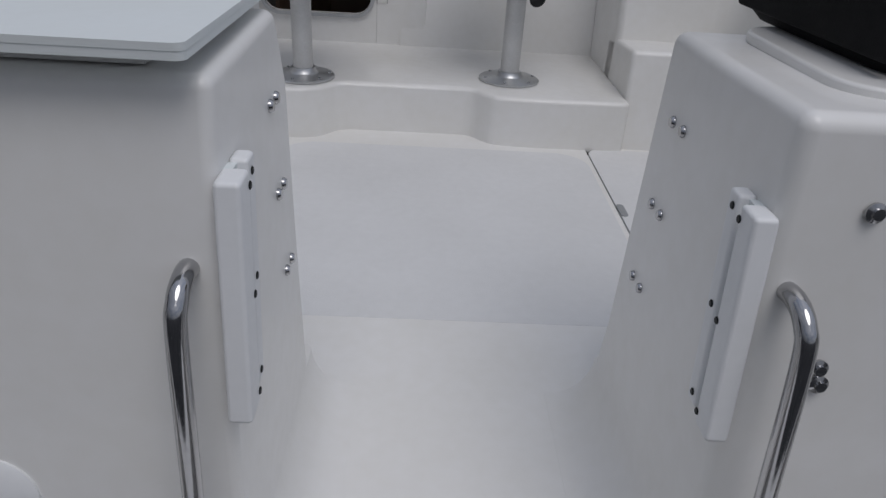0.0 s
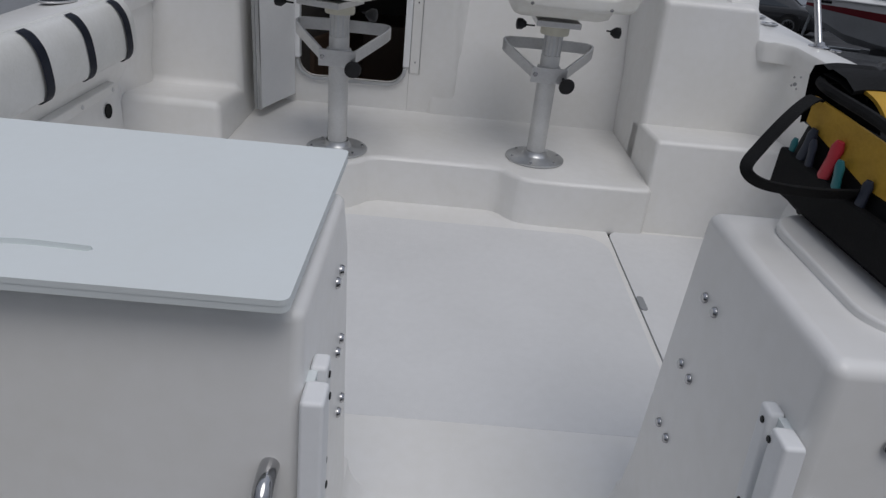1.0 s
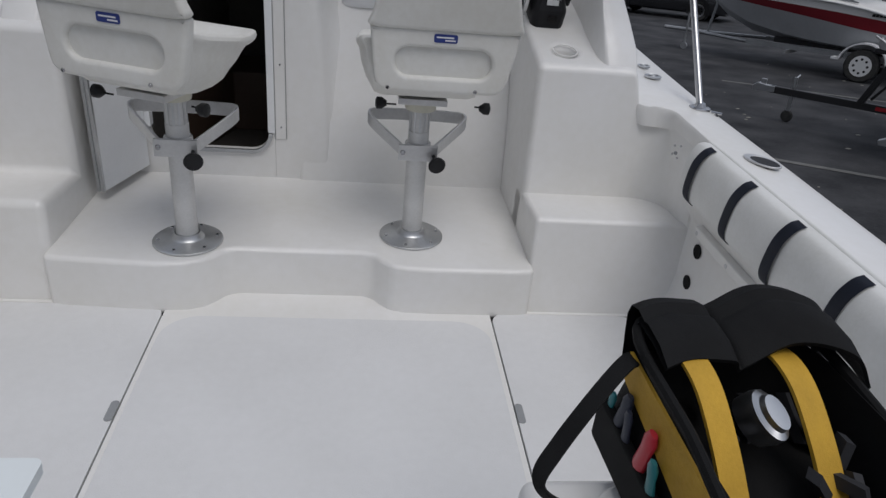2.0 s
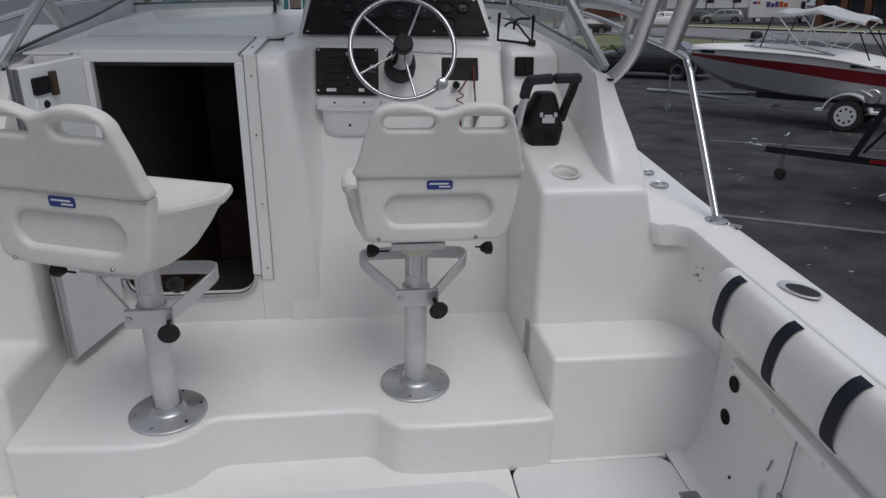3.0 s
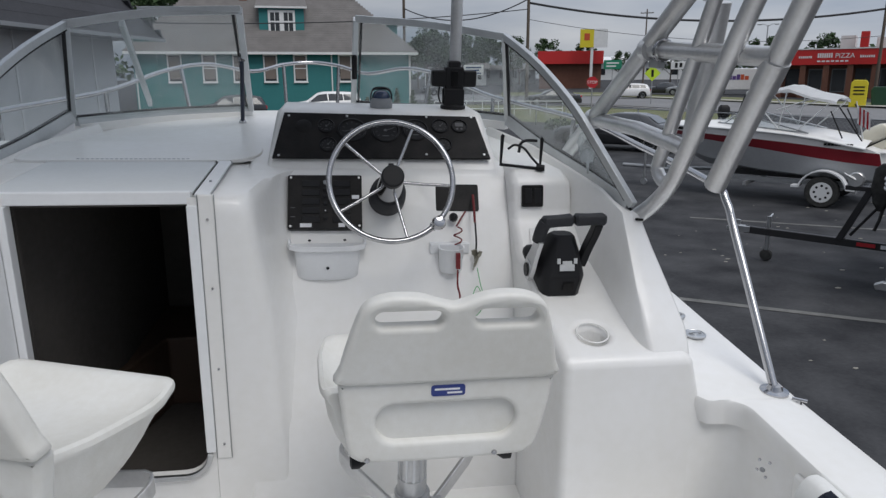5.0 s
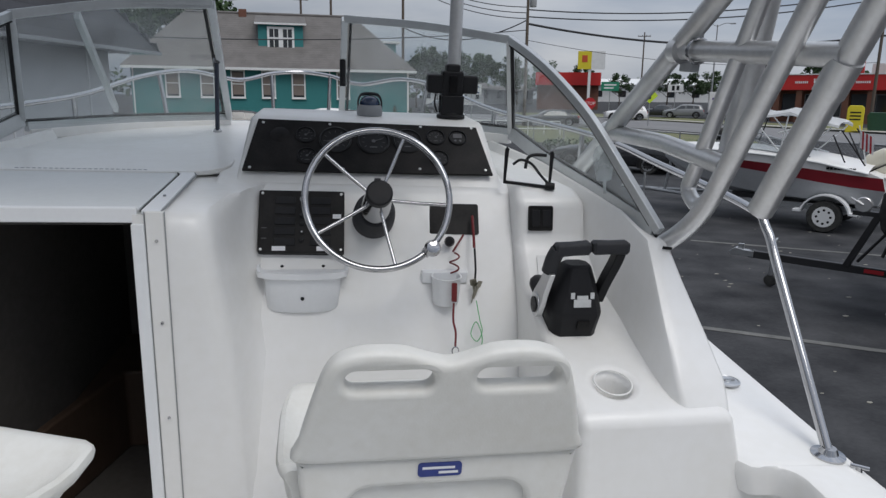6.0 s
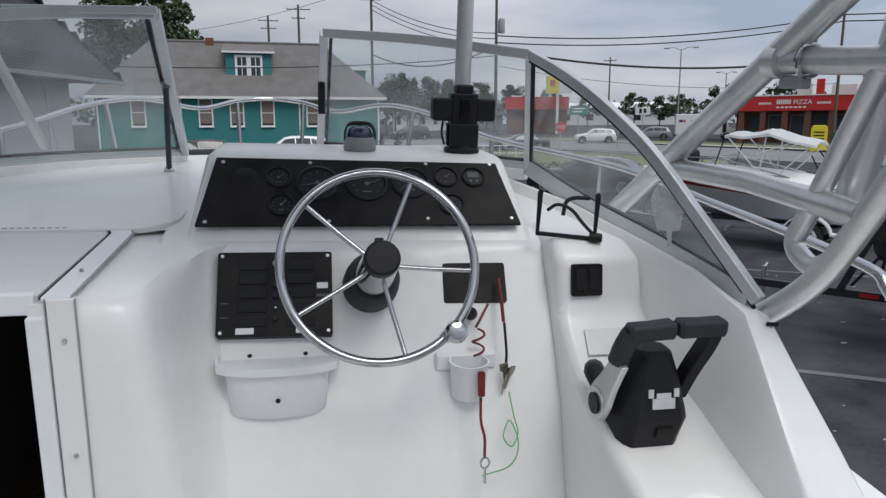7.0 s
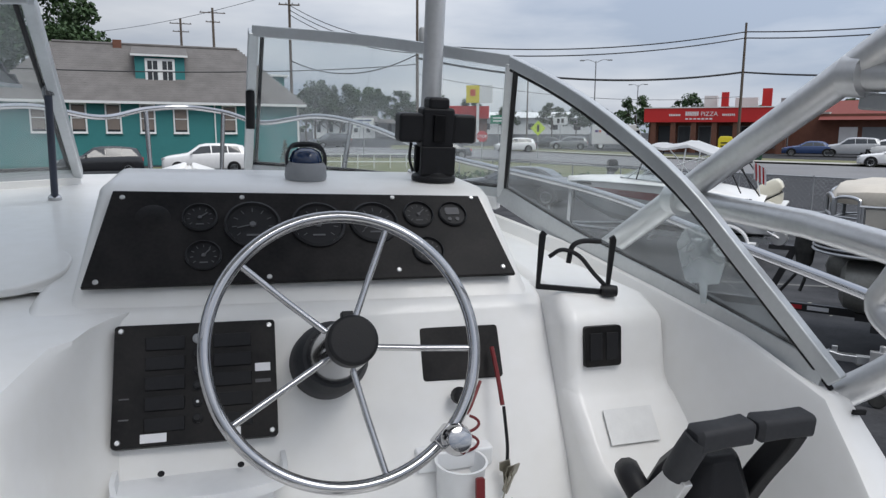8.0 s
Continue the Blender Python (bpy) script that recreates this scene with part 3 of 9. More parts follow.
# side coamings under the windshield
for side in (1, -1):
    bm = bm_new()
    rings = []
    for y, ib, it, zt, ot, zo, ob_, zb in ((2.128, 1.030, 1.046, 0.778, 1.144, 0.774, 1.150, 0.67), (2.146, 1.024, 1.040, 0.808, 1.150, 0.803, 1.165, 0.67), (2.165, 1.018, 1.034, 0.838, 1.152, 0.830, 1.180, 0.67), (2.19, 1.013, 1.030, 0.876, 1.152, 0.864, 1.192, 0.67), (2.26, 1.008, 1.028, 0.953, 1.136, 0.940, 1.195, 0.67),
                                          (2.36, 1.008, 1.034, 1.055, 1.112, 1.042, 1.185, 0.69), (2.43, 1.008, 1.040, 1.118, 1.102, 1.108, 1.17, 0.69), (2.60, 0.995, 1.035, 1.150, 1.074, 1.132, 1.15, 0.70),
                                          (2.80, 0.97, 1.005, 1.172, 1.032, 1.148, 1.10, 0.70), (3.10, 0.92, 0.955, 1.202, 0.982, 1.165, 1.06, 0.71), (3.45, 0.80, 0.86, 1.225, 0.90, 1.17, 1.00, 0.72)):
        zi = min(zt - 0.02, float(np.interp(y, (2.118, 2.40, 2.62, 2.72, 2.745), (0.76, 0.80, 0.86, 0.95, 1.10))))
        rings.append([(CX + side * (u - CX), y, h) for u, h in ((ib, zi), (it - 0.003, zt - 0.014), (it + 0.002, zt - 0.003), (it + 0.010, zt), (ot - 0.012, zo + 0.002), (ot, zo - 0.012), (ob_, zb))])
    loft(bm, rings)
    structure("coaming", bm, GEL, "white moulded coaming sweeping down to the gunwale", "coaming")

# dash hood
bm = bm_new()
rings = [[(-0.012, 2.834, 1.122), (0.032, 3.03, 1.328), (0.037, 3.06, 1.337), (0.04, 3.22, 1.339), (0.04, 3.30, 1.318), (0.03, 3.36, 1.15)],
         [(0.785, 2.828, 1.124), (0.737, 3.00, 1.327), (0.732, 3.03, 1.336), (0.725, 3.20, 1.339), (0.725, 3.28, 1.318), (0.735, 3.34, 1.15)]]
loft(bm, rings)
structure("dash_hood", bm, GEL, "white moulded instrument hood above the helm", "helm console", bevel=0.02, segs=4)


# ================= things in the cockpit =================
def bolt_head(parent, name, at, normal, r=0.007, mat=None, h=0.004):
    bm = bm_new()
    lathe(bm, [(r, 0.0), (r, h * 0.4), (r * 0.75, h), (0.0, h)], 10)
    return part(name, bm, mat or STEEL, parent, m=facing(at, normal))


# livewell lid on the port box
lid = thing("livewell_lid", "thick white plastic board lid lying on the livewell box", "lid", pose(-0.55, 0.14, 0.73))
bm = bm_new()
prism(bm, rounded(-0.4144, 0.4144, -0.1914, 0.2144, 0.0095), "z", 0.007, 0.0155)
line = curve_points([(0.02, -0.160, 0), (0.065, -0.143, 0), (0.10, -0.131, 0), (0.14, -0.126, 0), (0.205, -0.129, 0)], 5)
slot = [(p[0], p[1] + 0.006) for p in line] + [(0.210, -0.129)] + [(p[0], p[1] - 0.006) for p in line[::-1]]
plate(bm, rounded(-0.415, 0.415, -0.192, 0.215, 0.010), [slot], 0.015, 0.022, "z")
b_ = part("board", bm, BOARD, lid, bevel=0.002)
bm = bm_new()
box(bm, -0.36, 0.36, -0.135, 0.15, -0.012, 0.007)
part("gasket", bm, GEL, lid)


# door track strips on the passage walls
def track(x, s, y0, y1, z0, z1, lab):
    t = thing("door_track", lab, "door track", pose(x, (y0 + y1) / 2, z0), group="door tracks")
    h, w = z1 - z0, (y1 - y0) / 2
    for a, b, d in ((-w, -w * 0.10, 0.026), (w * 0.35, w, 0.020)):
        bm = bm_new()
        box(bm, 0 if s > 0 else -d, d if s > 0 else 0, a, b, 0, h)
        for v in bm.verts:
            v.co.y += -0.035 * (1 - v.co.z / h)
        part("strip", bm, WHITE_PLASTIC, t, bevel=0.005)
    bm = bm_new()
    box(bm, 0 if s > 0 else -0.009, 0.009 if s > 0 else 0, -w * 0.12, w * 0.37, 0, h - 0.004)
    for v in bm.verts:
        v.co.y += -0.035 * (1 - v.co.z / h)
    part("groove", bm, BOARD, t)
    for k, z in enumerate((0.06, 0.5, 0.94)):
        for y in (-w * 0.2, w * 0.62):
            bolt_head(t, "screw", (s * (0.0262 if y < 0 else 0.0202), y - 0.035 * (1 - z), h * z), (s, 0, 0), 0.0045, BLACK, 0.0015)


track(-0.128, 1, -0.045, 0.042, 0.372, 0.628, "white plastic door track strip screwed to the passage wall")
track(0.404, -1, -0.035, 0.045, 0.358, 0.612, "white plastic door track strip screwed to the passage wall")
for x, s, pts in ((-0.128, 1, ((0.241, 0.619), (0.207, 0.619), (0.257, 0.494), (0.222, 0.494), (0.281, 0.362), (0.245, 0.363))),
                  (0.404, -1, ((0.292, 0.597), (0.251, 0.598), (0.303, 0.468), (0.263, 0.469), (0.316, 0.336), (0.276, 0.338)))):
    for y, z in pts:
        b = thing("hinge_bolt", "small stainless dome bolt in the white passage wall", "bolt", pose(x, y, z), group="passage bolts")
        bolt_head(b, "head", (0, 0, 0), (s, 0, 0), 0.0085, STEEL, 0.006)
for x, y, z in ((0.493, -0.030, 0.622), (0.486, -0.046, 0.447), (0.492, -0.0475, 0.427), (-0.378, -0.057, 0.262)):
    b = thing("snap_stud", "round stainless snap stud on the white transom face", "snap", pose(x, y, z), group="snap studs")
    bm = bm_new()
    lathe(bm, [(0.0105, 0.0), (0.0105, 0.003), (0.006, 0.0045), (0.006, 0.008), (0.0, 0.0085)], 16)
    part("stud", bm, STEEL, b, m=facing((0, 0, 0), (0, -1, 0.1)))
bm = bm_new()
vent = thing("hull_plate", "round white plastic access plate on the transom face", "access plate", pose(-0.41, -0.058, 0.235))
lathe(bm, [(0.055, 0.0), (0.055, 0.006), (0.045, 0.012), (0.0, 0.014)], 28)
part("plate", bm, WHITE_PLASTIC, vent, m=facing((0, 0, 0), (0, -1, 0.1)))


# grab handles on the transom faces
def grab(x, lean, z_top, z_low):
    g = thing("grab_handle", "bent polished stainless grab rail bolted to the white transom face", "grab rail", pose(x, -0.05, z_low), group="transom grab rails")
    h = z_top - z_low
    bm = bm_new()
    tube(bm, curve_points([(0, 0.03, h - 0.004), (0, -0.004, h), (lean * 0.1, -0.030, h - 0.014), (lean * 0.3, -0.042, h - 0.05), (lean * 0.7, -0.058, h * 0.5), (lean, -0.075, 0.07), (lean, -0.066, 0.02), (lean, -0.03, 0.0), (lean, 0.0, 0.0)], 7), 0.0108, 14)
    part("rail", bm, STEEL, g)
    for z, y in ((0.0, -0.022),):
        bm = bm_new()
        lathe(bm, [(0.022, 0.0), (0.022, 0.003), (0.016, 0.006), (0.0, 0.006)], 18)
        part("flange", bm, STEEL, g, m=facing((lean if z == 0.0 else 0, y + 0.005, z), (0, -1, 0.1)))


grab(-0.160, -0.004, 0.535, 0.10)
grab(0.432, 0.012, 0.535, 0.10)

# starboard box hatch lid and its hinge
hatch = thing("locker_lid", "white moulded locker lid set in the transom box top", "lid", pose(0.85, 0.19, 0.7115))
bm = bm_new()
prism(bm, rounded(-0.375, 0.40, -0.155, 0.155, 0.06, 7), "z", -0.006, 0.010)
part("lid", bm, GEL, hatch, bevel=0.005, segs=3)
bm = bm_new()
prism(bm, rounded(-0.19, -0.145, -0.185, -0.115, 0.005), "z", 0.0, 0.0125)
tube(bm, [(-0.195, -0.162, 0.013), (-0.14, -0.162, 0.013)], 0.006, 8)
part("hinge", bm, STEEL, hatch, "stainless strap hinge")


# ---- tool bag ----
RED_TOOL = material("red_handle", (0.55, 0.03, 0.05), 0.35)
TEAL_TOOL = material("teal_handle", (0.03, 0.20, 0.22), 0.35)
GREY_KNIFE = material("light_grey_metal", (0.5, 0.5, 0.51), 0.35, metal=0.5)
def tool_bag():
    g = thing("tool_bag", "black and yellow open nylon tool bag on the white locker lid", "tool bag", pose(0.656, 0.255, 0.7225, 0, 0, 3) @ Matrix.Diagonal((0.61, 1.18, 0.75, 1)))
    bm = bm_new()
    rings = []
    for z, w, d, r in ((0.0, 0.205, 0.145, 0.05), (0.012, 0.215, 0.155, 0.05), (0.08, 0.218, 0.158, 0.05), (0.16, 0.21, 0.15, 0.05), (0.205, 0.20, 0.14, 0.05)):
        rings.append([(x, y, z + (0.012 * math.sin(9 * x) if z > 0.1 else 0)) for x, y in rounded(-w, w * 0.84, -d, d, r, 4)])
    rings += [[(x * 0.94, y * 0.92, z + 0.004) for x, y, z in rings[-1]], [(x * 0.9, y * 0.86, 0.11) for x, y, z in rings[-1]]]
    loft(bm, rings)
    part("body", bm, CANVAS, g, "black nylon body with bulging sides", m=Matrix())
    # raised zip flaps of the open mouth
    bm = bm_new()
    pts = [(-0.205, -0.13, 0.20), (-0.215, 0.0, 0.225), (-0.20, 0.135, 0.235), (-0.08, 0.15, 0.245), (0.08, 0.15, 0.250), (0.16, 0.13, 0.235), (0.172, 0.0, 0.21), (0.168, -0.13, 0.19), (0.0, -0.145, 0.20)]
    tube(bm, curve_points(pts, 6, True), 0.010, 8, closed=True)
    part("rim", bm, CANVAS, g, "padded black rim of the open mouth")
    bm = bm_new()
    prof = [(-0.20, 0.150, 0.205), (-0.12, 0.160, 0.212), (-0.062, 0.162, 0.214), (-0.050, 0.160, 0.200), (-0.032, 0.160, 0.208), (0.06, 0.162, 0.228), (0.13, 0.158, 0.234), (0.175, 0.150, 0.222), (0.198, 0.138, 0.185)]
    a = curve_points(prof, 6)
    loft(bm, [[p + Vector((0, dy + 0.004 * math.sin(31 * p.x), dz + 0.004 * math.sin(23 * p.x))) for p in a] for dy, dz in ((0.0, -0.06), (0.010, 0.0), (0.014, 0.030), (0.010, 0.050), (-0.006, 0.058), (-0.022, 0.053), (-0.030, 0.057), (-0.060, 0.052), (-0.082, 0.038), (-0.080, 0.030), (-0.05, 0.040), (-0.012, 0.042), (-0.004, 0.0))], closed=False)
    part("flap", bm, CANVAS, g, "black zip flap folded back")
    # yellow corner panels
    for mirror in (1, -1):
        bm = bm_new()
        loft(bm, [[(-0.221, mirror * y, z) for y, z in ((-0.13, 0.125), (-0.02, 0.122), (0.12, 0.165), (0.12, 0.215), (-0.13, 0.19))],
                  [(-0.214, mirror * y, z) for y, z in ((-0.13, 0.125), (-0.02, 0.122), (0.12, 0.165), (0.12, 0.215), (-0.13, 0.19))]])
        if mirror == 1:
            part("side_panel", bm, YELLOW_CANVAS, g, "yellow nylon end panel")
        else:
            bm.free()
    bm = bm_new()
    loft(bm, [[(x, -0.163, z) for x, z in ((-0.19, 0.09), (-0.10, 0.10), (-0.055, 0.165), (-0.09, 0.195), (-0.19, 0.205))], [(x, -0.152, z) for x, z in ((-0.19, 0.09), (-0.10, 0.10), (-0.055, 0.165), (-0.09, 0.195), (-0.19, 0.205))]])
    part("front_panel", bm, YELLOW_CANVAS, g, "yellow nylon corner panel")
    for x in (-0.138, 0.044):
        bm = bm_new()
        tube(bm, curve_points([(x, 0.105, 0.238), (x, 0.075, 0.243), (x + 0.004, 0.045, 0.226), (x + 0.008, 0.005, 0.18), (x + 0.01, -0.03, 0.13)], 5), 0.01, flat=(0.006, 0.052))
        part("strap", bm, YELLOW_CANVAS, g, "yellow webbing strap")
    # outside pockets and what sticks out of them
    bm = bm_new()
    rings = [[(-0.22 - d, y, z) for y, z in ((-0.15, 0.02), (-0.15, 0.10), (-0.05, 0.095), (0.05, 0.10), (0.14, 0.105), (0.14, 0.02))] for d in (0.022, 0.0)]
    loft(bm, rings)
    part("end_pocket", bm, CANVAS, g, bevel=0.006)
    bm = bm_new()
    loft(bm, [[(x, -0.156 - d, z) for x, z in ((-0.205, 0.02), (0.165, 0.02), (0.165, 0.11), (0.02, 0.10), (-0.205, 0.092))] for d in (0.02, 0.0)])
    part("front_pocket", bm, CANVAS, g, bevel=0.006)
    for x, y, z0, h, r, mat, tilt in ((-0.232, 0.10, 0.08, 0.085, 0.011, NAVY, 6), (-0.232, 0.075, 0.08, 0.07, 0.009, NAVY, -4), (-0.232, 0.045, 0.08, 0.09, 0.013, RED_TOOL, 5), (-0.232, 0.012, 0.075, 0.07, 0.010, TEAL_TOOL, -6),
                                      (-0.230, -0.03, 0.08, 0.06, 0.010, NAVY, 2), (-0.230, 0.125, 0.07, 0.06, 0.008, TEAL_TOOL, 3), (-0.165, -0.166, 0.08, 0.055, 0.009, TEAL_TOOL, 8)):
        bm = bm_new()
        r = r * 0.8
        lathe(bm, [(r * 0.8, 0), (r, h * 0.25), (r * 0.85, h * 0.6), (r, h * 0.85), (r * 0.6, h), (0, h)], 12, pose(x, y, z0, tilt, tilt / 2, 0))
        part("screwdriver", bm, mat, g, "coloured screwdriver handle in a pocket")
    bm = bm_new()
    plate(bm, rounded(-0.017, 0.017, -0.035, 0.035, 0.012), [rounded(-0.008, 0.004, 0.005, 0.026, 0.005)], -0.005, 0.005, "z")
    part("utility_knife", bm, GREY_KNIFE, g, "light grey knife handle", m=pose(-0.115, -0.178, 0.105, 78, 6, 10))
    bm = bm_new()
    lathe(bm, [(0.028, 0.0), (0.030, 0.03), (0.028, 0.045), (0.021, 0.05), (0.019, 0.06), (0.0, 0.062)], 22, pose(-0.030, 0.052, 0.165, 25, 5, 0))
    part("lamp_head", bm, ALU, g, "silver lamp head in the open mouth")
    # carrying handle looping out over the end
    bm = bm_new()
    tube(bm, curve_points([(-0.20, 0.12, 0.20), (-0.245, 0.10, 0.218), (-0.315, 0.07, 0.200), (-0.395, 0.04, 0.150), (-0.435, 0.02, 0.118), (-0.405, 0.005, 0.100), (-0.32, -0.01, 0.100), (-0.225, -0.02, 0.108)], 7), 0.01, flat=(0.005, 0.022))
    part("carry_handle", bm, CANVAS, g, "black webbing handle", bevel=0.0015)
    bm = bm_new()
    tube(bm, curve_points([(0.170, 0.150, 0.165), (0.200, 0.158, 0.182), (0.222, 0.150, 0.184), (0.230, 0.132, 0.165), (0.215, 0.118, 0.145), (0.172, 0.11, 0.135)], 6), 0.0065, 10)
    part("end_ring", bm, GRIP, g, "grey rubber ring")
    for k in range(12):
        bm = bm_new()
        box(bm, -0.008, 0.008, -0.008, 0.008, -0.03, 0.03, pose(-0.15 + 0.30 * random.random(), -0.09 + 0.18 * random.random(), 0.13 + 0.03 * random.random(), random.uniform(-60, 60), random.uniform(-60, 60), random.uniform(0, 180)))
        part("loose_tool", bm, GRIP, g, smooth=False)


tool_bag()


# ---- cockpit bolsters, battens, rod holders ----
def bolster(side):
    def sx(x):
        return CX + side * (x - CX)
    g = thing("coaming_bolster", "padded white vinyl bolster with navy bands under the gunwale", "bolster", pose(sx(1.252), 0.95, 0.585), group="bolsters")
    ys = [-0.15, -0.14, 0.0, 0.2, 0.4, 0.55, 0.7, 0.84, 0.98, 1.12, 1.26, 1.40, 1.54, 1.66, 1.745, 1.765, 1.77]
    bm = bm_new()
    rings = []
    for i, y in enumerate(ys):
        k = 0.4 if i in (0, len(ys) - 1) else (0.85 if i in (1, len(ys) - 2) else 1.0)
        puff = 0.004 * math.sin(i * 1.9)
        rings.append([(side * (0.015 - dx * k), y - 0.95, dz * (0.7 + 0.3 * k)) for dx, _, dz in curve_points([(-0.03, 0, -0.085), (0.028, 0, -0.088), (0.046 + puff, 0, -0.06), (0.05 + puff, 0, -0.01), (0.045 + puff, 0, 0.045), (0.026, 0, 0.083), (0.004, 0, 0.094), (-0.03, 0, 0.092)], 4)])
    loft(bm, rings)
    part("cushion", bm, VINYL, g)
    for y in (1.69, 1.43, 1.19, 0.93, 0.67, 0.41, 0.15):
        bm = bm_new()
        prof = [(p[0], p[2]) for p in curve_points([(0.0, 0, -0.089), (0.030, 0, -0.092), (0.051, 0, -0.062), (0.0555, 0, -0.01), (0.0505, 0, 0.047), (0.030, 0, 0.086), (0.008, 0, 0.098)], 5)]
        loft(bm, [[(side * (0.015 - dx), y - 0.95 + dy - dz * 0.12, dz) for dx, dz in prof] for dy in (-0.021, -0.019, 0.019, 0.021)], closed=False)
        bmesh.ops.solidify(bm, geom=bm.faces[:], thickness=0.004)
        part("band", bm, NAVY, g, "navy vinyl band")
    bm = bm_new()
    tube(bm, [(side * 0.034, y - 0.95, 0.090) for y in (-0.14, 0.5, 1.2, 1.76)], 0.008, 10)
    part("piping", bm, VINYL, g)
    b = thing("side_batten", "white plastic batten screwed along the cockpit side", "batten", pose(sx(1.32), 1.69, 0.40), group="side battens")
    bm = bm_new()
    prism(bm, [(side * -0.002, -0.022), (side * -0.040, -0.016), (side * -0.044, 0.018), (side * -0.008, 0.024)], "y", -1.5, 0.0)
    part("strip", bm, GEL, b, bevel=0.005)
    for k in range(6):
        bolt_head(b, "screw", (side * -0.042, -0.02 - 0.21 * k, 0.0), (-side, 0, 0), 0.0075, ALU_DULL, 0.003)
    for y, z in ((1.714, 0.309), (1.723, 0.184)):
        o = thing("cable_hole", "round hole in the white cockpit side, its shade a black disc", "opening", pose(sx(1.3245), y, z), group="cable holes")
        # Near-black disc gives the hole's inner shade; the wall itself is closed.
        bm = bm_new()
        lathe(bm, [(0.025, 0.0), (0.025, 0.003), (0.021, 0.004), (0.020, 0.001), (0.0, 0.001)], 24)
        part("grommet", bm, SEAM, o, m=facing((0, 0, 0), (-side, 0, 0)))
    for y, z in ((1.60, 0.055), (1.35, 0.055)):
        o = thing("drain_screw", "small dark screw low in the cockpit side", "screw", pose(sx(1.298), y, z), group="side screws")
        bolt_head(o, "head", (0, 0, 0), (-side, 0, 0.3), 0.006, BLACK, 0.003)


bolster(1)
bolster(-1)


def rod_holder(x, y, z, turn=-62):
    g = thing("rod_holder", "flush stainless rod holder with a dark bore in the white gunwale", "rod holder", pose(x, y, z), group="rod holders")
    bm = bm_new()
    prof = [(0.060 * math.cos(a), 0.038 * math.sin(a)) for a in np.linspace(0, 2 * math.pi, 28, endpoint=False)]
    hole = [(0.046 * math.cos(a) + 0.008, 0.031 * math.sin(a)) for a in np.linspace(0, 2 * math.pi, 24, endpoint=False)]
    plate(bm, prof, [hole], 0.0, 0.006, "z")
    part("flange", bm, ALU_DULL, g, bevel=0.002, m=pose(0, 0, 0, 0, 0, turn))
    # Solid black disc stands for the shade down the bore.
    bm = bm_new()
    prism(bm, [(0.0465 * math.cos(a) + 0.008, 0.0315 * math.sin(a)) for a in np.linspace(0, 2 * math.pi, 28, endpoint=False)], "z", 0.0, 0.0045)
    part("bore", bm, BLACK, g, "black disc for the shaded bore", m=pose(0, 0, 0, 0, 0, turn))


rod_holder(1.375, 1.60, 0.679)
rod_holder(1.375, 0.72, 0.667)
rod_holder(2 * CX - 1.375, 1.60, 0.679, -118)
for (x, y, z), r, nm, lab in (((1.343, 2.451, 0.703), 0.034, "fuel_cap", "round stainless fuel filler cap in the gunwale"), ((1.350, 2.585, 0.711), 0.026, "deck_vent", "small oval stainless vent in the gunwale")):
    g = thing(nm, lab, "deck fitting", pose(x, y, z))
    bm = bm_new()
    lathe(bm, [(r, 0.0), (r, 0.005), (r * 0.85, 0.007), (r * 0.8, 0.005), (r * 0.3, 0.005), (r * 0.25, 0.008), (0, 0.008)], 24)
    part("cap", bm, ALU, g)
    bm = bm_new()
    box(bm, -r * 0.6, r * 0.6, -0.003, 0.003, 0.005, 0.008)
    part("key_slot", bm, GREY_PLASTIC, g)

# a white hooked shape and clip on the starboard side, with its shade line
g = thing("hook_line", "white hook shape with a grey shade line on the cockpit side", "hook", pose(1.318, 1.45, 0.26))
bm = bm_new()
tube(bm, curve_points([(-0.008, 0.026, -0.118), (-0.016, 0.025, -0.142), (-0.019, 0.012, -0.160), (-0.018, -0.015, -0.160), (-0.014, -0.042, -0.135), (-0.008, -0.058, -0.092)], 6), 0.0055, 8)
part("hook", bm, WHITE_PLASTIC, g)
# Thin grey bar drawn for the dark shade line beside the hook.
bm = bm_new()
tube(bm, curve_points([(-0.010, -0.058, -0.092), (-0.006, -0.058, -0.01), (0.002, -0.050, 0.085)], 6), 0.0022, 6)
part("line", bm, GREY_PLASTIC, g)
bm = bm_new()
box(bm, -0.016, -0.006, -0.066, -0.050, -0.104, -0.080)
part("clip", bm, GREY_PLASTIC, g, "small grey clip", bevel=0.002)
bm = bm_new()
tube(bm, [(0.004, 0.023, -0.037), (0.003, 0.031, -0.078)], 0.0025, 6)
part("cord_end", bm, GREY_PLASTIC, g)


# ---- helm seats ----
ALU_WHITE = material("powdered_aluminium", (0.66, 0.66, 0.655), 0.42, metal=0.55, vary=0.12, scale=10.0)
ALU_CREAM = material("cream_enamel", (0.62, 0.60, 0.50), 0.45, vary=0.1)
def smooth_loop(pts, step=3):
    return [(q.x, q.y) for q in curve_points([(x, z, 0) for x, z in pts], step, True)]


def shrink(loop, d):
    """The loop moved to its left-hand side by d."""
    n, out = len(loop), []
    area = sum(loop[i][0] * loop[(i + 1) % n][1] - loop[(i + 1) % n][0] * loop[i][1] for i in range(n))
    k = d if area > 0 else -d
    for i in range(n):
        (x0, z0), (x1, z1), (x2, z2) = loop[i - 1], loop[i], loop[(i + 1) % n]
        tx, tz = x2 - x0, z2 - z0
        ln = math.hypot(tx, tz) or 1.0
        out.append((x1 - tz / ln * k, z1 + tx / ln * k))
    return out


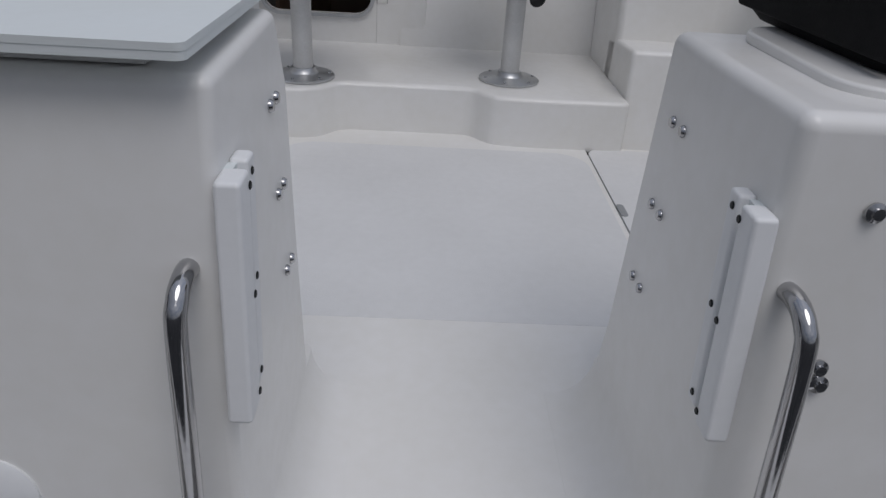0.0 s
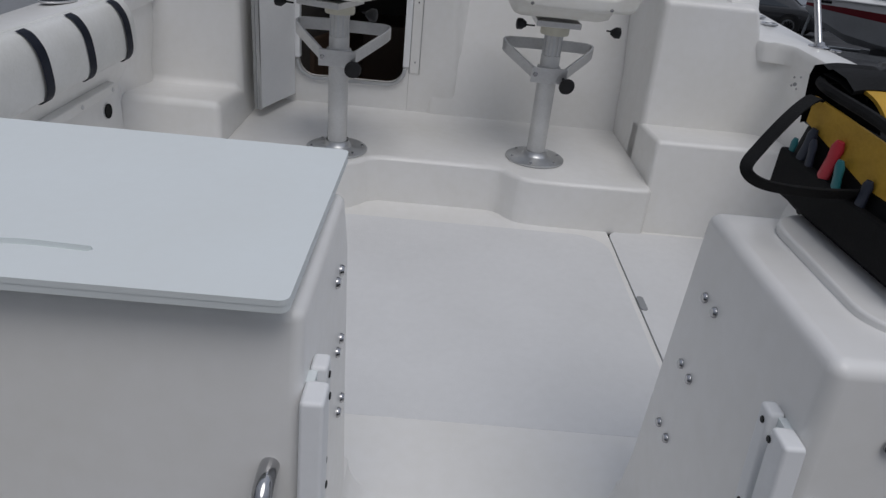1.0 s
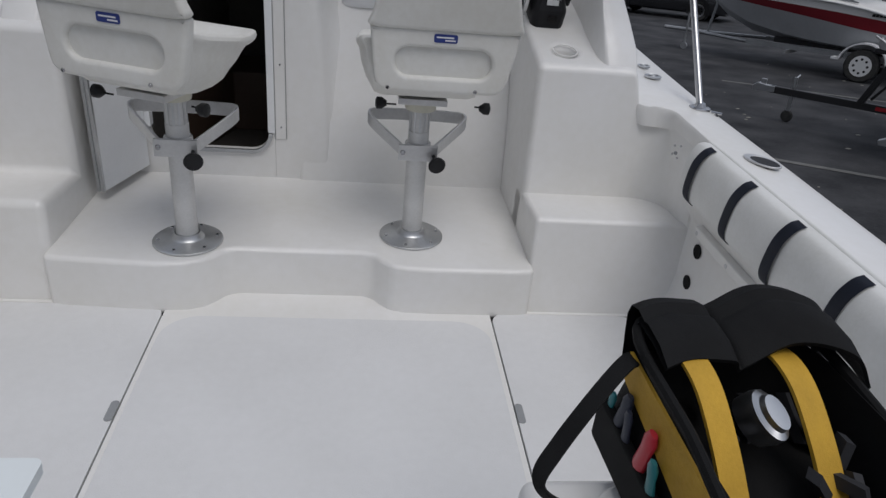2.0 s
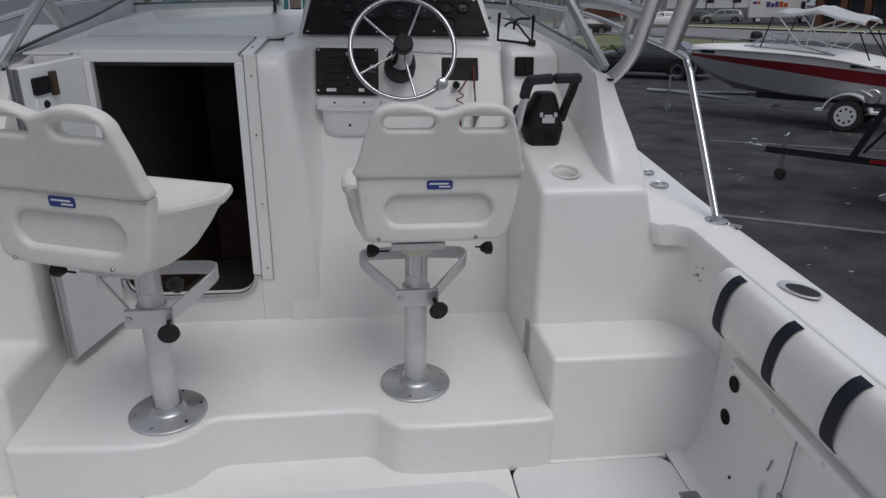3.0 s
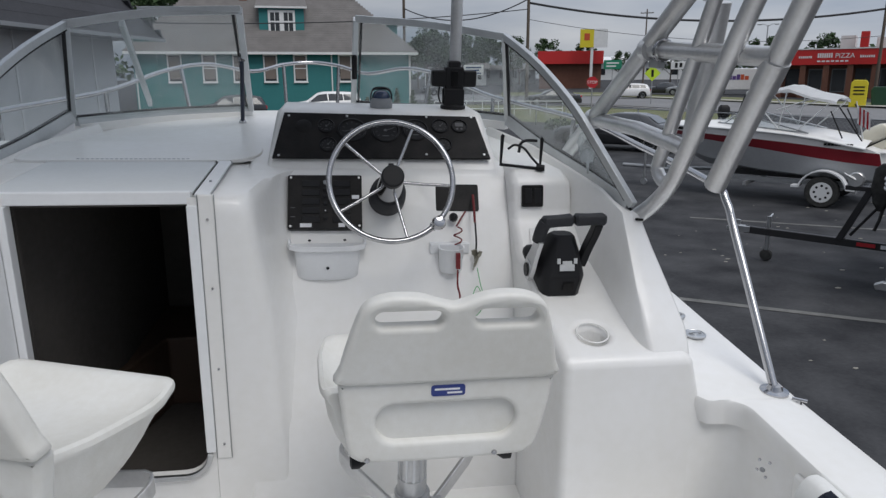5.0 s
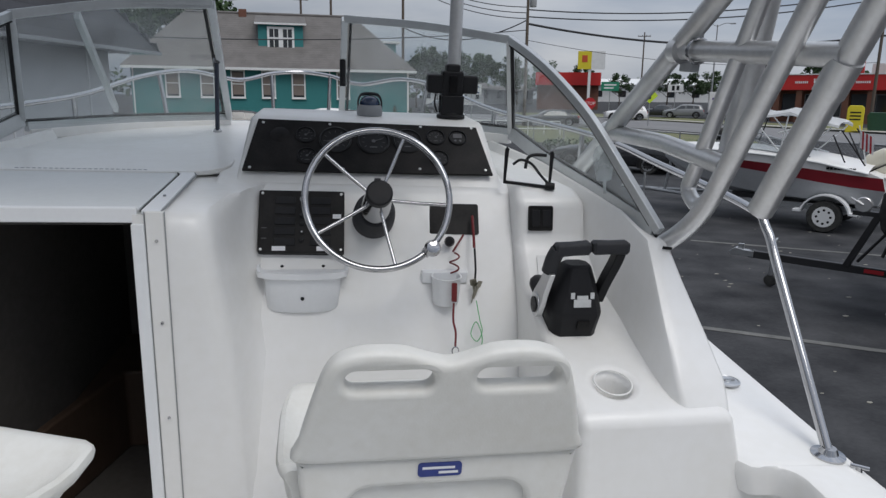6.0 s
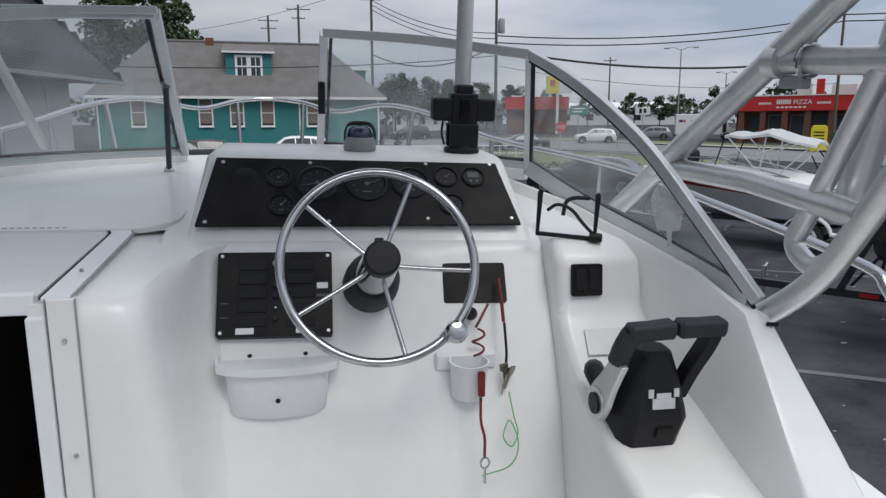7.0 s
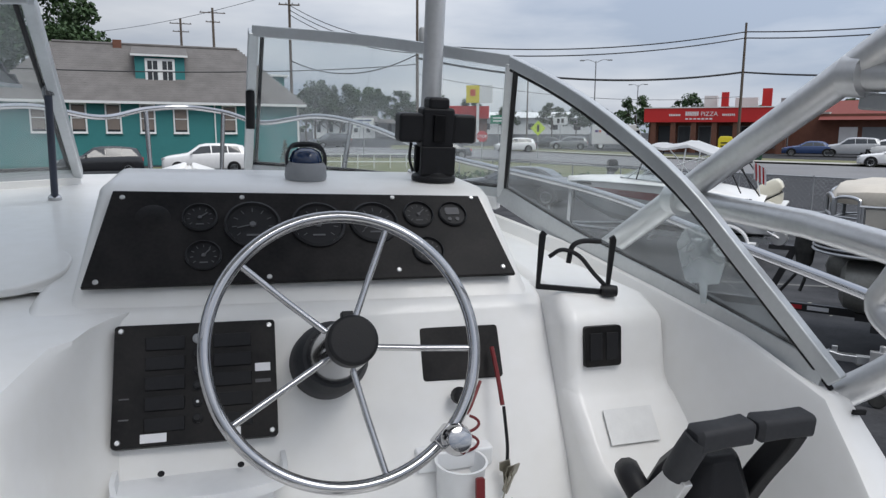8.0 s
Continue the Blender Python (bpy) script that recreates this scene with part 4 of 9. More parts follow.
def soft_plate(bm, outline, holes, y0, y1, r):
    """A moulded plate with rounded rims: flat faces inside, rims swept round the outline and the holes."""
    for y, s in ((y0, 1), (y1, -1)):
        edges = []
        for loop, sign in ((outline, 1), *((h_, -1) for h_ in holes)):
            vs = [bm.verts.new((u, y, v)) for u, v in shrink(loop, sign * r)]
            edges += [bm.edges.new((vs[i], vs[(i + 1) % len(vs)])) for i in range(len(vs))]
        bmesh.ops.triangle_fill(bm, edges=edges, use_beauty=True, use_dissolve=False)
    for loop, sign in ((outline, 1), *((h_, -1) for h_ in holes)):
        rows = []
        for y, s in ((y0, 1), (y1, -1)):
            arc = [(r * (1 - math.sin(a)), y + s * r * (1 - math.cos(a))) for a in (0, radians(30), radians(60), radians(90))]
            rows += [[(u, yy, v) for u, v in shrink(loop, sign * ins)] for ins, yy in (arc if s > 0 else arc[::-1])]
        loft(bm, rows, closed=True, caps=False)
    bmesh.ops.remove_doubles(bm, verts=bm.verts[:], dist=0.00005)


def weighted(ob):
    ob.data.set_sharp_from_angle(angle=radians(70))
    ob.modifiers.new("normals", "WEIGHTED_NORMAL").keep_sharp = True
    return ob


def helm_seat(m, turn, lab, back_off=0.0):
    """A moulded plastic bucket on an aluminium pedestal; the bucket is turned on its swivel by turn degrees."""
    g = thing("helm_seat", lab, "boat seat", m, group="helm seats")
    # base plate and tube
    bm = bm_new()
    lathe(bm, [(0.114, 0.0), (0.114, 0.005), (0.108, 0.009), (0.056, 0.013), (0.048, 0.020), (0.043, 0.034), (0.0, 0.034)], 40)
    part("base_plate", bm, ALU, g, "spun aluminium base flange")
    for k in range(6):
        a = 2 * math.pi * (k + 0.25) / 6
        bolt_head(g, "base_bolt", (0.095 * math.cos(a), 0.095 * math.sin(a), 0.0095), (0, 0, 1), 0.006)
    bm = bm_new()
    lathe(bm, [(0.0355, 0.03), (0.0355, 0.40), (0.033, 0.402), (0.033, 0.49), (0.0, 0.49)], 32)
    part("post", bm, ALU_WHITE, g, "dull silver pedestal tube")
    bm = bm_new()
    for k in range(12):
        a = 2 * math.pi * k / 12
        box(bm, -0.003, 0.003, -0.0012, 0.0012, 0.36, 0.50, pose(0.0335 * math.cos(a), 0.0335 * math.sin(a), 0, 0, 0, math.degrees(a) + 90))
    part("post_ribs", bm, ALU, g)
    sw = pose(0, 0, 0, 0, 0, turn) @ pose(0, -back_off, 0)
    bm = bm_new()
    lathe(bm, [(0.05, 0.475), (0.052, 0.48), (0.052, 0.508), (0.03, 0.512), (0, 0.512)], 28)
    part("swivel", bm, ALU_CREAM, g, "cream painted swivel collar")
    bm = bm_new()
    box(bm, -0.078, 0.078, -0.085, 0.10, 0.510, 0.530)
    part("slide_plate", bm, ALU_DULL, g, "grey metal seat slide", m=sw, bevel=0.002)
    for x, dx in ((-0.135, -1), (0.20, 1)):
        bm = bm_new()
        tube(bm, [(0.165, -0.09, 0.518), (x, -0.09, 0.516)] if dx > 0 else [(-0.085, -0.09, 0.512), (x, -0.09, 0.512)], 0.003, 8)
        lathe(bm, [(0.008, -0.02), (0.019, -0.004), (0.019, 0.012), (0.010, 0.016), (0.0, 0.016)], 14, pose(x, -0.09, 0.514) @ pose(0, 0, 0, 0, 90 * dx, 0))
        part("adjust_knob", bm, BLACK, g, "black star knob", m=sw)
    # footrest
    bm = bm_new()
    half = [(-0.046, -0.030, 0.330), (-0.10, 0.020, 0.362), (-0.150, 0.066, 0.392), (-0.163, 0.082, 0.401), (-0.168, 0.098, 0.406), (-0.163, 0.113, 0.409), (-0.148, 0.121, 0.411), (-0.07, 0.126, 0.412)]
    loop = [Vector(q) for q in half] + [Vector((-x, y, z)) for x, y, z in half[::-1]]
    rings = []
    for i, q in enumerate(loop):
        t = (loop[min(i + 1, len(loop) - 1)] - loop[max(i - 1, 0)]).normalized()
        o = Vector((0, 0, 1)).cross(t).normalized() * 0.005
        hgt = Vector((0, 0, 0.021))
        rings.append([q - o - hgt, q + o - hgt, q + o + hgt, q - o + hgt])
    loft(bm, rings)
    part("footrest", bm, ALU_DULL, g, "cast aluminium loop footrest", bevel=0.003)
    bm = bm_new()
    box(bm, -0.066, 0.066, -0.045, -0.030, 0.305, 0.36)
    lathe(bm, [(0.042, 0.305), (0.044, 0.31), (0.044, 0.355), (0.042, 0.36)], 28)
    part("clamp", bm, ALU_DULL, g, bevel=0.002)
    bolt_head(g, "clamp_bolt", (-0.052, -0.045, 0.335), (0, -1, 0), 0.009)
    bm = bm_new()
    tube(bm, [(0.05, -0.03, 0.33), (0.058, -0.075, 0.318)], 0.006, 8)
    lathe(bm, [(0.012, -0.01), (0.028, 0.0), (0.030, 0.008), (0.027, 0.014), (0.0, 0.016)], 18, facing((0.060, -0.082, 0.312), (0.25, -1, -0.2)))
    part("clamp_knob", bm, BLACK, g, "black clamp knob")
    # bucket: pan, lower back wall, backrest
    bm = bm_new()
    rings = []
    for y, w, z0, z1, dish in ((-0.174, 0.195, 0.600, 0.73, 0.0), (-0.160, 0.206, 0.575, 0.735, 0.0), (-0.12, 0.212, 0.55, 0.722, 0.02), (-0.05, 0.216, 0.537, 0.704, 0.034), (0.03, 0.218, 0.536, 0.690, 0.036), (0.10, 0.22, 0.545, 0.680, 0.034), (0.15, 0.22, 0.570, 0.674, 0.030), (0.20, 0.217, 0.600, 0.672, 0.022),
                               (0.245, 0.209, 0.626, 0.673, 0.008), (0.265, 0.206, 0.634, 0.674, 0.003), (0.285, 0.196, 0.638, 0.671, 0.0), (0.303, 0.176, 0.642, 0.664, 0.0), (0.312, 0.150, 0.648, 0.656, 0.0)):
        hgt = z1 - z0
        y = y if y < 0 else y * 0.82
        half = [(0.62, z0), (0.74, z0 + 0.008), (0.85, z0 + 0.30 * hgt), (0.925, z0 + 0.58 * hgt), (0.955, z1 - 0.030), (0.985, z1 - 0.022), (1.0, z1 - 0.013), (0.985, z1 - 0.004), (0.945, z1), (0.86, z1 - dish * 0.55), (0.72, z1 - dish * 0.9), (0.4, z1 - dish)]
        rings.append([(-w * k, y, z) for k, z in half] + [(w * k, y, z) for k, z in half[::-1]])
    loft(bm, rings)
    part("seat_pan", bm, PLASTIC, g, m=sw)
    oval = rounded(-0.142, 0.142, 0.638, 0.722, 0.041, 10)
    bm = bm_new()
    soft_plate(bm, smooth_loop([(-0.200, 0.625), (-0.185, 0.602), (-0.15, 0.592), (0.0, 0.589), (0.14, 0.592), (0.175, 0.602), (0.192, 0.63), (0.208, 0.70), (0.216, 0.755), (0.212, 0.775), (0.15, 0.778), (0.0, 0.778), (-0.15, 0.778), (-0.210, 0.775), (-0.214, 0.755), (-0.209, 0.70)]), [oval], -0.222, -0.180, 0.012)
    weighted(part("lower_back", bm, PLASTIC, g, m=sw @ pose(0.04, 0, 0)))
    # the shallow dished recess inside the oval
    bm = bm_new()
    rows = [[((x) * k, y0, 0.68 + (z - 0.68) * k) for x, z in oval] for k, y0 in ((1.02, -0.205), (0.98, -0.194), (0.90, -0.187), (0.5, -0.184))]
    loft(bm, rows)
    part("recess_back", bm, PLASTIC, g, m=sw @ pose(0.04, 0, 0))
    bm = bm_new()
    outline = smooth_loop([(-0.216, 0.775), (-0.211, 0.81), (-0.198, 0.86), (-0.183, 0.91), (-0.170, 0.942), (-0.150, 0.960), (-0.115, 0.969), (-0.065, 0.967), (-0.028, 0.955), (0.0, 0.948), (0.028, 0.955), (0.065, 0.968), (0.118, 0.970), (0.155, 0.960), (0.175, 0.942), (0.188, 0.91), (0.203, 0.86), (0.214, 0.81), (0.217, 0.775), (0.10, 0.771), (-0.10, 0.771)])
    slots = [rounded(-0.146, -0.020, 0.903, 0.937, 0.0165, 7), rounded(0.042, 0.164, 0.903, 0.937, 0.0165, 7)]
    soft_plate(bm, outline, slots, -0.231, -0.186, 0.013)
    for v in bm.verts:
        v.co.y += -0.22 * (v.co.z - 0.772)
    weighted(part("backrest", bm, PLASTIC, g, m=sw @ pose(0.04, 0, 0)))
    bm = bm_new()
    prism(bm, rounded(-0.034, 0.034, -0.012, 0.012, 0.006), "z", 0.0, 0.0015)
    lb = part("maker_label", bm, LABEL_BLUE, g, "small blue maker's label", m=sw @ pose(0.04, 0, 0) @ facing((0.0, -0.2225, 0.752), (0, -1, 0)))
    for y, w in ((0.003, 0.05), (-0.005, 0.03)):
        bm = bm_new()
        box(bm, -0.027 if y > 0 else -0.002, -0.027 + w if y > 0 else -0.002 + w, y - 0.002, y + 0.002, 0.0015, 0.002)
        part("print_bar", bm, WHITE_PRINT, lb)
    for x in (-0.12, 0.14):
        bolt_head(g, "pan_screw", tuple(sw @ Vector((x, -0.2225, 0.603))), tuple(sw.to_3x3() @ Vector((0, -1, 0))), 0.006)


helm_seat(pose(0.383, 2.0, 0.182), 0, "cream plastic helm seat on a silver pedestal behind the wheel")
helm_seat(pose(-0.378, 1.905, 0.182) @ Matrix.Diagonal((1, 1, 1.035, 1)), -20, "cream plastic passenger seat on a silver pedestal, swivelled inward", 0.07)


# ================= cabin door, sliding hatch =================
def trim_strip(parent, name, pts, w, t, mat):
    bm = bm_new()
    tube(bm, pts, 0.01, flat=(w, t))
    return part(name, bm, mat, parent, bevel=0.002)


door = thing("door_1", "cabin doorway with white plastic trim and rounded alloy sill, standing open", "door", pose(-0.40, 2.47, 0.30))
door["kind"] = "structure"
trim_strip(door, "sill_trim", [(x + 0.40, 0.0, z - 0.30) for x, z in [p for p in rounded(-0.640, -0.170, 0.292, 1.40, 0.078, 8) if p[1] < 0.375]], 0.014, 0.016, ALU)
for x, z0, w in ((-0.640, 0.375, 0.022), (-0.166, 0.375, 0.028)):
    bm = bm_new()
    box(bm, x + 0.40 - w / 2, x + 0.40 + w / 2, -0.006, 0.035, z0 - 0.30, 1.14 - 0.30)
    part("side_trim", bm, WHITE_PLASTIC, door, "white plastic door jamb trim", bevel=0.003)
for x in (-0.1515, -0.1075):
    bm = bm_new()
    box(bm, x + 0.4 - 0.0007, x + 0.4 + 0.0007, -0.0005, 0.004, 0.05, 0.868)
    part("seam_line", bm, GREY_PLASTIC, door, "thin grey seam beside the strip")
bm = bm_new()
box(bm, -0.150 + 0.4, -0.109 + 0.4, 0.001, 0.02, 0.05, 0.868)
part("jamb_strip", bm, GEL, door, "white strip screwed to the column", bevel=0.002)
for z in (0.10, 0.35, 0.60, 0.80):
    bolt_head(door, "jamb_screw", (0.272, 0.001, z), (0, -1, 0), 0.004)

leaf = thing("door_leaf", "white cabin door leaf folded open, with a black latch plate", "door", pose(-0.648, 2.462, 0.215, 0, 0, -17))
bm = bm_new()
box(bm, -0.026, 0.0, -0.285, 0.0, 0.0, 0.945)
part("panel", bm, WHITE_PLASTIC, leaf, bevel=0.004)
for x in (-0.028, -0.010):
    bm = bm_new()
    box(bm, x, x + 0.012, -0.292, -0.283, 0.0, 0.945)
    part("edge_trim", bm, ALU, leaf, "thin alloy edge strip")
bm = bm_new()
prism(bm, rounded(-0.24, -0.17, 0.862, 0.912, 0.008), "x", 0.0, 0.008)
part("latch", bm, BLACK, leaf, "black recessed latch")
bm = bm_new()
prism(bm, rounded(-0.235, -0.175, 0.775, 0.853, 0.01), "x", 0.0, 0.005)
part("lock_plate", bm, WHITE_PLASTIC, leaf)
bm = bm_new()
lathe(bm, [(0.012, 0.0), (0.010, 0.006), (0.0, 0.006)], 16, facing((0.005, -0.20, 0.832), (1, 0, 0)))
box(bm, 0.005, 0.012, -0.205, -0.195, 0.79, 0.817)
part("lock", bm, BLACK, leaf, "black keyhole and key")
bm = bm_new()
box(bm, 0.0, 0.014, -0.165, -0.145, 0.852, 0.922)
part("bracket", bm, CABIN_WOOD, leaf, "small brown wooden stop")

slide = thing("sliding_hatch", "white plastic sliding hatch board over the cabin doorway", "hatch", pose(-0.40, 2.74, 1.146))
bm = bm_new()
prism(bm, [(-0.285, -0.252), (0.235, -0.252), (0.235, 0.18), (0.21, 0.24), (-0.285, 0.24)], "z", 0.012, 0.026)
part("board", bm, HATCH_BOARD, slide, bevel=0.003)
bm = bm_new()
box(bm, -0.26, 0.232, -0.262, -0.246, -0.006, 0.030)
part("front_lip", bm, WHITE_PLASTIC, slide, bevel=0.004)
bm = bm_new()
tube(bm, [(-0.20, 0.206, 0.029), (0.148, 0.206, 0.029)], 0.0035, 8)
for k in range(24):
    lathe(bm, [(0.0052, -0.0045), (0.0052, 0.0045)], 8, pose(-0.195 + 0.0147 * k, 0.206, 0.029, 0, 90, 0))
part("piano_hinge", bm, GREY_PLASTIC, slide, "long grey piano hinge")
for k, (pts) in enumerate(([(0.240, -0.262, 0.022), (0.242, 0.17, 0.026), (0.215, 0.245, 0.028)], [(0.262, -0.262, 0.020), (0.265, 0.17, 0.025), (0.235, 0.255, 0.027)], [(0.286, -0.262, 0.022), (0.289, 0.17, 0.026), (0.258, 0.265, 0.028)])):
    bm = bm_new()
    tube(bm, pts, 0.01, flat=(0.007 if k == 1 else 0.004, 0.040 if k == 1 else 0.0018))
    part("rail" if k == 1 else "rail_seam", bm, WHITE_PLASTIC if k == 1 else (SEAM if k == 0 else GREY_PLASTIC), slide)
bolt_head(slide, "rail_screw", (0.263, -0.12, 0.0265), (0, 0, 1), 0.004)


# ================= helm =================
# instrument panel
p_bl, p_br, p_tl, p_tr = Vector((0.018, 2.884, 1.186)), Vector((0.744, 2.872, 1.185)), Vector((0.055, 3.022, 1.316)), Vector((0.712, 2.998, 1.317))
p_mid = (p_bl + p_br + p_tl + p_tr) / 4
p_norm = (p_br - p_bl).cross(p_tl - p_bl).normalized()
PM = facing(p_mid, p_norm)
dash = thing("instrument_panel", "black instrument panel with round gauges on the white hood", "instrument panel", PM)
inv = PM.inverted()
bm = bm_new()
prism(bm, [tuple((inv @ p).xy) for p in (p_bl, p_br, p_tr, p_tl)], "z", 0.004, 0.012)
part("panel", bm, BLACK_PANEL, dash, bevel=0.002)
pw, ph = (p_br - p_bl).length, (p_tl - p_bl).length


def on_panel(u, v):
    """A spot on the panel: u from -1 (port) to 1, v from -1 (low) to 1."""
    half = pw / 2 * (0.95 - 0.05 * v)
    return u * half, v * ph / 2


def gauge(u, v, r, face, needle=None, digital=False):
    x, y = on_panel(u, v)
    g = None
    bm = bm_new()
    lathe(bm, [(r * 1.12, 0.012), (r * 1.12, 0.016), (r * 1.02, 0.018), (r * 0.96, 0.013), (0.0, 0.013)], 32, pose(x, y, 0))
    g = part("gauge", bm, BLACK, dash, "round black gauge")
    if digital:
        bm = bm_new()
        prism(bm, rounded(x - r * 0.55, x + r * 0.55, y - r * 0.05, y + r * 0.6, 0.003), "z", 0.013, 0.0145)
        part("screen", bm, GREY_PRINT, g, "grey display window")
        for k in (-1, 1):
            bm = bm_new()
            lathe(bm, [(r * 0.16, 0.013), (r * 0.16, 0.0145), (0, 0.0145)], 10, pose(x + k * r * 0.3, y - r * 0.45, 0))
            part("button", bm, GREY_PRINT, g)
        return
    bm = bm_new()
    for k in range(9):
        a = radians(220 - 260 * k / 8)
        box(bm, -r * 0.09, r * 0.09, -0.0006, 0.0006, 0.0131, 0.0137, pose(x + r * 0.72 * math.cos(a), y + r * 0.72 * math.sin(a), 0, 0, 0, math.degrees(a)))
    part("dial_marks", bm, face, g, "pale dial marks")
    bm = bm_new()
    a = radians(needle or 215)
    box(bm, -r * 0.1, r * 0.62, -0.0009, 0.0009, 0.0138, 0.0146, pose(x, y, 0, 0, 0, math.degrees(a)))
    lathe(bm, [(r * 0.14, 0.0138), (r * 0.12, 0.016), (0, 0.016)], 12, pose(x, y, 0))
    part("needle", bm, GREY_PRINT, g)
    bm = bm_new()
    box(bm, x - r * 0.25, x + r * 0.25, y - r * 0.55, y - r * 0.47, 0.0131, 0.0137)
    part("dial_print", bm, face, g)


for u, v, r, nd in ((-0.56, 0.40, 0.026, 40), (-0.30, 0.24, 0.043, 195), (0.03, 0.22, 0.043, 20), (0.33, 0.26, 0.040, 215), (0.59, 0.44, 0.026, 45), (-0.52, -0.40, 0.026, 50), (0.58, -0.40, 0.026, 120)):
    gauge(u, v, r, GREY_PRINT, nd)
bm = bm_new()
lathe(bm, [(0.028, 0.0122), (0.027, 0.0128), (0.0, 0.0128)], 32, pose(*on_panel(-0.78, 0.40), 0))
part("blank_cap", bm, BLACK_PANEL, dash, "flat black blanking cap")
gauge(0.79, 0.44, 0.025, GREY_PRINT, digital=True)
for u, v in ((-0.95, 0.86), (-0.36, 0.86), (0.47, 0.86), (0.95, 0.86), (-0.95, -0.86), (-0.22, -0.86), (0.40, -0.80), (0.95, -0.80)):
    x, y = on_panel(u, v)
    bolt_head(dash, "panel_screw", (x, y, 0.012), (0, 0, 1), 0.0045, ALU_DULL, 0.002)


# switch panel, radio plate, square switch on the sloped face
def face_plate(name, lab, cat, tl, tr, bl, br, depth=0.007, r=0.006, mat=None):
    tl, tr, bl, br = (Vector(q) for q in (tl, tr, bl, br))
    mid = (tl + tr + bl + br) / 4
    m = facing(mid, (tr - tl).cross(tl - bl))
    g = thing(name, lab, cat, m)
    i = m.inverted()
    w, h = (tr - tl).length / 2, (tl - bl).length / 2
    bm = bm_new()
    prism(bm, rounded(-w, w, -h, h, r), "z", -0.02, depth)
    part("plate", bm, mat or BLACK_PANEL, g, bevel=0.0015)
    return g, w, h


sp, w, h = face_plate("switch_panel", "black rocker switch panel with breakers and small labels", "switch panel", (0.068, 2.826, 1.145), (0.302, 2.820, 1.147), (0.072, 2.728, 0.993), (0.302, 2.732, 0.990), 0.009)
for k in range(5):
    for x in (-0.045, 0.052):
        bm = bm_new()
        yk = h * 0.66 - 0.030 * k
        prism(bm, [(x - 0.028, yk - 0.010), (x + 0.028, yk - 0.010), (x + 0.028, yk + 0.010), (x - 0.028, yk + 0.010)], "z", 0.009, 0.016)
        for v in bm.verts:
            if v.co.z > 0.012 and v.co.y < yk:
                v.co.z -= 0.004
        part("rocker", bm, BLACK, sp, "red rocker tip" if k == 4 and x < 0 else "", bevel=0.002)
for k in range(6):
    bm = bm_new()
    lathe(bm, [(0.0075, 0.009), (0.0075, 0.012), (0.005, 0.013), (0.0045, 0.018 if k not in (0, 4) else 0.012), (0, 0.018 if k not in (0, 4) else 0.012)], 16, pose(0.001, h * 0.72 - 0.024 * k, 0))
    part("breaker", bm, GREY_PLASTIC if k == 0 else BLACK, sp)
bm = bm_new()
lathe(bm, [(0.003, 0.0095), (0.002, 0.0135), (0, 0.0135)], 10, pose(0.001, h * 0.72 - 0.096, 0))
part("pilot_light", bm, WHITE_PRINT, sp, "small white pilot lens")
for x0, x1, y0, y1 in ((-0.078, -0.042, -h * 0.94, -h * 0.80), (0.042, 0.062, -h * 0.94, -h * 0.80), (0.085, 0.108, h * 0.10, h * 0.24)):
    bm = bm_new()
    box(bm, x0, x1, y0, y1, 0.009, 0.0096)
    part("paper_label", bm, WHITE_PRINT, sp, "small white paper label")
for y in (-0.05, -0.02):
    bm = bm_new()
    box(bm, 0.085, 0.108, h * (-0.02 + y) - 0.002, h * (-0.02 + y) + 0.0005, 0.009, 0.0095)
    part("print_bar", bm, GREY_PRINT, sp)
    bm = bm_new()
    box(bm, -0.108, -0.094, y - 0.001, y + 0.001, 0.009, 0.0095)
    part("print_bar", bm, GREY_PRINT, sp)
for x in (-1, 1):
    for y in (-1, 1):
        bolt_head(sp, "panel_screw", (x * (w - 0.009), y * (h - 0.009), 0.009), (0, 0, 1), 0.0042, ALU_DULL, 0.002)
rp, w, h = face_plate("blanking_plate", "plain black blanking plate beside the wheel", "plate", (0.546, 2.826, 1.114), (0.69, 2.82, 1.114), (0.55, 2.776, 1.036), (0.69, 2.772, 1.033), 0.006)
sq, w, h = face_plate("rocker_switch", "square black double rocker switch in the white console", "switch", (0.823, 2.736, 1.131), (0.895, 2.736, 1.131), (0.823, 2.722, 1.061), (0.894, 2.722, 1.061), 0.004)
for x in (-0.016, 0.016):
    bm = bm_new()
    box(bm, x - 0.012, x + 0.012, -0.024, 0.024, 0.004, 0.0065)
    part("rocker", bm, BLACK, sq, bevel=0.003)
st = thing("faded_sticker", "faded translucent sticker on the white throttle tray", "sticker", facing((0.885, 2.655, 0.978), (0, -0.9, 1.0), (0, 1, 0.9)))
bm = bm_new()
prism(bm, [(-0.05, -0.03), (0.045, -0.03), (0.05, 0.032), (-0.045, 0.032)], "z", 0.0, 0.0012)
part("sheet", bm, FADED, st)


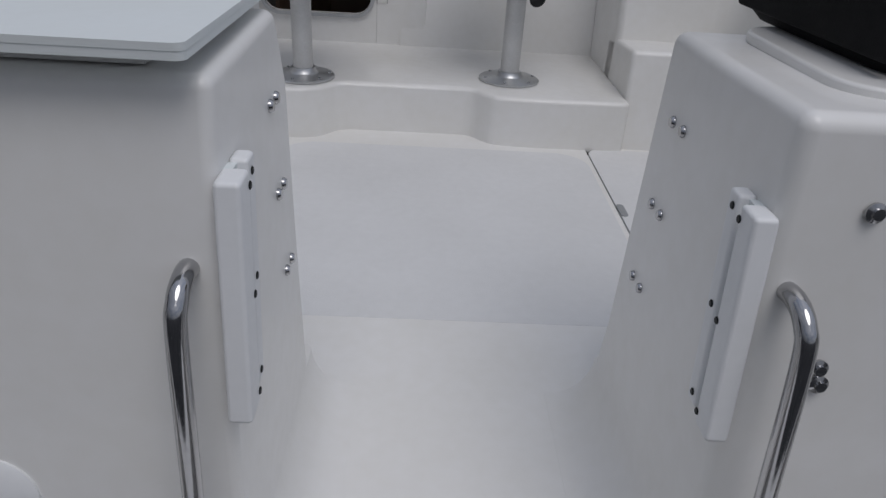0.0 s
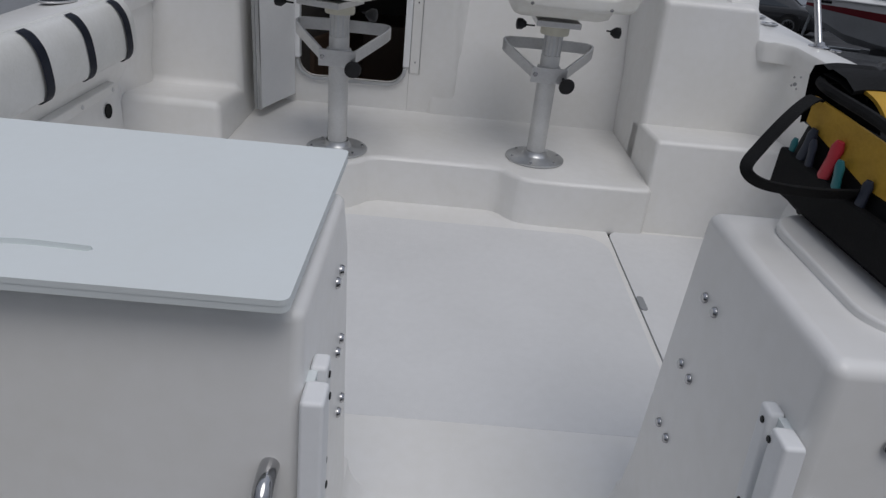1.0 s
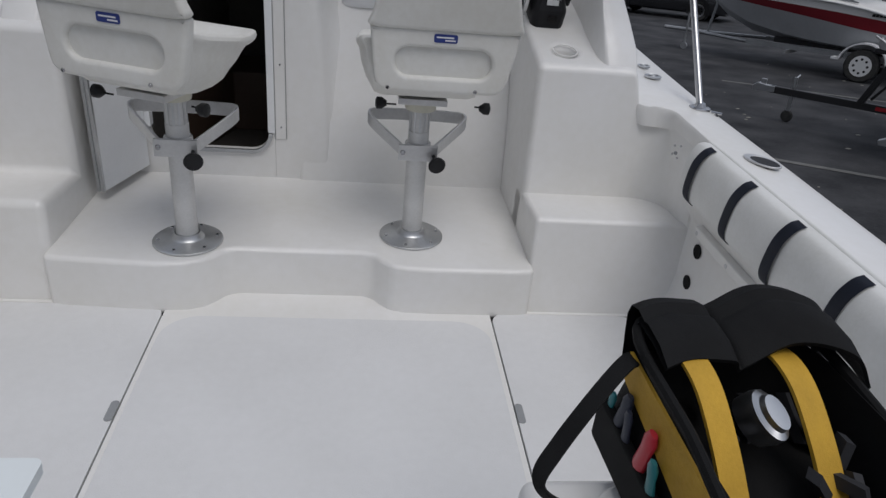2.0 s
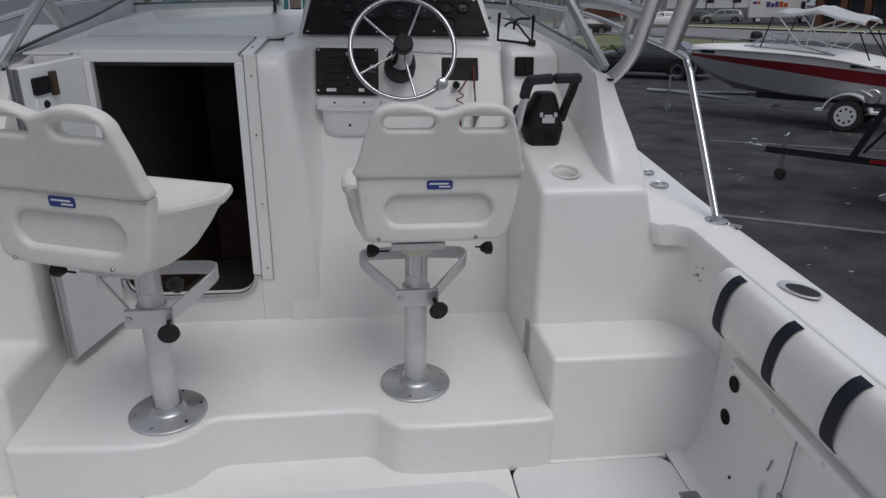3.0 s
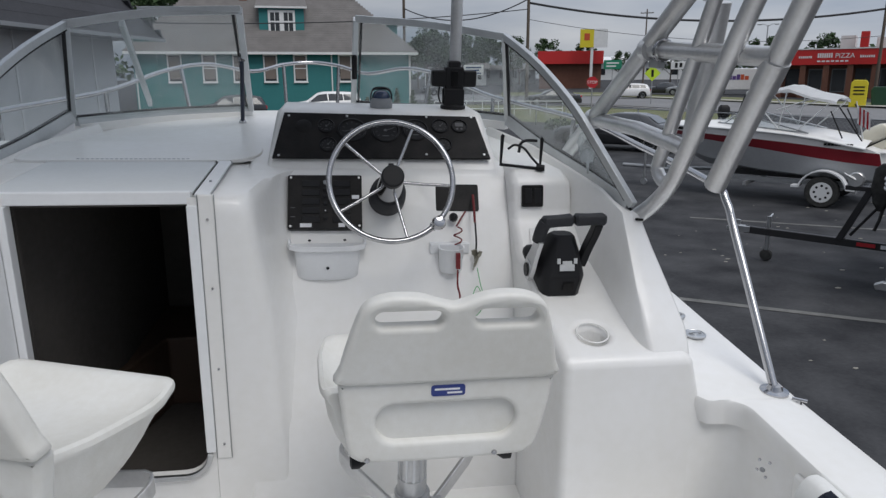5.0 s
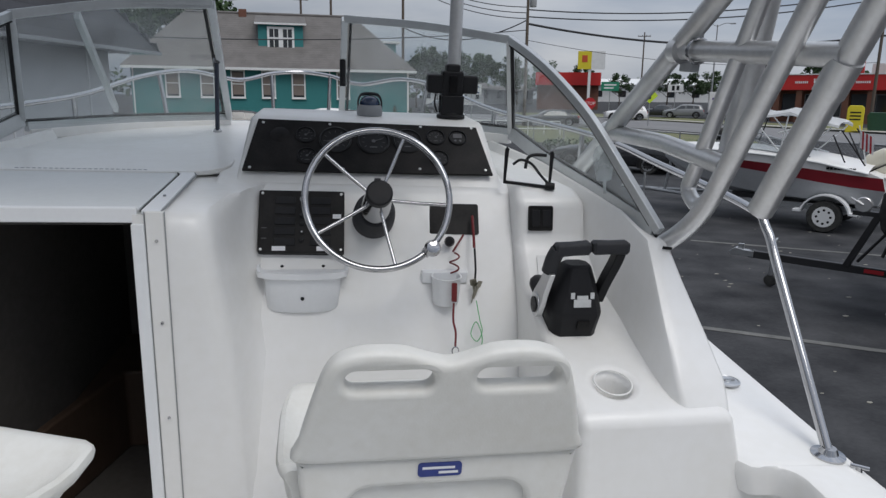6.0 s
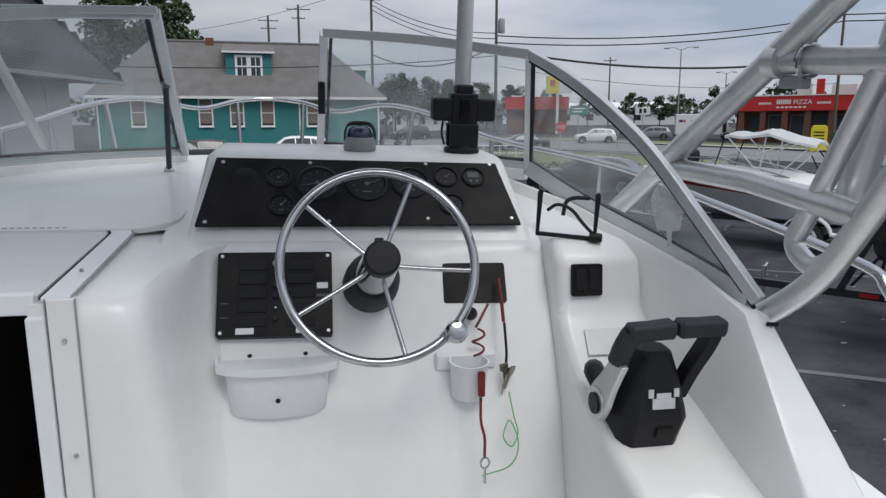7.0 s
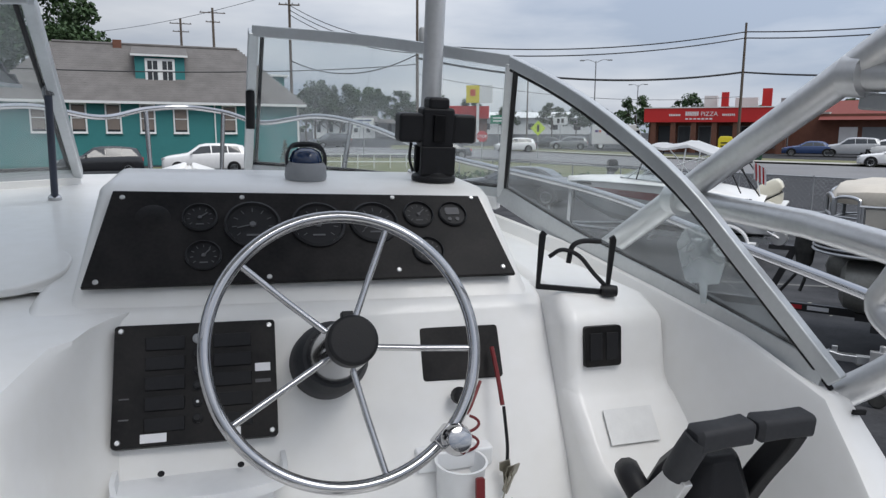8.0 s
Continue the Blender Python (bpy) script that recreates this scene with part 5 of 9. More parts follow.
# white catch-all pocket and drink holder under the wheel
def console_pocket(at, w, h, d):
    g = thing("console_pocket", "white plastic tray pocket screwed under the switch panel", "pocket", pose(*at))
    bm = bm_new()
    n = 10
    def ring(z, ww, dd):
        return [(-ww, 0.06, z), (-ww, 0.0, z)] + [(-ww * math.cos(math.pi * k / n), -dd * math.sin(math.pi * k / n) ** 0.55, z) for k in range(1, n)] + [(ww, 0.0, z), (ww, 0.06, z)]
    loft(bm, [ring(-h, w * 0.72, d * 0.66), ring(-h + 0.012, w * 0.8, d * 0.8), ring(-0.02, w * 0.84, d * 0.86), ring(-0.016, w, d), ring(0.0, w, d), ring(0.0, w * 0.94, d * 0.92), ring(-0.015, w * 0.92, d * 0.88)])
    part("tray", bm, WHITE_PLASTIC, g)
    for x in (-0.055, 0.055):
        bolt_head(g, "screw", (x, 0.012, 0.0), (0, -0.5, 1), 0.005, BLACK, 0.002)
    bm = bm_new()
    lathe(bm, [(0.005, 0.0), (0.005, 0.003), (0, 0.003)], 12, facing((0.0, -d * 0.80, -h * 0.62), (0, -1, 0)))
    part("drain_hole", bm, BLACK, g)


console_pocket((0.19, 2.688, 0.965), 0.122, 0.115, 0.06)
g = thing("drink_holder", "white plastic cup holder on the console with wires stuffed in", "cup holder", pose(0.582, 2.668, 0.945))
bm = bm_new()
lathe(bm, [(0.033, -0.08), (0.036, -0.075), (0.040, -0.005), (0.043, 0.0), (0.039, 0.0), (0.036, -0.06), (0, -0.06)], 30)
part("cup", bm, WHITE_PLASTIC, g)
bm = bm_new()
box(bm, -0.065, 0.065, 0.022, 0.05, -0.03, 0.004)
part("mount", bm, WHITE_PLASTIC, g, bevel=0.004)
c = thing("cup_liner", "white recessed cup holder ring in the console top", "cup holder", pose(0.905, 2.235, 0.8285, 13.7, 0, 0))
bm = bm_new()
tube(bm, [(0.0435 * math.cos(a), 0.0435 * math.sin(a), -0.001) for a in np.linspace(0, 2 * math.pi, 32, endpoint=False)], 0.0022, 8, closed=True)
part("ring", bm, GEL, c)

# keys, lanyard and cords hanging from the ignition
k_ = thing("key_lanyard", "red safety lanyard with keys and green cord hanging from the ignition", "lanyard", pose(0.66, 2.70, 1.05))
for nm, pts, r, mat, lab in (
        ("red_tag", [(0.008, 0.075, 0.04), (0.006, 0.035, 0.0), (0.004, 0.005, -0.035)], 0.004, RED_CORD, "red ignition tag"),
        ("cord", [(0.004, 0.0, -0.035), (0.006, -0.02, -0.09), (0.004, -0.03, -0.12)], 0.003, BLACK, ""),
        ("wire", [(-0.02, 0.05, -0.01), (-0.045, 0.02, -0.035), (-0.055, 0.015, -0.05)], 0.003, RED_CORD, "red wire"),
        ("lower_cord", [(-0.064, -0.05, -0.165), (-0.066, -0.035, -0.21), (-0.06, -0.04, -0.24), (-0.062, -0.045, -0.275)], 0.003, RED_CORD, "red cord"),
        ("green_line", [(0.005, -0.04, -0.17), (0.014, -0.045, -0.22), (0.02, -0.05, -0.25), (0.005, -0.05, -0.275), (-0.012, -0.05, -0.255), (0.004, -0.048, -0.225), (0.02, -0.05, -0.27), (0.0, -0.055, -0.31), (-0.062, -0.055, -0.325)], 0.0014, GREEN_CORD, "thin green cord")):
    if pts[-1][2] < -0.2:
        pts = [(x, min(y, -0.052 - 0.40 * max(0.0, -z - 0.16)) - (0.03 if nm == "lower_cord" else 0.0), z) for x, y, z in pts]
    bm = bm_new()
    tube(bm, curve_points(pts, 6), r, 8)
    part(nm, bm, mat, k_, lab)
bm = bm_new()
coil = [(-0.052 + 0.013 * math.sin(t), 0.0 + 0.008 * math.cos(t) - 0.002 * t / 6, -0.05 - 0.0085 * t / 1.6) for t in np.linspace(0, 13, 60)]
tube(bm, coil, 0.0025, 7)
part("coiled_cord", bm, RED_CORD, k_, "coiled red cord")
bm = bm_new()
prism(bm, rounded(-0.007, 0.007, -0.026, 0.026, 0.003), "z", -0.003, 0.003)
part("lanyard_clip", bm, RED_CORD, k_, "red printed clip", m=pose(-0.064, -0.085, -0.135, 80, 0, 0))
bm = bm_new()
lathe(bm, [(0.012, -0.012), (0.015, 0.0), (0.010, 0.012), (0, 0.014)], 14, facing((-0.062, 0.035, -0.025), (-0.3, -1, 0.2)))
part("ignition_plug", bm, BLACK, k_, "black ignition plug")
for i, (dx, dz, tilt) in enumerate(((-0.008, 0.0, -12), (0.004, -0.008, 6), (0.012, -0.003, 18), (-0.002, -0.016, 0))):
    bm = bm_new()
    plate(bm, [(-0.009, 0.0), (0.009, 0.0), (0.010, -0.016), (0.004, -0.022), (0.004, -0.05), (0.001, -0.054), (-0.004, -0.048), (-0.004, -0.022), (-0.010, -0.016)], [], -0.001, 0.001)
    part("key", bm, BRASS, k_, "dull metal key", m=pose(0.005 + dx, -0.034 - 0.004 * i, -0.115 + dz, 10, tilt, 20 * i))
bm = bm_new()
tube(bm, [(-0.062 + 0.009 * math.cos(a), -0.132, -0.287 + 0.012 * math.sin(a)) for a in np.linspace(0, 2 * math.pi, 16, endpoint=False)], 0.002, 6, closed=True)
tube(bm, [(-0.062, -0.134, -0.298), (-0.062, -0.138, -0.33)], 0.0028, 6)
part("snap_hook", bm, STEEL, k_)


# steering wheel
WM = facing((0.385, 2.622, 1.172), (0, -0.875, 0.484))
wheel = thing("steering_wheel", "polished stainless five-spoke steering wheel with a turning knob", "steering wheel", WM)
bm = bm_new()
tube(bm, [(0.1860 * math.cos(a), 0.1860 * math.sin(a), 0) for a in np.linspace(0, 2 * math.pi, 96, endpoint=False)], 0.0088, 14, closed=True)
part("rim", bm, STEEL, wheel)
for k in range(5):
    a = radians(-5 + 72 * k)
    bm = bm_new()
    tube(bm, [(0.028 * math.cos(a), 0.028 * math.sin(a), -0.012), (0.10 * math.cos(a), 0.10 * math.sin(a), -0.012), (0.182 * math.cos(a), 0.182 * math.sin(a), -0.002)], 0.0048, 10)
    part("spoke", bm, STEEL, wheel)
bm = bm_new()
lathe(bm, [(0.043, -0.105), (0.043, -0.098), (0.039, -0.06), (0.0355, 0.005), (0.034, 0.028), (0, 0.028)], 36)
part("hub", bm, STEEL, wheel, "polished conical hub")
bm = bm_new()
lathe(bm, [(0.0335, 0.022), (0.0345, 0.030), (0.034, 0.050), (0.030, 0.053), (0, 0.054)], 36)
box(bm, -0.012, 0.004, 0.028, 0.040, 0.030, 0.046)
part("hub_cap", bm, BLACK, wheel, "black hub cap", bevel=0.0015)
bm = bm_new()
lathe(bm, [(0.060, -0.212), (0.059, -0.16), (0.056, -0.125), (0.048, -0.108), (0.0, -0.105)], 36)
part("helm_shroud", bm, GRIP, wheel, "dark grey helm shroud")
a = radians(-47)
bm = bm_new()
lathe(bm, [(0.0, 0.012), (0.013, 0.016), (0.020, 0.028), (0.0215, 0.040), (0.016, 0.053), (0.0, 0.058)], 22, pose(0.192 * math.cos(a), 0.192 * math.sin(a), 0))
part("knob", bm, STEEL, wheel, "chrome turning knob")
bm = bm_new()
box(bm, -0.016, 0.016, -0.012, 0.012, -0.012, 0.014, pose(0.186 * math.cos(a), 0.186 * math.sin(a), 0, 0, 0, -47 + 90))
part("knob_clamp", bm, STEEL, wheel, bevel=0.002)

# throttle control
TM = pose(0.870, 2.397, 0.858) @ Matrix.Diagonal((1.0, 1.0, 0.955, 1))
thr = thing("throttle_control", "black twin-lever engine control box on the white tray", "engine control", TM)
bm = bm_new()
rings = []
for z, w, y0, y1 in ((-0.01, 0.060, 0.012, 0.16), (0.012, 0.064, 0.008, 0.16), (0.02, 0.062, 0.006, 0.155), (0.075, 0.066, -0.010, 0.142), (0.085, 0.065, -0.008, 0.138), (0.15, 0.050, 0.004, 0.12), (0.195, 0.036, 0.020, 0.09), (0.202, 0.030, 0.028, 0.08)):
    c = min(0.022, w * 0.45)
    rings.append([(x, y, z) for x, y in ((-w + c, y0), (w - c, y0), (w - c * 0.4, y0 + c * 0.5), (w, y0 + c * 1.3), (w, y1 - c), (w - c, y1), (-w + c, y1), (-w, y1 - c), (-w, y0 + c * 1.3), (-w + c * 0.4, y0 + c * 0.5))])
loft(bm, rings)
part("housing", bm, BLACK, thr, bevel=0.003)
badge = Matrix.Translation((0.004, -0.0035, 0.118)) @ pose(0, 0, 0, 80, 0, 0)
for x0, x1, y0, y1 in ((-0.022, 0.022, -0.018, 0.002), (-0.014, 0.014, 0.0025, 0.012), (-0.030, -0.020, 0.004, 0.020), (0.020, 0.030, 0.004, 0.020)):
    bm = bm_new()
    box(bm, x0, x1, y0, y1, 0.0, 0.003)
    part("worn_badge", bm, TAPE, thr, "worn white badge", m=badge, smooth=False)
bm = bm_new()
prism(bm, rounded(-0.016, 0.016, -0.013, 0.013, 0.003), "z", 0.0, 0.006)
part("trim_button", bm, BLACK_PANEL, thr, m=Matrix.Translation((0.012, -0.0025, 0.050)) @ pose(0, 0, 0, 106, 0, 0))
bm = bm_new()
rows = []
for t_, wd in ((0.0, 0.034), (0.2, 0.033), (0.5, 0.025), (0.8, 0.021), (1.0, 0.020)):
    p = Vector((-0.088, 0.066, 0.082)).lerp(Vector((-0.078, 0.012, 0.195)), t_)
    d = Vector((0, 0.90, 0.43)).normalized() * wd
    rows.append([p - d - Vector((0.007, 0, 0)), p + d - Vector((0.007, 0, 0)), p + d + Vector((0.007, 0, 0)), p - d + Vector((0.007, 0, 0))])
loft(bm, rows)
lathe(bm, [(0.034, -0.007), (0.034, 0.007), (0, 0.007)], 28, facing((-0.088, 0.066, 0.082), (-1, 0, 0)))
part("lever_arm", bm, ALU, thr, "silver lever arm", bevel=0.002)
bm = bm_new()
lathe(bm, [(0.021, 0.0), (0.021, 0.004), (0, 0.004)], 24, facing((-0.095, 0.066, 0.082), (-1, 0, 0)))
part("pivot_cap", bm, BLACK, thr, "black pivot cap")
bm = bm_new()
tube(bm, curve_points([(-0.07, 0.09, 0.10), (-0.075, 0.12, 0.12), (-0.062, 0.15, 0.115)], 5), 0.020, 10)
part("side_boot", bm, BLACK, thr)
bm = bm_new()
tube(bm, curve_points([(0.066, 0.055, 0.10), (0.075, 0.035, 0.16), (0.084, 0.012, 0.215), (0.088, 0.0, 0.25)], 6), 0.01, flat=(0.034, 0.024))
part("lever_arm", bm, BLACK, thr, "black lever arm", bevel=0.004)
for a_, b_ in (((-0.078, 0.002, 0.252), (0.010, 0.0, 0.259)), ((0.015, 0.0, 0.259), (0.106, -0.004, 0.261))):
    bm = bm_new()
    rings = []
    for t_, k in ((0.0, 0.7), (0.07, 1.0), (0.5, 0.94), (0.93, 1.0), (1.0, 0.7)):
        q = Vector(a_).lerp(Vector(b_), t_)
        rings.append([(q.x, q.y + y * k, q.z + z * k) for y, z in rounded(-0.018, 0.018, -0.017, 0.017, 0.008, 3)])
    loft(bm, rings)
    part("grip", bm, GRIP, thr, "dark grey rubber grip")
bm = bm_new()
tube(bm, curve_points([(-0.080, 0.020, 0.190), (-0.077, 0.008, 0.225), (-0.068, 0.002, 0.252)], 6), 0.019, 12)
part("grip_neck", bm, GRIP, thr)

# wire bracket on the console top
br = thing("wire_bracket", "black plastic-coated wire bracket with a folding arm on the console", "bracket", pose(0.835, 2.805, 1.178))
bm = bm_new()
tube(bm, [(-0.062, 0.012, 0.105), (-0.066, 0.012, 0.10), (-0.068, 0.010, 0.006), (0.062, -0.012, -0.004), (0.062, -0.014, 0.095), (0.058, -0.014, 0.10)], 0.01, flat=(0.012, 0.007))
part("frame", bm, BLACK, br, bevel=0.002)
bm = bm_new()
tube(bm, curve_points([(-0.04, 0.03, 0.055), (-0.02, 0.02, 0.07), (0.01, 0.01, 0.06), (0.035, -0.005, 0.03), (0.06, -0.015, 0.005)], 5), 0.004, 8)
tube(bm, curve_points([(-0.005, 0.02, 0.045), (0.0, 0.02, 0.075), (0.02, 0.02, 0.085), (0.055, 0.015, 0.085)], 5), 0.005, 8)
lathe(bm, [(0.010, -0.014), (0.012, 0.0), (0.010, 0.014)], 12, facing((0.062, -0.018, 0.0), (1, -0.3, 0)))
part("folding_arm", bm, BLACK, br)

# compass and instrument mount on the hood
cp = thing("compass", "grey bracket compass with a blue dome on the instrument hood", "compass", pose(0.388, 3.09, 1.3375) @ Matrix.Diagonal((0.86, 0.86, 0.80, 1)))
bm = bm_new()
lathe(bm, [(0.045, 0.0), (0.047, 0.01), (0.045, 0.034), (0.040, 0.042), (0.0, 0.042)], 32)
part("base", bm, GREY_PLASTIC, cp, "grey plastic base")
bm = bm_new()
lathe(bm, [(0.036, 0.038), (0.0365, 0.05), (0.030, 0.066), (0.018, 0.074), (0.0, 0.077)], 32)
part("dome", bm, BLUE_GLASS, cp, "blue liquid-filled dome")
bm = bm_new()
tube(bm, curve_points([(-0.042, 0.0, 0.03), (-0.041, 0.0, 0.06), (-0.025, 0.012, 0.08), (0.025, 0.012, 0.08), (0.041, 0.0, 0.06), (0.042, 0.0, 0.03)], 5), 0.01, flat=(0.02, 0.006))
part("visor", bm, GRIP, cp)
gm = thing("plotter_mount", "black swivel mount for a chart plotter, empty, on the hood", "mount", pose(0.645, 3.08, 1.3375) @ Matrix.Diagonal((1, 1, 0.95, 1)))
bm = bm_new()
lathe(bm, [(0.045, 0.0), (0.045, 0.012), (0.030, 0.018), (0.028, 0.06), (0.0, 0.06)], 28)
for y in (-0.022, 0.022):
    box(bm, -0.036, 0.036, y - 0.007, y + 0.007, 0.015, 0.075)
part("swivel_base", bm, BLACK, gm, bevel=0.003)
bm = bm_new()
for x0, x1, z0, z1 in ((-0.034, 0.034, 0.07, 0.155), (-0.080, -0.03, 0.082, 0.142), (0.03, 0.080, 0.082, 0.142), (-0.022, 0.022, 0.15, 0.176)):
    box(bm, x0, x1, -0.022, 0.022, z0, z1)
part("cradle", bm, BLACK, gm, bevel=0.007)
bm = bm_new()
box(bm, -0.012, 0.012, -0.030, -0.020, 0.085, 0.14)
part("lock_tab", bm, BLACK_PANEL, gm, bevel=0.002)
bm = bm_new()
tube(bm, curve_points([(-0.05, 0.0, 0.08), (-0.055, -0.01, 0.05), (-0.045, 0.0, 0.02)], 5), 0.003, 6)
part("cable", bm, BLACK, gm)
mast = thing("support_pole", "bare aluminium support pole rising from the dash to the tower", "pole", pose(0.67, 3.20, 1.3365))
bm = bm_new()
tube(bm, [(0, 0, 0), (0, 0, 0.978)], 0.0215, 20)
part("tube", bm, ALU_DULL, mast)
bm = bm_new()
lathe(bm, [(0.045, 0.0), (0.045, 0.006), (0.026, 0.012), (0.024, 0.03), (0, 0.03)], 24)
part("foot", bm, ALU_DULL, mast)

# ================= windshield =================
def pane(parent, corners, thick=0.005, name="pane"):
    c = [Vector(q) for q in corners]
    n = (c[1] - c[0]).cross(c[-1] - c[0]).normalized() * thick / 2
    bm = bm_new()
    a = [bm.verts.new(q - n) for q in c]
    b = [bm.verts.new(q + n) for q in c]
    k = len(c)
    bm.faces.new(a[::-1])
    bm.faces.new(b)
    for i in range(k):
        bm.faces.new((a[i], a[(i + 1) % k], b[(i + 1) % k], b[i]))
    ob = part(name, bm, GLASS, parent, smooth=False)
    ob.visible_shadow = False
    return ob


def bar(parent, name, pts, w, t, mat=None, label=""):
    bm = bm_new()
    tube(bm, pts, 0.01, flat=(w, t))
    return part(name, bm, mat or ALU_FRAME, parent, label, bevel=0.003)


ALU_FRAME = material("anodised_frame", (0.58, 0.60, 0.61), 0.4, metal=0.7, vary=0.1, scale=8.0)
top_curve = [(0.859, 3.215, 1.588), (0.893, 3.046, 1.538), (0.929, 2.895, 1.477), (0.976, 2.723, 1.382), (1.027, 2.587, 1.262), (1.081, 2.447, 1.132)]
bot_curve = [(0.932, 3.39, 1.262), (0.985, 3.061, 1.205), (1.035, 2.748, 1.168), (1.066, 2.54, 1.140), (1.077, 2.465, 1.130)]


def mirror(pts, s):
    return [(CX + s * (x - CX), y, z) for x, y, z in pts]


for s in (1, -1):
    ws = thing("window_1" if s > 0 else "window_2", "curved side windshield pane in an aluminium frame", "windshield", pose(CX, 3.0, 1.2))
    ws["kind"] = "structure"
    off = Vector((-CX, -3.0, -1.2))
    tc = [Vector(q) + off for q in mirror(top_curve, s)]
    bc = [Vector(q) + off for q in mirror(bot_curve, s)]
    pane(ws, tc + bc[::-1])
    bar(ws, "top_rail", curve_points(tc, 5), 0.026, 0.020)
    bar(ws, "top_gasket", curve_points([q + Vector((-s * 0.003, 0.004, -0.016)) for q in tc], 5), 0.008, 0.008, BLACK)
    bar(ws, "sill", curve_points(bc, 4), 0.048, 0.022)
    bar(ws, "sill_gasket", curve_points([q + Vector((0, 0, 0.026)) for q in bc], 4), 0.008, 0.016, BLACK)
    bar(ws, "corner_post", [bc[0], tc[0]], 0.030, 0.024)
    bar(ws, "post_gasket", [bc[0] + Vector((0, -0.028, 0.02)), tc[0] + Vector((0, -0.028, -0.02))], 0.014, 0.012, BLACK)
    # front pane
    if s > 0:
        f = [(0.932, 3.40, 1.262), (0.60, 3.70, 1.262), (0.318, 3.86, 1.262), (0.323, 3.616, 1.640), (0.60, 3.46, 1.625), (0.859, 3.215, 1.588)]
    else:
        f = [(-0.735, 3.40, 1.237), (-0.50, 3.76, 1.228), (-0.155, 3.985, 1.226), (-0.108, 3.30, 1.652), (-0.40, 3.27, 1.635), (-0.675, 3.215, 1.588)]
    f = [Vector(q) + off for q in f]
    fr = thing("window_3" if s > 0 else "window_4", "front windshield pane in an aluminium frame", "windshield", pose(CX, 3.0, 1.2))
    fr["kind"] = "structure"
    pane(fr, [f[0], f[1], f[4], f[5]])
    pane(fr, [f[1], f[2], f[3], f[4]])
    bar(fr, "top_rail", curve_points([f[5], f[4], f[3]], 5), 0.028, 0.022)
    bar(fr, "sill", curve_points([f[0], f[1], f[2]], 5), 0.034, 0.022)
    bar(fr, "base_moulding", curve_points([q + Vector((0, 0.004, -0.026)) for q in f[:3]], 5), 0.034, 0.034, GEL, "white moulding under the sill")
    bar(fr, "sill_gasket", curve_points([q + Vector((0, -0.01, 0.02)) for q in f[:3]], 5), 0.010, 0.012, BLACK)
    bar(fr, "centre_post", [f[2], f[3]], 0.032, 0.024)
    bar(fr, "post_gasket", [f[2] + Vector((s * 0.022, 0, 0.01)), f[3] + Vector((s * 0.022, 0, -0.01))], 0.014, 0.010, BLACK)
    if s < 0:
        bar(fr, "fold_post", [Vector((-0.566, 3.83, 1.262)) + off, Vector((-0.512, 3.30, 1.600)) + off], 0.032, 0.018)
        bar(fr, "fold_rail", [f[3] + Vector((0.01, -0.024, 0.006)), f[3] + Vector((-0.34, -0.03, -0.008))], 0.020, 0.010)
        stay = thing("window_stay", "black rubber-sleeved stay between the folded pane and the deck", "stay", pose(-0.160, 3.67, 1.199))
        bm = bm_new()
        tube(bm, [(0.0, 0.0, 0.0), (0.022, -0.10, 0.268)], 0.0085, 10)
        part("sleeve", bm, NAVY, stay)
        bm = bm_new()
        lathe(bm, [(0.016, 0.0), (0.016, 0.01), (0.008, 0.018), (0, 0.018)], 14)
        part("end_fitting", bm, STEEL, stay)
        bm = bm_new()
        lathe(bm, [(0.013, 0.255), (0.013, 0.285), (0, 0.29)], 12, pose(0.022, -0.10, 0.008))
        part("end_fitting", bm, STEEL, stay)
    else:
        bm = bm_new()
        lathe(bm, [(0.012, -0.05), (0.012, 0.05), (0.0, 0.055)], 12, pose(0.318 - CX, 3.72 - 3.0 - 0.02, 1.44 - 1.2))
        part("catch", bm, BLACK, fr, "black window catch")
# clear patch of torn film on the side pane
film = thing("torn_film", "pale torn patch of film stuck on the side pane", "sticker", facing((1.022, 2.695, 1.262), (-0.97, -0.2, -0.1)))
bm = bm_new()
prism(bm, [(-0.05, -0.02), (-0.035, -0.055), (-0.005, -0.05), (0.0, -0.085), (0.012, -0.083), (0.012, -0.048), (0.035, -0.04), (0.045, 0.0), (0.03, 0.045), (-0.01, 0.055), (-0.045, 0.04), (-0.06, 0.01)], "z", 0.0035, 0.0045)
part("film", bm, FILM, film).visible_shadow = False
# nick in the gelcoat beside the windshield end
nick = thing("deck_seam", "short dark seam in the white coaming top", "seam", pose(1.088, 2.41, 1.100, 0, 6, 0))
bm = bm_new()
box(bm, -0.012, 0.012, -0.0018, 0.0018, -0.004, 0.003)
part("line", bm, SEAM, nick)

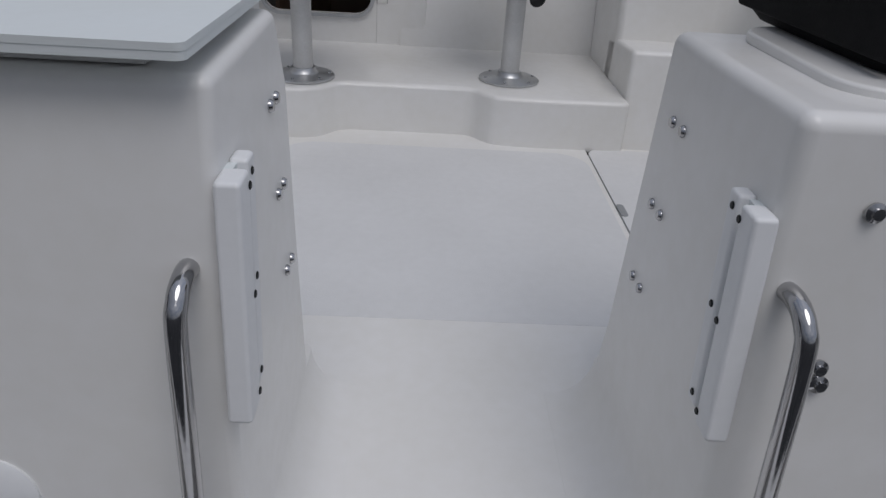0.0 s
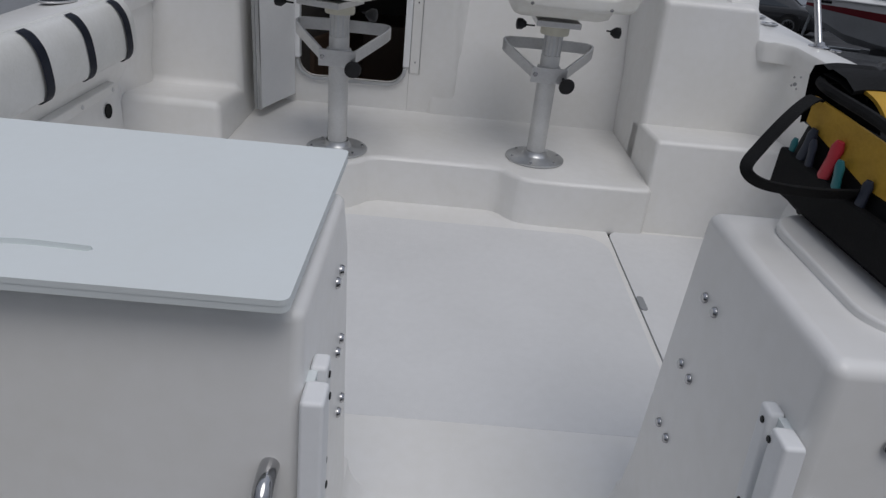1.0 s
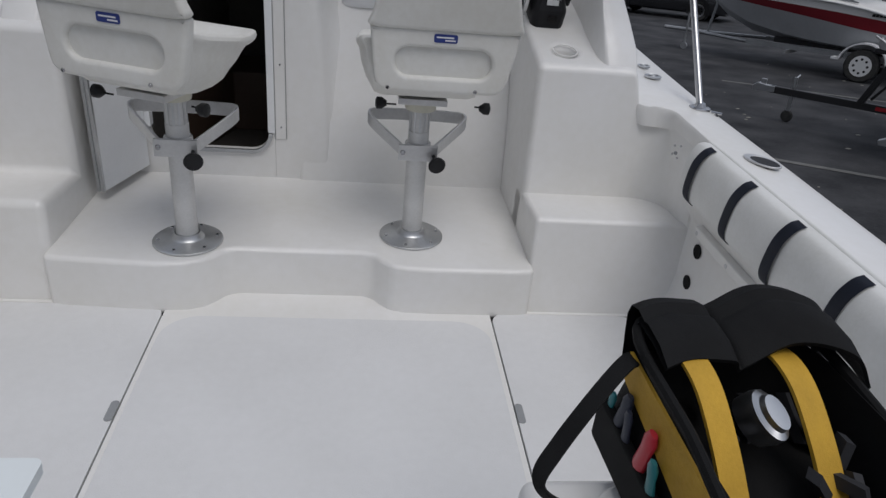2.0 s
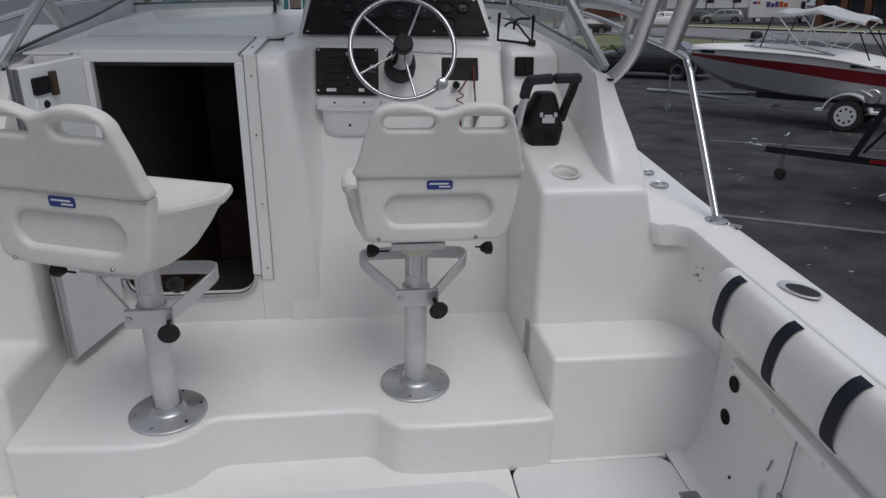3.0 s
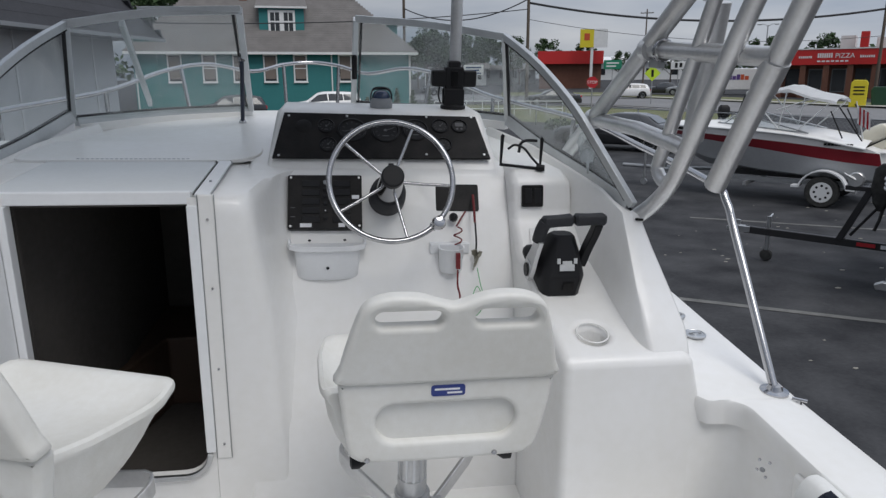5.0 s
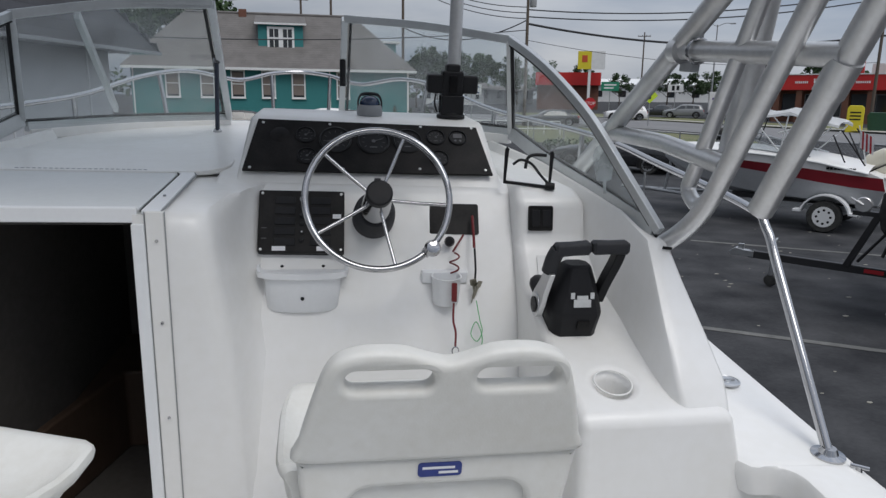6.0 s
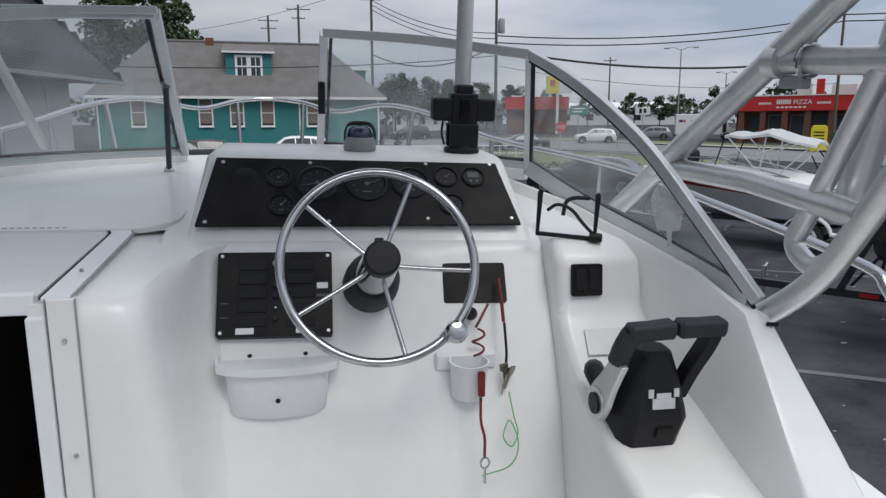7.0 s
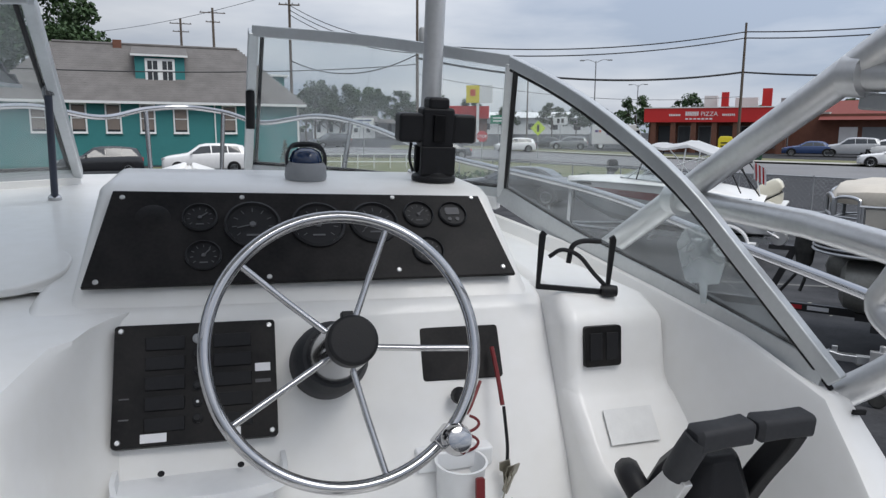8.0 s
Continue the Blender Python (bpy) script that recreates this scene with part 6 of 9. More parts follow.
# ================= tower legs =================
for s in (1, -1):
    tw = thing("tower_frame", "welded aluminium fishing tower legs with rod tubes beside the windshield", "tower", pose(CX + s * (1.12 - CX), 3.0, 1.1), group="tower frames")
    base = Vector((CX + s * (1.12 - CX), 3.0, 1.1))

    def rel(pts):
        return [Vector(q) - base for q in mirror(pts, s)]
    for nm, pts, r in (
            ("front_leg", [(1.121, 3.30, 1.07), (1.12, 2.814, 1.40), (1.117, 2.073, 1.90), (1.112, 1.48, 2.30)], 0.0265),
            ("thin_leg", curve_points([(1.15, 2.36, 1.235), (1.15, 2.395, 1.212), (1.15, 2.43, 1.215), (1.15, 2.462, 1.245), (1.15, 2.43, 1.32), (1.15, 2.27, 1.70), (1.15, 2.02, 2.30)], 5), 0.019),
            ("rear_leg", curve_points([(1.10, 2.49, 1.075), (1.135, 2.43, 1.14), (1.15, 2.37, 1.215), (1.15, 2.30, 1.33), (1.15, 2.11, 1.67), (1.15, 1.74, 2.30)], 5), 0.0235),
            ("lower_brace", [(1.12, 2.94, 1.325), (1.14, 2.60, 1.335), (1.15, 2.315, 1.322)], 0.0235),
            ("upper_brace", [(1.118, 2.56, 1.572), (1.15, 2.33, 1.572), (1.20, 2.06, 1.572)], 0.024),
            ("rod_tube", [(1.215, 2.254, 1.232), (1.209, 2.048, 1.60), (1.203, 1.879, 1.90), (1.19, 1.65, 2.30)], 0.0285),
            ("rod_socket", [(1.23, 2.43, 1.33), (1.215, 2.36, 1.70)], 0.030)):
        bm = bm_new()
        tube(bm, rel(pts), r, 18)
        part(nm, bm, ALU_DULL, tw)
    bm = bm_new()
    tube(bm, rel([(1.208, 2.10, 1.50), (1.207, 2.065, 1.565)]), 0.0315, 18)
    part("collar", bm, ALU_DULL, tw)
    for q in ((1.118, 2.54, 1.572), (1.12, 2.92, 1.326)):
        c0 = rel([q])[0]
        bm = bm_new()
        tube(bm, [c0 + Vector((-0.002, 0.012, 0.0)), c0 + Vector((0.0, -0.02, 0.0))], 0.033, 16)
        part("weld_sleeve", bm, ALU_DULL, tw)
    bm = bm_new()
    c0 = rel([(1.128, 2.47, 1.572)])[0]
    tube(bm, [c0 + Vector((0.029 * math.cos(a), 0, 0.029 * math.sin(a))) for a in np.linspace(0, 2 * math.pi, 18, endpoint=False)], 0.004, 8, closed=True)
    part("hose_clamp", bm, STEEL, tw, "bright hose clamp")
    bm = bm_new()
    box(bm, c0.x - 0.012, c0.x + 0.012, c0.y, c0.y + 0.07, c0.z + 0.02, c0.z + 0.045)
    part("fitting", bm, GREY_PLASTIC, tw, "dark clamped fitting", bevel=0.004)
    bm = bm_new()
    box(bm, c0.x - 0.012, c0.x + 0.012, c0.y, c0.y + 0.06, c0.z - 0.05, c0.z - 0.026)
    part("fitting", bm, GREY_PLASTIC, tw, "dark clamped fitting", bevel=0.004)
    bm = bm_new()
    lathe(bm, [(0.05, -0.03), (0.05, 0.004), (0.033, 0.01), (0.0, 0.01)], 20, Matrix.Translation(rel([(1.121, 3.27, 1.09)])[0]))
    part("foot", bm, ALU_DULL, tw)

# a small unseen canopy, added to shade the helm, on a pipe hoop carried by the tower legs and the dash pole
top = thing("sun_canopy", "added unseen canvas canopy in a pipe hoop, shading the helm", "canopy", pose(CX, 2.3, 2.30))
bm = bm_new()
prism(bm, rounded(-1.0, 0.74, -0.30, 0.95, 0.10, 6), "z", 0.012, 0.030)
part("canvas", bm, WHITE_CANVAS, top, bevel=0.006)
bm = bm_new()
tube(bm, [(x, y, 0.0) for x, y in rounded(-1.08, 1.08, -0.86, 0.98, 0.15, 6)], 0.019, 12, closed=True)
part("hoop", bm, ALU_DULL, top, "aluminium edge hoop")
for y in (-0.2, 0.35, 0.9):
    bm = bm_new()
    tube(bm, [(-1.08, y, 0.0), (1.08, y, 0.0)], 0.014, 10)
    part("cross_bar", bm, ALU_DULL, top)

# ================= bow rail =================
rail = thing("bow_rail", "polished stainless bow rail running round the foredeck", "rail", pose(CX, 4.0, 0.75))
half_rail = [(1.403, 2.118, 0.687), (1.398, 2.40, 1.04), (1.394, 2.475, 1.135), (1.398, 2.58, 1.17), (1.40, 3.1, 1.195), (1.37, 3.7, 1.225), (1.13, 4.5, 1.25), (0.90, 4.85, 1.336), (0.70, 5.1, 1.363), (0.47, 5.4, 1.308), (0.28, 5.55, 1.346), (CX, 5.62, 1.360)]
line = [Vector(q) - Vector((CX, 4.0, 0.75)) for q in half_rail + mirror(half_rail, -1)[-2::-1]]
bm = bm_new()
tube(bm, curve_points(line, 7), 0.0125, 12)
part("top_rail", bm, STEEL, rail)
for s in (1, -1):
    for i, (x, y, z) in enumerate(((1.362, 3.79, 1.228), (1.13, 4.5, 1.25), (0.83, 4.94, 1.348), (0.28, 5.55, 1.346))):
        xo, zs = hull_half(y - 0.05)
        q = Vector((CX + s * (x - CX), y, z)) - Vector((CX, 4.0, 0.75))
        bm = bm_new()
        tube(bm, [(q.x * (0.98 if i < 2 else 0.9), q.y - 0.05, zs - 0.75), q], 0.0115, 10)
        part("stanchion", bm, STEEL, rail)
    f = Vector((CX + s * (1.403 - CX), 2.118, 0.690)) - Vector((CX, 4.0, 0.75))
    bm = bm_new()
    lathe(bm, [(0.038, -0.012), (0.038, -0.004), (0.022, 0.0), (0.016, 0.012), (0, 0.012)], 24, Matrix.Translation(f))
    part("rail_foot", bm, STEEL, rail)
cl = thing("cleat_pin", "small stainless pin fitting beside the rail foot", "deck fitting", pose(1.444, 2.066, 0.671, 0, 0, -35))
bm = bm_new()
tube(bm, [(-0.019, 0, 0.012), (0.019, 0, 0.012)], 0.005, 8)
lathe(bm, [(0.008, 0.0), (0.006, 0.012)], 10, pose(0, 0, 0))
part("pin", bm, STEEL, cl)
sn = thing("screw_eye", "small screws and eye on the white liner corner", "fitting", pose(1.262, 1.925, 0.585))
for dx, dz in ((0.0, 0.0), (0.012, 0.022), (-0.016, 0.030), (-0.012, -0.014), (0.014, -0.008)):
    bolt_head(sn, "screw", (-dx * 0.3, dx, dz - 0.008), (-0.8, -0.6, 0), 0.004 if dx else 0.007, GREY_PLASTIC if dx == 0 else STEEL, 0.004)


# ================= the yard and the street (world metres) =================
def rise(x, y):
    """The lot is level; the land lifts gently towards the shops across the road."""
    e = 0.67 * x + 0.74 * y
    return 0.0 if e < 28 else min(3.0, 0.016 * (e - 28) * min(1.0, (e - 28) / 20))


def at(az, d, z=None):
    """A place by its bearing from the helm (degrees to starboard of the bow) and distance; z above the ground there."""
    x, y = 0.2 + d * math.sin(radians(az)), 1.0 + d * math.cos(radians(az))
    return Vector((x, y, rise(x, y) + (z or 0.0)))


ASPHALT = material("worn_asphalt", (0.017, 0.018, 0.021), 0.9, vary=0.17, scale=1.3, dark=(0.075, 0.076, 0.080), bump=0.006, bscale=45, spec=0.25)
ROAD = material("grey_road", (0.20, 0.20, 0.205), 0.85, vary=0.12, scale=0.3, bump=0.004, bscale=40)
GRASS = material("mown_grass", (0.10, 0.125, 0.05), 0.9, vary=0.16, scale=0.6, dark=(0.19, 0.17, 0.09), bump=0.02, bscale=30)
CONCRETE = material("pale_concrete", (0.42, 0.41, 0.38), 0.85, vary=0.15, scale=0.8)
PAINT_LITTER = material("pale_litter", (0.30, 0.29, 0.25), 0.9, vary=0.16, scale=8.0)
PAINT_LINE = material("faded_line_paint", (0.17, 0.17, 0.16), 0.85, vary=0.15, scale=5.0, dark=(0.06, 0.06, 0.06))
TEAL = material("teal_siding", (0.028, 0.19, 0.195), 0.6, vary=0.08, scale=0.8, dark=(0.02, 0.14, 0.145))
SHINGLE = material("grey_shingles", (0.16, 0.15, 0.145), 0.9, vary=0.14, scale=1.2, dark=(0.10, 0.095, 0.09), bump=0.01, bscale=12)
DARK_SHINGLE = material("charcoal_shingles", (0.045, 0.047, 0.055), 0.9, vary=0.14, scale=1.0, dark=(0.028, 0.029, 0.033), bump=0.006, bscale=30, per=0.18)
TRIM = material("white_trim_paint", (0.76, 0.77, 0.77), 0.5, vary=0.06, scale=2.0)
STUCCO = material("pale_wall_panel", (0.62, 0.63, 0.64), 0.7, vary=0.08, scale=0.5)
BLIND = material("shaded_blind", (0.20, 0.165, 0.145), 0.7, vary=0.1)
DARK_GLASS = material("dark_window_glass", (0.03, 0.035, 0.04), 0.08, coat=0.5)
RED_SIGN = material("red_fascia", (0.55, 0.025, 0.025), 0.45, vary=0.07, scale=0.8)
BRICK = material("brown_brick", (0.17, 0.075, 0.05), 0.85, vary=0.16, scale=2.0, bump=0.01, bscale=20)
WHITE_CAR = material("white_car_paint", (0.78, 0.78, 0.78), 0.25, coat=0.6)
BLACK_CAR = material("black_car_paint", (0.02, 0.021, 0.024), 0.2, coat=0.7)
GREY_CAR = material("grey_car_paint", (0.22, 0.23, 0.24), 0.25, coat=0.6)
GREY_CAR_LIGHT = material("silver_car_paint", (0.42, 0.43, 0.45), 0.25, coat=0.6)
BLUE_CAR = material("blue_car_paint", (0.03, 0.06, 0.16), 0.25, coat=0.6)
MAROON = material("maroon_gelcoat", (0.24, 0.012, 0.022), 0.3, coat=0.4, vary=0.06)
HULL_GREY = material("grey_hull_bottom", (0.55, 0.56, 0.57), 0.4, vary=0.12, scale=1.5)
GALV = material("galvanised_steel", (0.42, 0.43, 0.44), 0.5, metal=0.7, vary=0.15, scale=4.0)
BLACK_STEEL = material("black_painted_steel", (0.02, 0.02, 0.022), 0.45, vary=0.12, scale=6.0)
WOOD_POLE = material("grey_brown_pole_wood", (0.13, 0.105, 0.085), 0.9, vary=0.16, scale=1.0, stretch=(6, 6, 0.4))
LEAF = material("tree_leaves", (0.045, 0.085, 0.028), 0.7, vary=0.16, scale=0.5, dark=(0.022, 0.045, 0.015), per=0.2)
BARK = material("tree_bark", (0.09, 0.07, 0.055), 0.95, vary=0.16, scale=2.0)
PANEL_TAN = material("tan_rail_panel", (0.42, 0.40, 0.36), 0.55, vary=0.1, scale=2.0)
BEIGE = material("beige_vinyl", (0.60, 0.55, 0.47), 0.6, vary=0.12, scale=2.0)
YELLOW = material("yellow_paint", (0.72, 0.60, 0.03), 0.5)
LIME = material("lime_sign_sheeting", (0.62, 0.82, 0.05), 0.4)
CREAM_COWL = material("cream_cowl_paint", (0.66, 0.63, 0.52), 0.35, coat=0.4)
GREEN_SIGN = material("green_sign_sheeting", (0.02, 0.22, 0.13), 0.4)
DARK_GREEN = material("dark_green_paint", (0.012, 0.06, 0.03), 0.5, vary=0.12)
RED_STOP = material("red_sign_sheeting", (0.5, 0.02, 0.03), 0.4)
PURPLE = material("purple_print", (0.10, 0.05, 0.22), 0.5)
ORANGE = material("orange_red_print", (0.55, 0.09, 0.03), 0.5)


bm = bm_new()
xs = [-900, -400, -200, -100, -50, -25, -10, 0, 10, 20, 30, 40, 50, 60, 70, 80, 90, 100, 115, 130, 150, 170, 250, 400, 900]
ys = [-900, -300, -100, -40, -10, 0, 10, 20, 30, 40, 50, 60, 70, 80, 90, 100, 115, 130, 150, 180, 250, 400, 900, 2000]
vs = [[bm.verts.new((x, y, rise(x, y))) for x in xs] for y in ys]
for a, b in zip(vs, vs[1:]):
    for i in range(len(xs) - 1):
        bm.faces.new((a[i], a[i + 1], b[i + 1], b[i]))
tagged(part("ground", bm, ASPHALT, m=Matrix()), "dark worn asphalt of the boat yard and the land beyond", "ground", kind="structure")


def band(name, pairs, z, mat, lab, cat):
    """A strip over the ground between two lines of places."""
    bm = bm_new()
    fine = []
    for (a0, b0), (a1, b1) in zip(pairs, pairs[1:]):
        for k in range(8):
            fine.append((a0.lerp(a1, k / 8), b0.lerp(b1, k / 8)))
    fine.append(pairs[-1])
    rows = [[bm.verts.new((p.x, p.y, rise(p.x, p.y) + z)) for p in (a.lerp(b, j / 4) for j in range(5))] for a, b in fine]
    for r0, r1 in zip(rows, rows[1:]):
        for j in range(4):
            bm.faces.new((r0[j], r0[j + 1], r1[j + 1], r1[j]))
    return tagged(part(name, bm, mat, m=Matrix()), lab, cat, kind="structure")


band("road", [(at(-6, 80), at(-6, 92)), (at(10, 72), at(10, 90)), (at(22, 62), at(22, 80)), (at(32, 52), at(32, 66)), (at(42, 46), at(42, 58)), (at(56, 44), at(56, 56))], 0.02, ROAD, "grey road passing between the yard and the shops", "road")
band("lawn", [(at(-14, 50), at(-14, 60)), (at(0, 53), at(0, 62)), (at(6, 48), at(6, 66)), (at(12, 44), at(12, 62)), (at(20, 41), at(20, 60)), (at(28, 39), at(28, 52)), (at(34, 44), at(34, 47))], 0.03, GRASS, "mown green lawn between the yard and the road", "lawn")
band("verge", [(at(14, 82), at(14, 96)), (at(22, 81), at(22, 92)), (at(32, 68), at(32, 76)), (at(42, 60), at(42, 66)), (at(54, 58), at(54, 64))], 0.03, GRASS, "green verge before the shops", "lawn")
for d0, d1, z in ((66.5, 68.0, 0.16),):
    band("kerb", [(at(14, 80.4), at(14, 82)), (at(22, 79.8), at(22, 81)), (at(32, 66), at(32, 67.8)), (at(42, 58), at(42, 60)), (at(56, 56), at(56, 58))], 0.15, CONCRETE, "pale concrete sidewalk and kerb along the road", "pavement")
band("kerb", [(at(7, 67), at(7, 67.5)), (at(14, 62), at(14, 62.5)), (at(22, 58.5), at(22, 59)), (at(30, 50), at(30, 50.5))], 0.12, CONCRETE, "pale concrete kerb of the lawn", "pavement")
band("pavement", [(at(36, 62.2), at(36, 63.8)), (at(42, 58.2), at(42, 59.8)), (at(48, 56.8), at(48, 58.4)), (at(56, 56.2), at(56, 57.8))], 0.06, CONCRETE, "pale concrete pavement before the shops", "pavement")
band("parking_line", [(Vector((3.6, 8.35, 0)), Vector((3.66, 8.45, 0))), (Vector((5.6, 7.06, 0)), Vector((5.66, 7.16, 0))), (Vector((8.0, 5.5, 0)), Vector((8.06, 5.6, 0)))], 0.006, PAINT_LINE, "faded painted bay line on the asphalt", "road marking")
band("parking_line", [(Vector((7.0, 12.6, 0)), Vector((7.05, 12.7, 0))), (Vector((12.0, 9.6, 0)), Vector((12.05, 9.7, 0)))], 0.006, PAINT_LINE, "faded painted bay line on the asphalt", "road marking")


def stand(az, d, turn=0.0, z=0.0):
    """A pose on the ground at a bearing and distance whose x axis points to the viewer's right, turned by turn."""
    return Matrix.Translation(at(az, d, z)) @ pose(0, 0, 0, 0, 0, -az + turn)


def slab(parent, name, mat, x0, x1, y0, y1, z0, z1, label="", bevel=0.0, m=None):
    bm = bm_new()
    box(bm, x0, x1, y0, y1, z0, z1)
    return part(name, bm, mat, parent, label, bevel=bevel, smooth=bool(bevel), m=m)


# ---- teal house ----
def teal_house():
    h = thing("teal_house", "long teal clapboard house with a grey shingled hip roof and dormer", "house", world_m=stand(-3, 55.5))
    x0, x1, dep, ez = -11.0, 9.45, 10.0, 4.55
    wall = slab(h, "wall", TEAL, x0, x1, 0.0, dep, -0.3, ez)
    bm = bm_new()
    for k in range(26):
        z = 0.10 + 0.172 * k
        prism(bm, [(-0.028, z), (-0.012, z + 0.168), (0.0, z + 0.168), (0.0, z)], "x", x0, x1)
        prism(bm, [(x1 + 0.028, z), (x1 + 0.012, z + 0.168), (x1, z + 0.168), (x1, z)], "y", 0.0, dep)
    siding = part("siding", bm, TEAL, h, "overlapping teal clapboards", smooth=False)
    siding["kind"] = "stuff"
    o = 0.55
    rz, ra, rb = 9.0, -7.6, 5.6
    bm = bm_new()
    e = [bm.verts.new(p) for p in ((x0 - o, -o, ez), (x1 + o, -o, ez), (x1 + o, dep + o, ez), (x0 - o, dep + o, ez))]
    r = [bm.verts.new((ra, dep / 2, rz)), bm.verts.new((rb, dep / 2, rz))]
    for q in ((e[0], e[1], r[1], r[0]), (e[1], e[2], r[1]), (e[2], e[3], r[0], r[1]), (e[3], e[0], r[0]), (e[3], e[2], e[1], e[0])):
        bm.faces.new(q)
    roof = part("roof", bm, SHINGLE, h, "grey asphalt shingle roof", smooth=False)
    bm = bm_new()
    n = 24
    for k in range(n):
        t = k / n
        y, z = -o + (dep / 2 + o) * t, ez + (rz - ez) * t
        xa, xb = x0 - o + (ra - x0 + o) * t, x1 + o + (rb - x1 - o) * t
        prism(bm, [(y, z + 0.004), (y + 0.234, z + 0.190), (y + 0.234, z + 0.197), (y - 0.003, z + 0.013)], "x", xa, xb)
    sh = part("shingle_cladding", bm, SHINGLE, roof, smooth=False)
    sh["kind"] = "stuff"
    slab(h, "fascia", TRIM, x0 - o, x1 + o, -o - 0.06, -o, ez - 0.16, ez + 0.02, "white eave board")
    slab(h, "fascia", TRIM, x1 + o, x1 + o + 0.06, -o, dep + o, ez - 0.16, ez + 0.02)
    slab(h, "soffit", TRIM, x0, x1 + o, -o, 0.0, ez - 0.06, ez - 0.02)
    for x in (x1 - 0.07, -10.9, 3.3):
        slab(h, "downspout" if x < 9 else "corner_board", TRIM, x, x + (0.09 if x < 9 else 0.14), -0.09, -0.03, -0.2, ez - 0.1, "white downspout" if x < 9 else "white corner board")

    def window(x, z0, w, hh, y=-0.03):
        f = slab(h, "window", TRIM, x - w / 2 - 0.11, x + w / 2 + 0.11, y - 0.05, y + 0.02, z0 - 0.11, z0 + hh + 0.11, "white framed sash window with cream blind")
        slab(f, "pane", DARK_GLASS, x - w / 2, x + w / 2, y - 0.056, y - 0.05, z0, z0 + hh)
        slab(f, "blind", BLIND, x - w / 2 + 0.03, x + w / 2 - 0.03, y - 0.062, y - 0.057, z0 + hh * 0.08, z0 + hh * 0.96)
        slab(f, "sash_bar", TRIM, x - w / 2, x + w / 2, y - 0.075, y - 0.05, z0 + hh / 2 - 0.03, z0 + hh / 2 + 0.03)
        slab(f, "sill", TRIM, x - w / 2 - 0.14, x + w / 2 + 0.14, y - 0.12, y, z0 - 0.15, z0 - 0.10)
    for az in (-11.35, -8.85, -6.6, -4.3, -2.0, 1.5, 4.6):
        window(55.5 * math.tan(radians(az + 3)) if az < 4 else 7.3, 2.45, 0.82, 1.85) if az < 4 else None
    # dormer
    d = part("dormer", _box_bm(-1.95, 1.45, 1.6, 5.0, 5.6, 7.95), TEAL, h, "teal dormer with twin white windows", smooth=False)
    bm = bm_new()
    prism(bm, [(1.35, 7.93), (1.35, 8.02), (5.2, 8.98), (5.2, 8.8)], "x", -2.2, 1.7)
    part("dormer_roof", bm, SHINGLE, d, smooth=False)
    slab(d, "dormer_fascia", TRIM, -2.2, 1.7, 1.31, 1.36, 7.88, 8.02)
    for x in (-0.76, 0.26):
        f = slab(d, "dormer_window", TRIM, x - 0.51, x + 0.51, 1.52, 1.6, 6.05, 7.75)
        for zz in (6.22, 6.96):
            slab(f, "pane", DARK_GLASS, x - 0.34, x - 0.03, 1.512, 1.52, zz, zz + 0.62)
            slab(f, "pane", DARK_GLASS, x + 0.03, x + 0.34, 1.512, 1.52, zz, zz + 0.62)
    # small end dormer and brick chimney
    bm = bm_new()
    prism(bm, [(x1 - 3.0, 5.9), (x1 - 0.4, 5.9), (x1 - 0.4, 6.9), (x1 - 3.0, 6.9)], "y", 3.6, 6.4)
    d2 = part("end_dormer", bm, TEAL, h, smooth=False)
    slab(d2, "dormer_roof", TRIM, x1 - 3.3, x1 - 0.1, 3.3, 6.7, 6.9, 7.05)
    slab(h, "chimney", BRICK, -3.5, -2.9, 4.6, 5.2, 8.2, 9.3, "short brick chimney")
    # ridge cap
    bm = bm_new()
    tube(bm, [(ra, dep / 2, rz + 0.02), (rb, dep / 2, rz + 0.02)], 0.12, 8)
    part("ridge_cap", bm, SHINGLE, roof)


def _box_bm(*a):
    bm = bm_new()
    box(bm, *a)
    return bm


teal_house()


